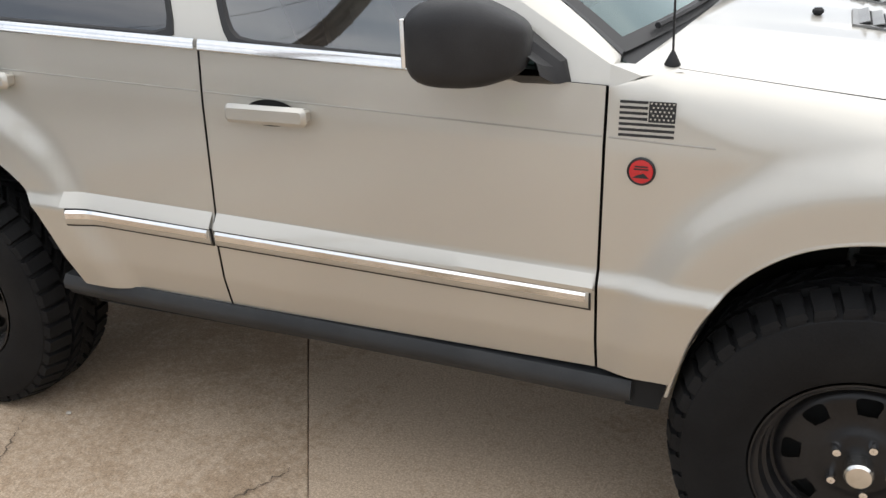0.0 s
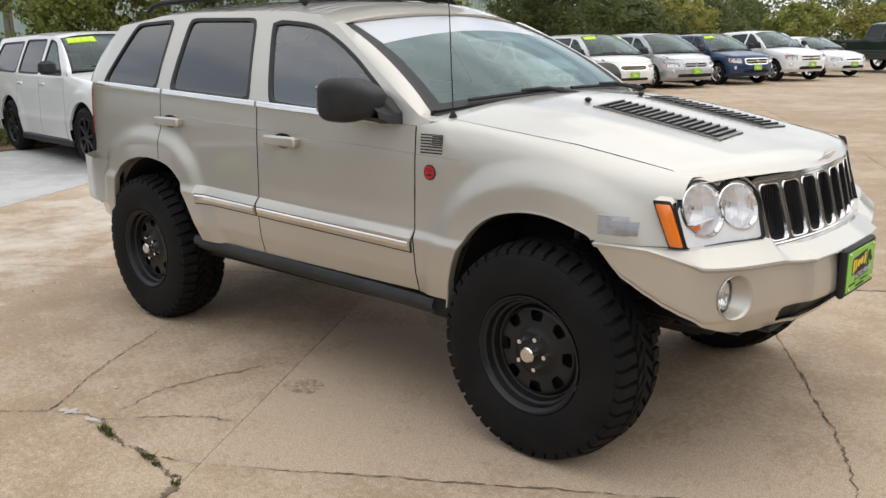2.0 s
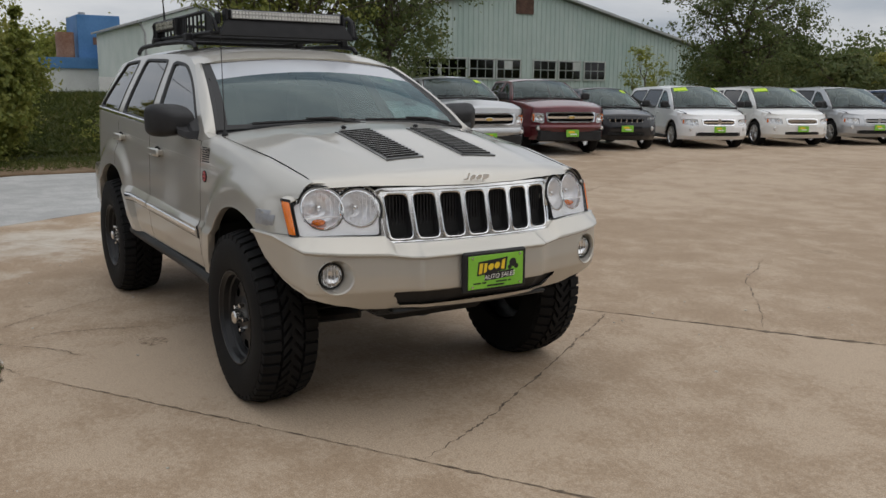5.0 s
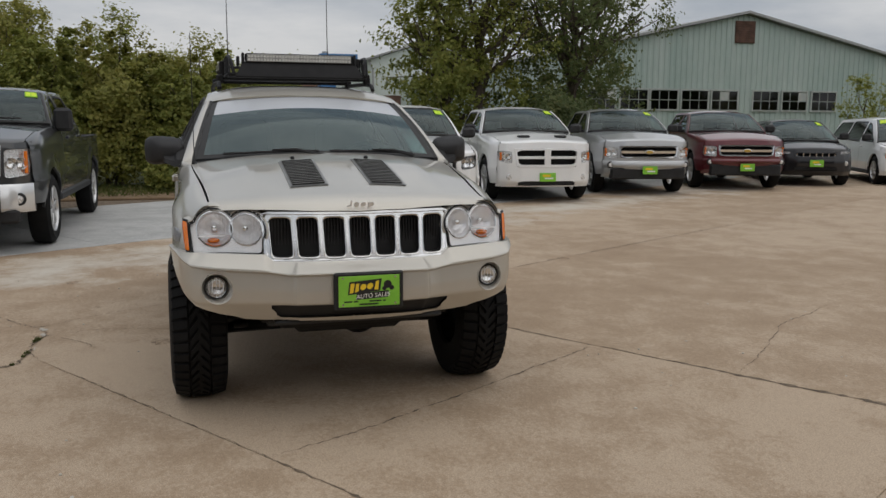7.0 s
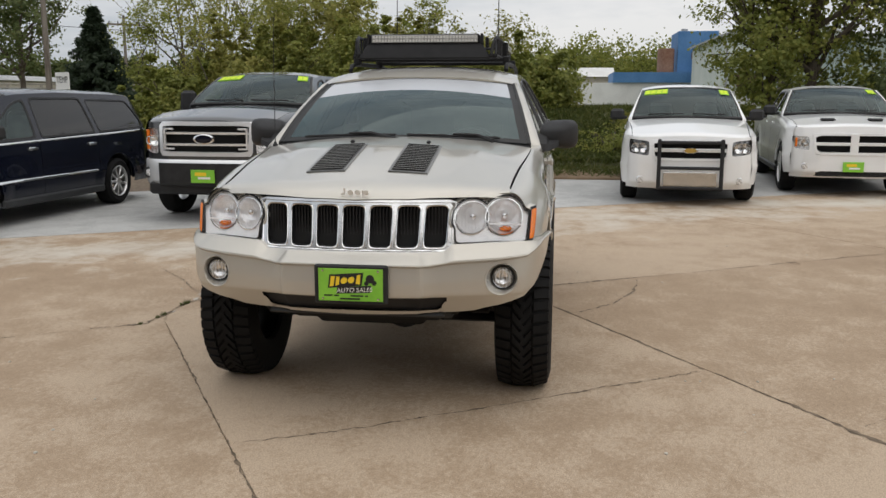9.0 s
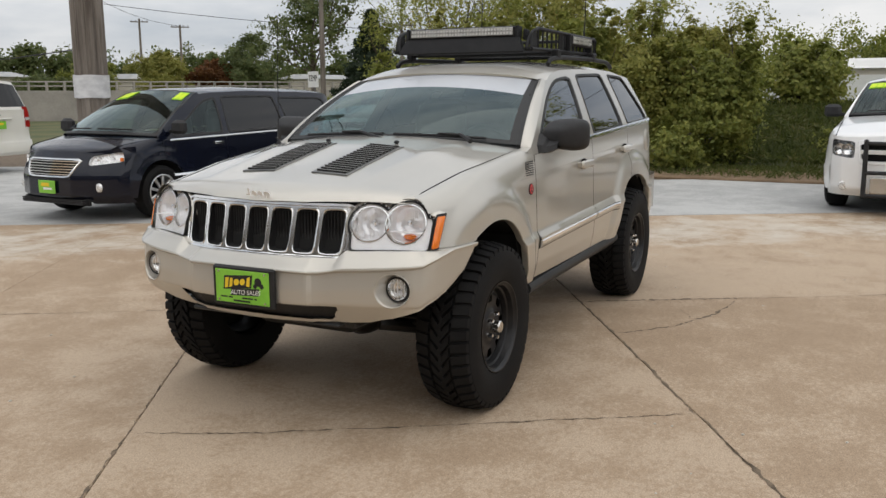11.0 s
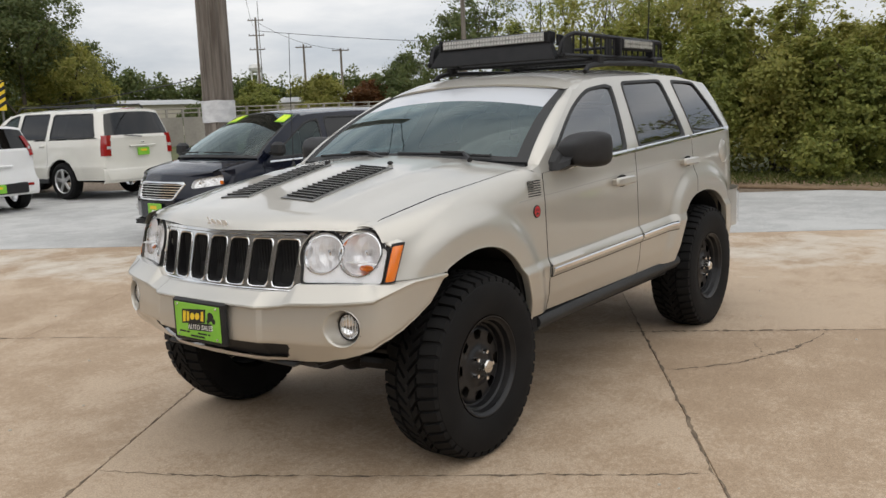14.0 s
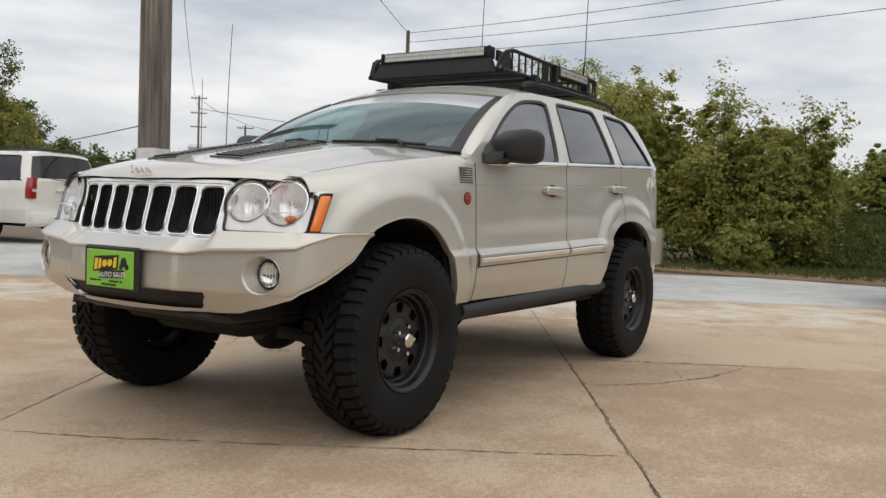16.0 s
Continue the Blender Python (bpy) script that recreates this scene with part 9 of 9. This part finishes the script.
utility_pole(-60, -71.7, 12.4, (0.3, 1.9, 3.4), 40)
utility_pole(-60, -64.5, 9.0, (0.3,), 40)
utility_pole(-60, -59.2, 8.2, (0.2,), 40)
utility_pole(-26.0, -19.1, 8.6, (), 40, 0.13)
utility_pole(-40.0, -23.2, 6.0, (0.5,), 30, 0.11)
utility_pole(-27.0, 8.6, 10.5, (0.4,), 20)
part_pole = tagged(part("flag_mast", tube([(-52, -62, 0), (-52, -62, 12.5)], [0.06, 0.03], 6), SATIN_GREY), "thin grey mast far off", "mast")
tower = thing("water_tower", pose(-118, -140, 0), "pale water tower on legs far off", "water tower")
part("tank", lathe([(0.0, 13.0), (1.2, 12.7), (1.5, 12.0), (1.2, 11.3), (0.0, 11.0)], 20, "z"), WHITE_WALL, tower)
for k in range(5):
    a = 2 * math.pi * k / 5
    part("leg", tube([(1.3 * math.cos(a), 1.3 * math.sin(a), 0), (1.1 * math.cos(a), 1.1 * math.sin(a), 11.6)], 0.12, 6), WHITE_WALL, tower)


def wire(a, b, sag, r0=0.012):
    pts = [(lerp(a[0], b[0], t / 24), lerp(a[1], b[1], t / 24), lerp(a[2], b[2], t / 24) - sag * 4 * (t / 24) * (1 - t / 24)) for t in range(25)]
    tagged(part("overhead_wire", tube(pts, r0, 5), BLACK_PLASTIC), "thin black overhead wire on poles", "wire", "overhead wires")


wire((-26.0, -19.1, 8.5), (-27.0, 8.6, 10.0), 0.35)
wire((-26.0, -19.1, 8.1), (-27.0, 8.6, 9.5), 0.4)
wire((-26.0, -19.1, 7.6), (-27.0, 8.6, 8.6), 0.4)
wire((-5.97, -10.2, 10.2), (-26.0, -19.1, 8.5), 0.3)
wire((-5.97, -10.2, 9.6), (-60, -71.7, 11.5), 2.2)
wire((-5.97, -10.2, 10.0), (16.0, 8.2, 8.8), 0.9, 0.018)
wire((-5.97, -10.2, 9.4), (16.0, 6.8, 8.6), 1.1, 0.016)
wire((-60, -71.7, 12.0), (-60, -59.2, 8.1), 0.6, 0.02)
wire((-60, -71.7, 11.0), (-110, -30.0, 10.0), 1.5, 0.03)
wire((-24, -60, 3.6), (-5.97, -10.2, 2.4), 0.5, 0.011)
utility_pole(16.0, 7.5, 9.2, (0.5,), 60)
sign = thing("temporary_sign", pose(-15.3, -12.0, 0, 0, 0, -31), "small white board with one dark word on a post", "sign")
part("sign_post", tube([(-0.03, 0, 0), (-0.03, 0, 2.0)], 0.03, 8), SATIN_GREY, sign)
part("board", box(0, 0.02, -0.34, 0.34, 1.76, 2.20), WHITE, sign, smooth=False)
txt = bpy.data.curves.new("word", "FONT")
txt.body, txt.size, txt.align_x, txt.extrude = "TEMP", 0.24, "CENTER", 0.002
word = new("lettering", txt)
word.parent, word.matrix_basis = sign, Matrix(((0, 0, 1, 0.023), (1, 0, 0, 0), (0, 1, 0, 1.93), (0, 0, 0, 1)))
txt.materials.append(BLACK_PRINT)
chev = thing("hazard_marker", pose(-13.0, -33.0, 0, 0, 0, 64), "black and yellow striped hazard marker", "sign")
part("sign_post", tube([(-0.05, 0, 0), (-0.05, 0, 3.6)], 0.04, 8), SATIN_GREY, chev)
part("board", box(0, 0.02, -0.15, 0.15, 2.3, 3.5), YELLOW, chev, smooth=False)
for k in range(4):
    z = 2.36 + k * 0.3
    part("stripe", ([(0.024, -0.15, z), (0.024, 0.15, z + 0.2), (0.024, 0.15, z + 0.35 if z + 0.35 < 3.5 else 3.5), (0.024, -0.15, z + 0.15)], [(0, 1, 2, 3)]), BLACK_PRINT, chev, smooth=False)
# unseen wall added to block low sky light; shows only in reflections
SKY_BLOCK = textured("office_stucco", (0.14, 0.128, 0.11), (0.19, 0.172, 0.15), 0.7, 0.8, bump=0.2)
sky_block = tagged(part("office_wall", box(17, 17.3, -24, 26, 0, 6.4), SKY_BLOCK, smooth=False), "plain tan office wall across the lot", "wall", kind="structure")
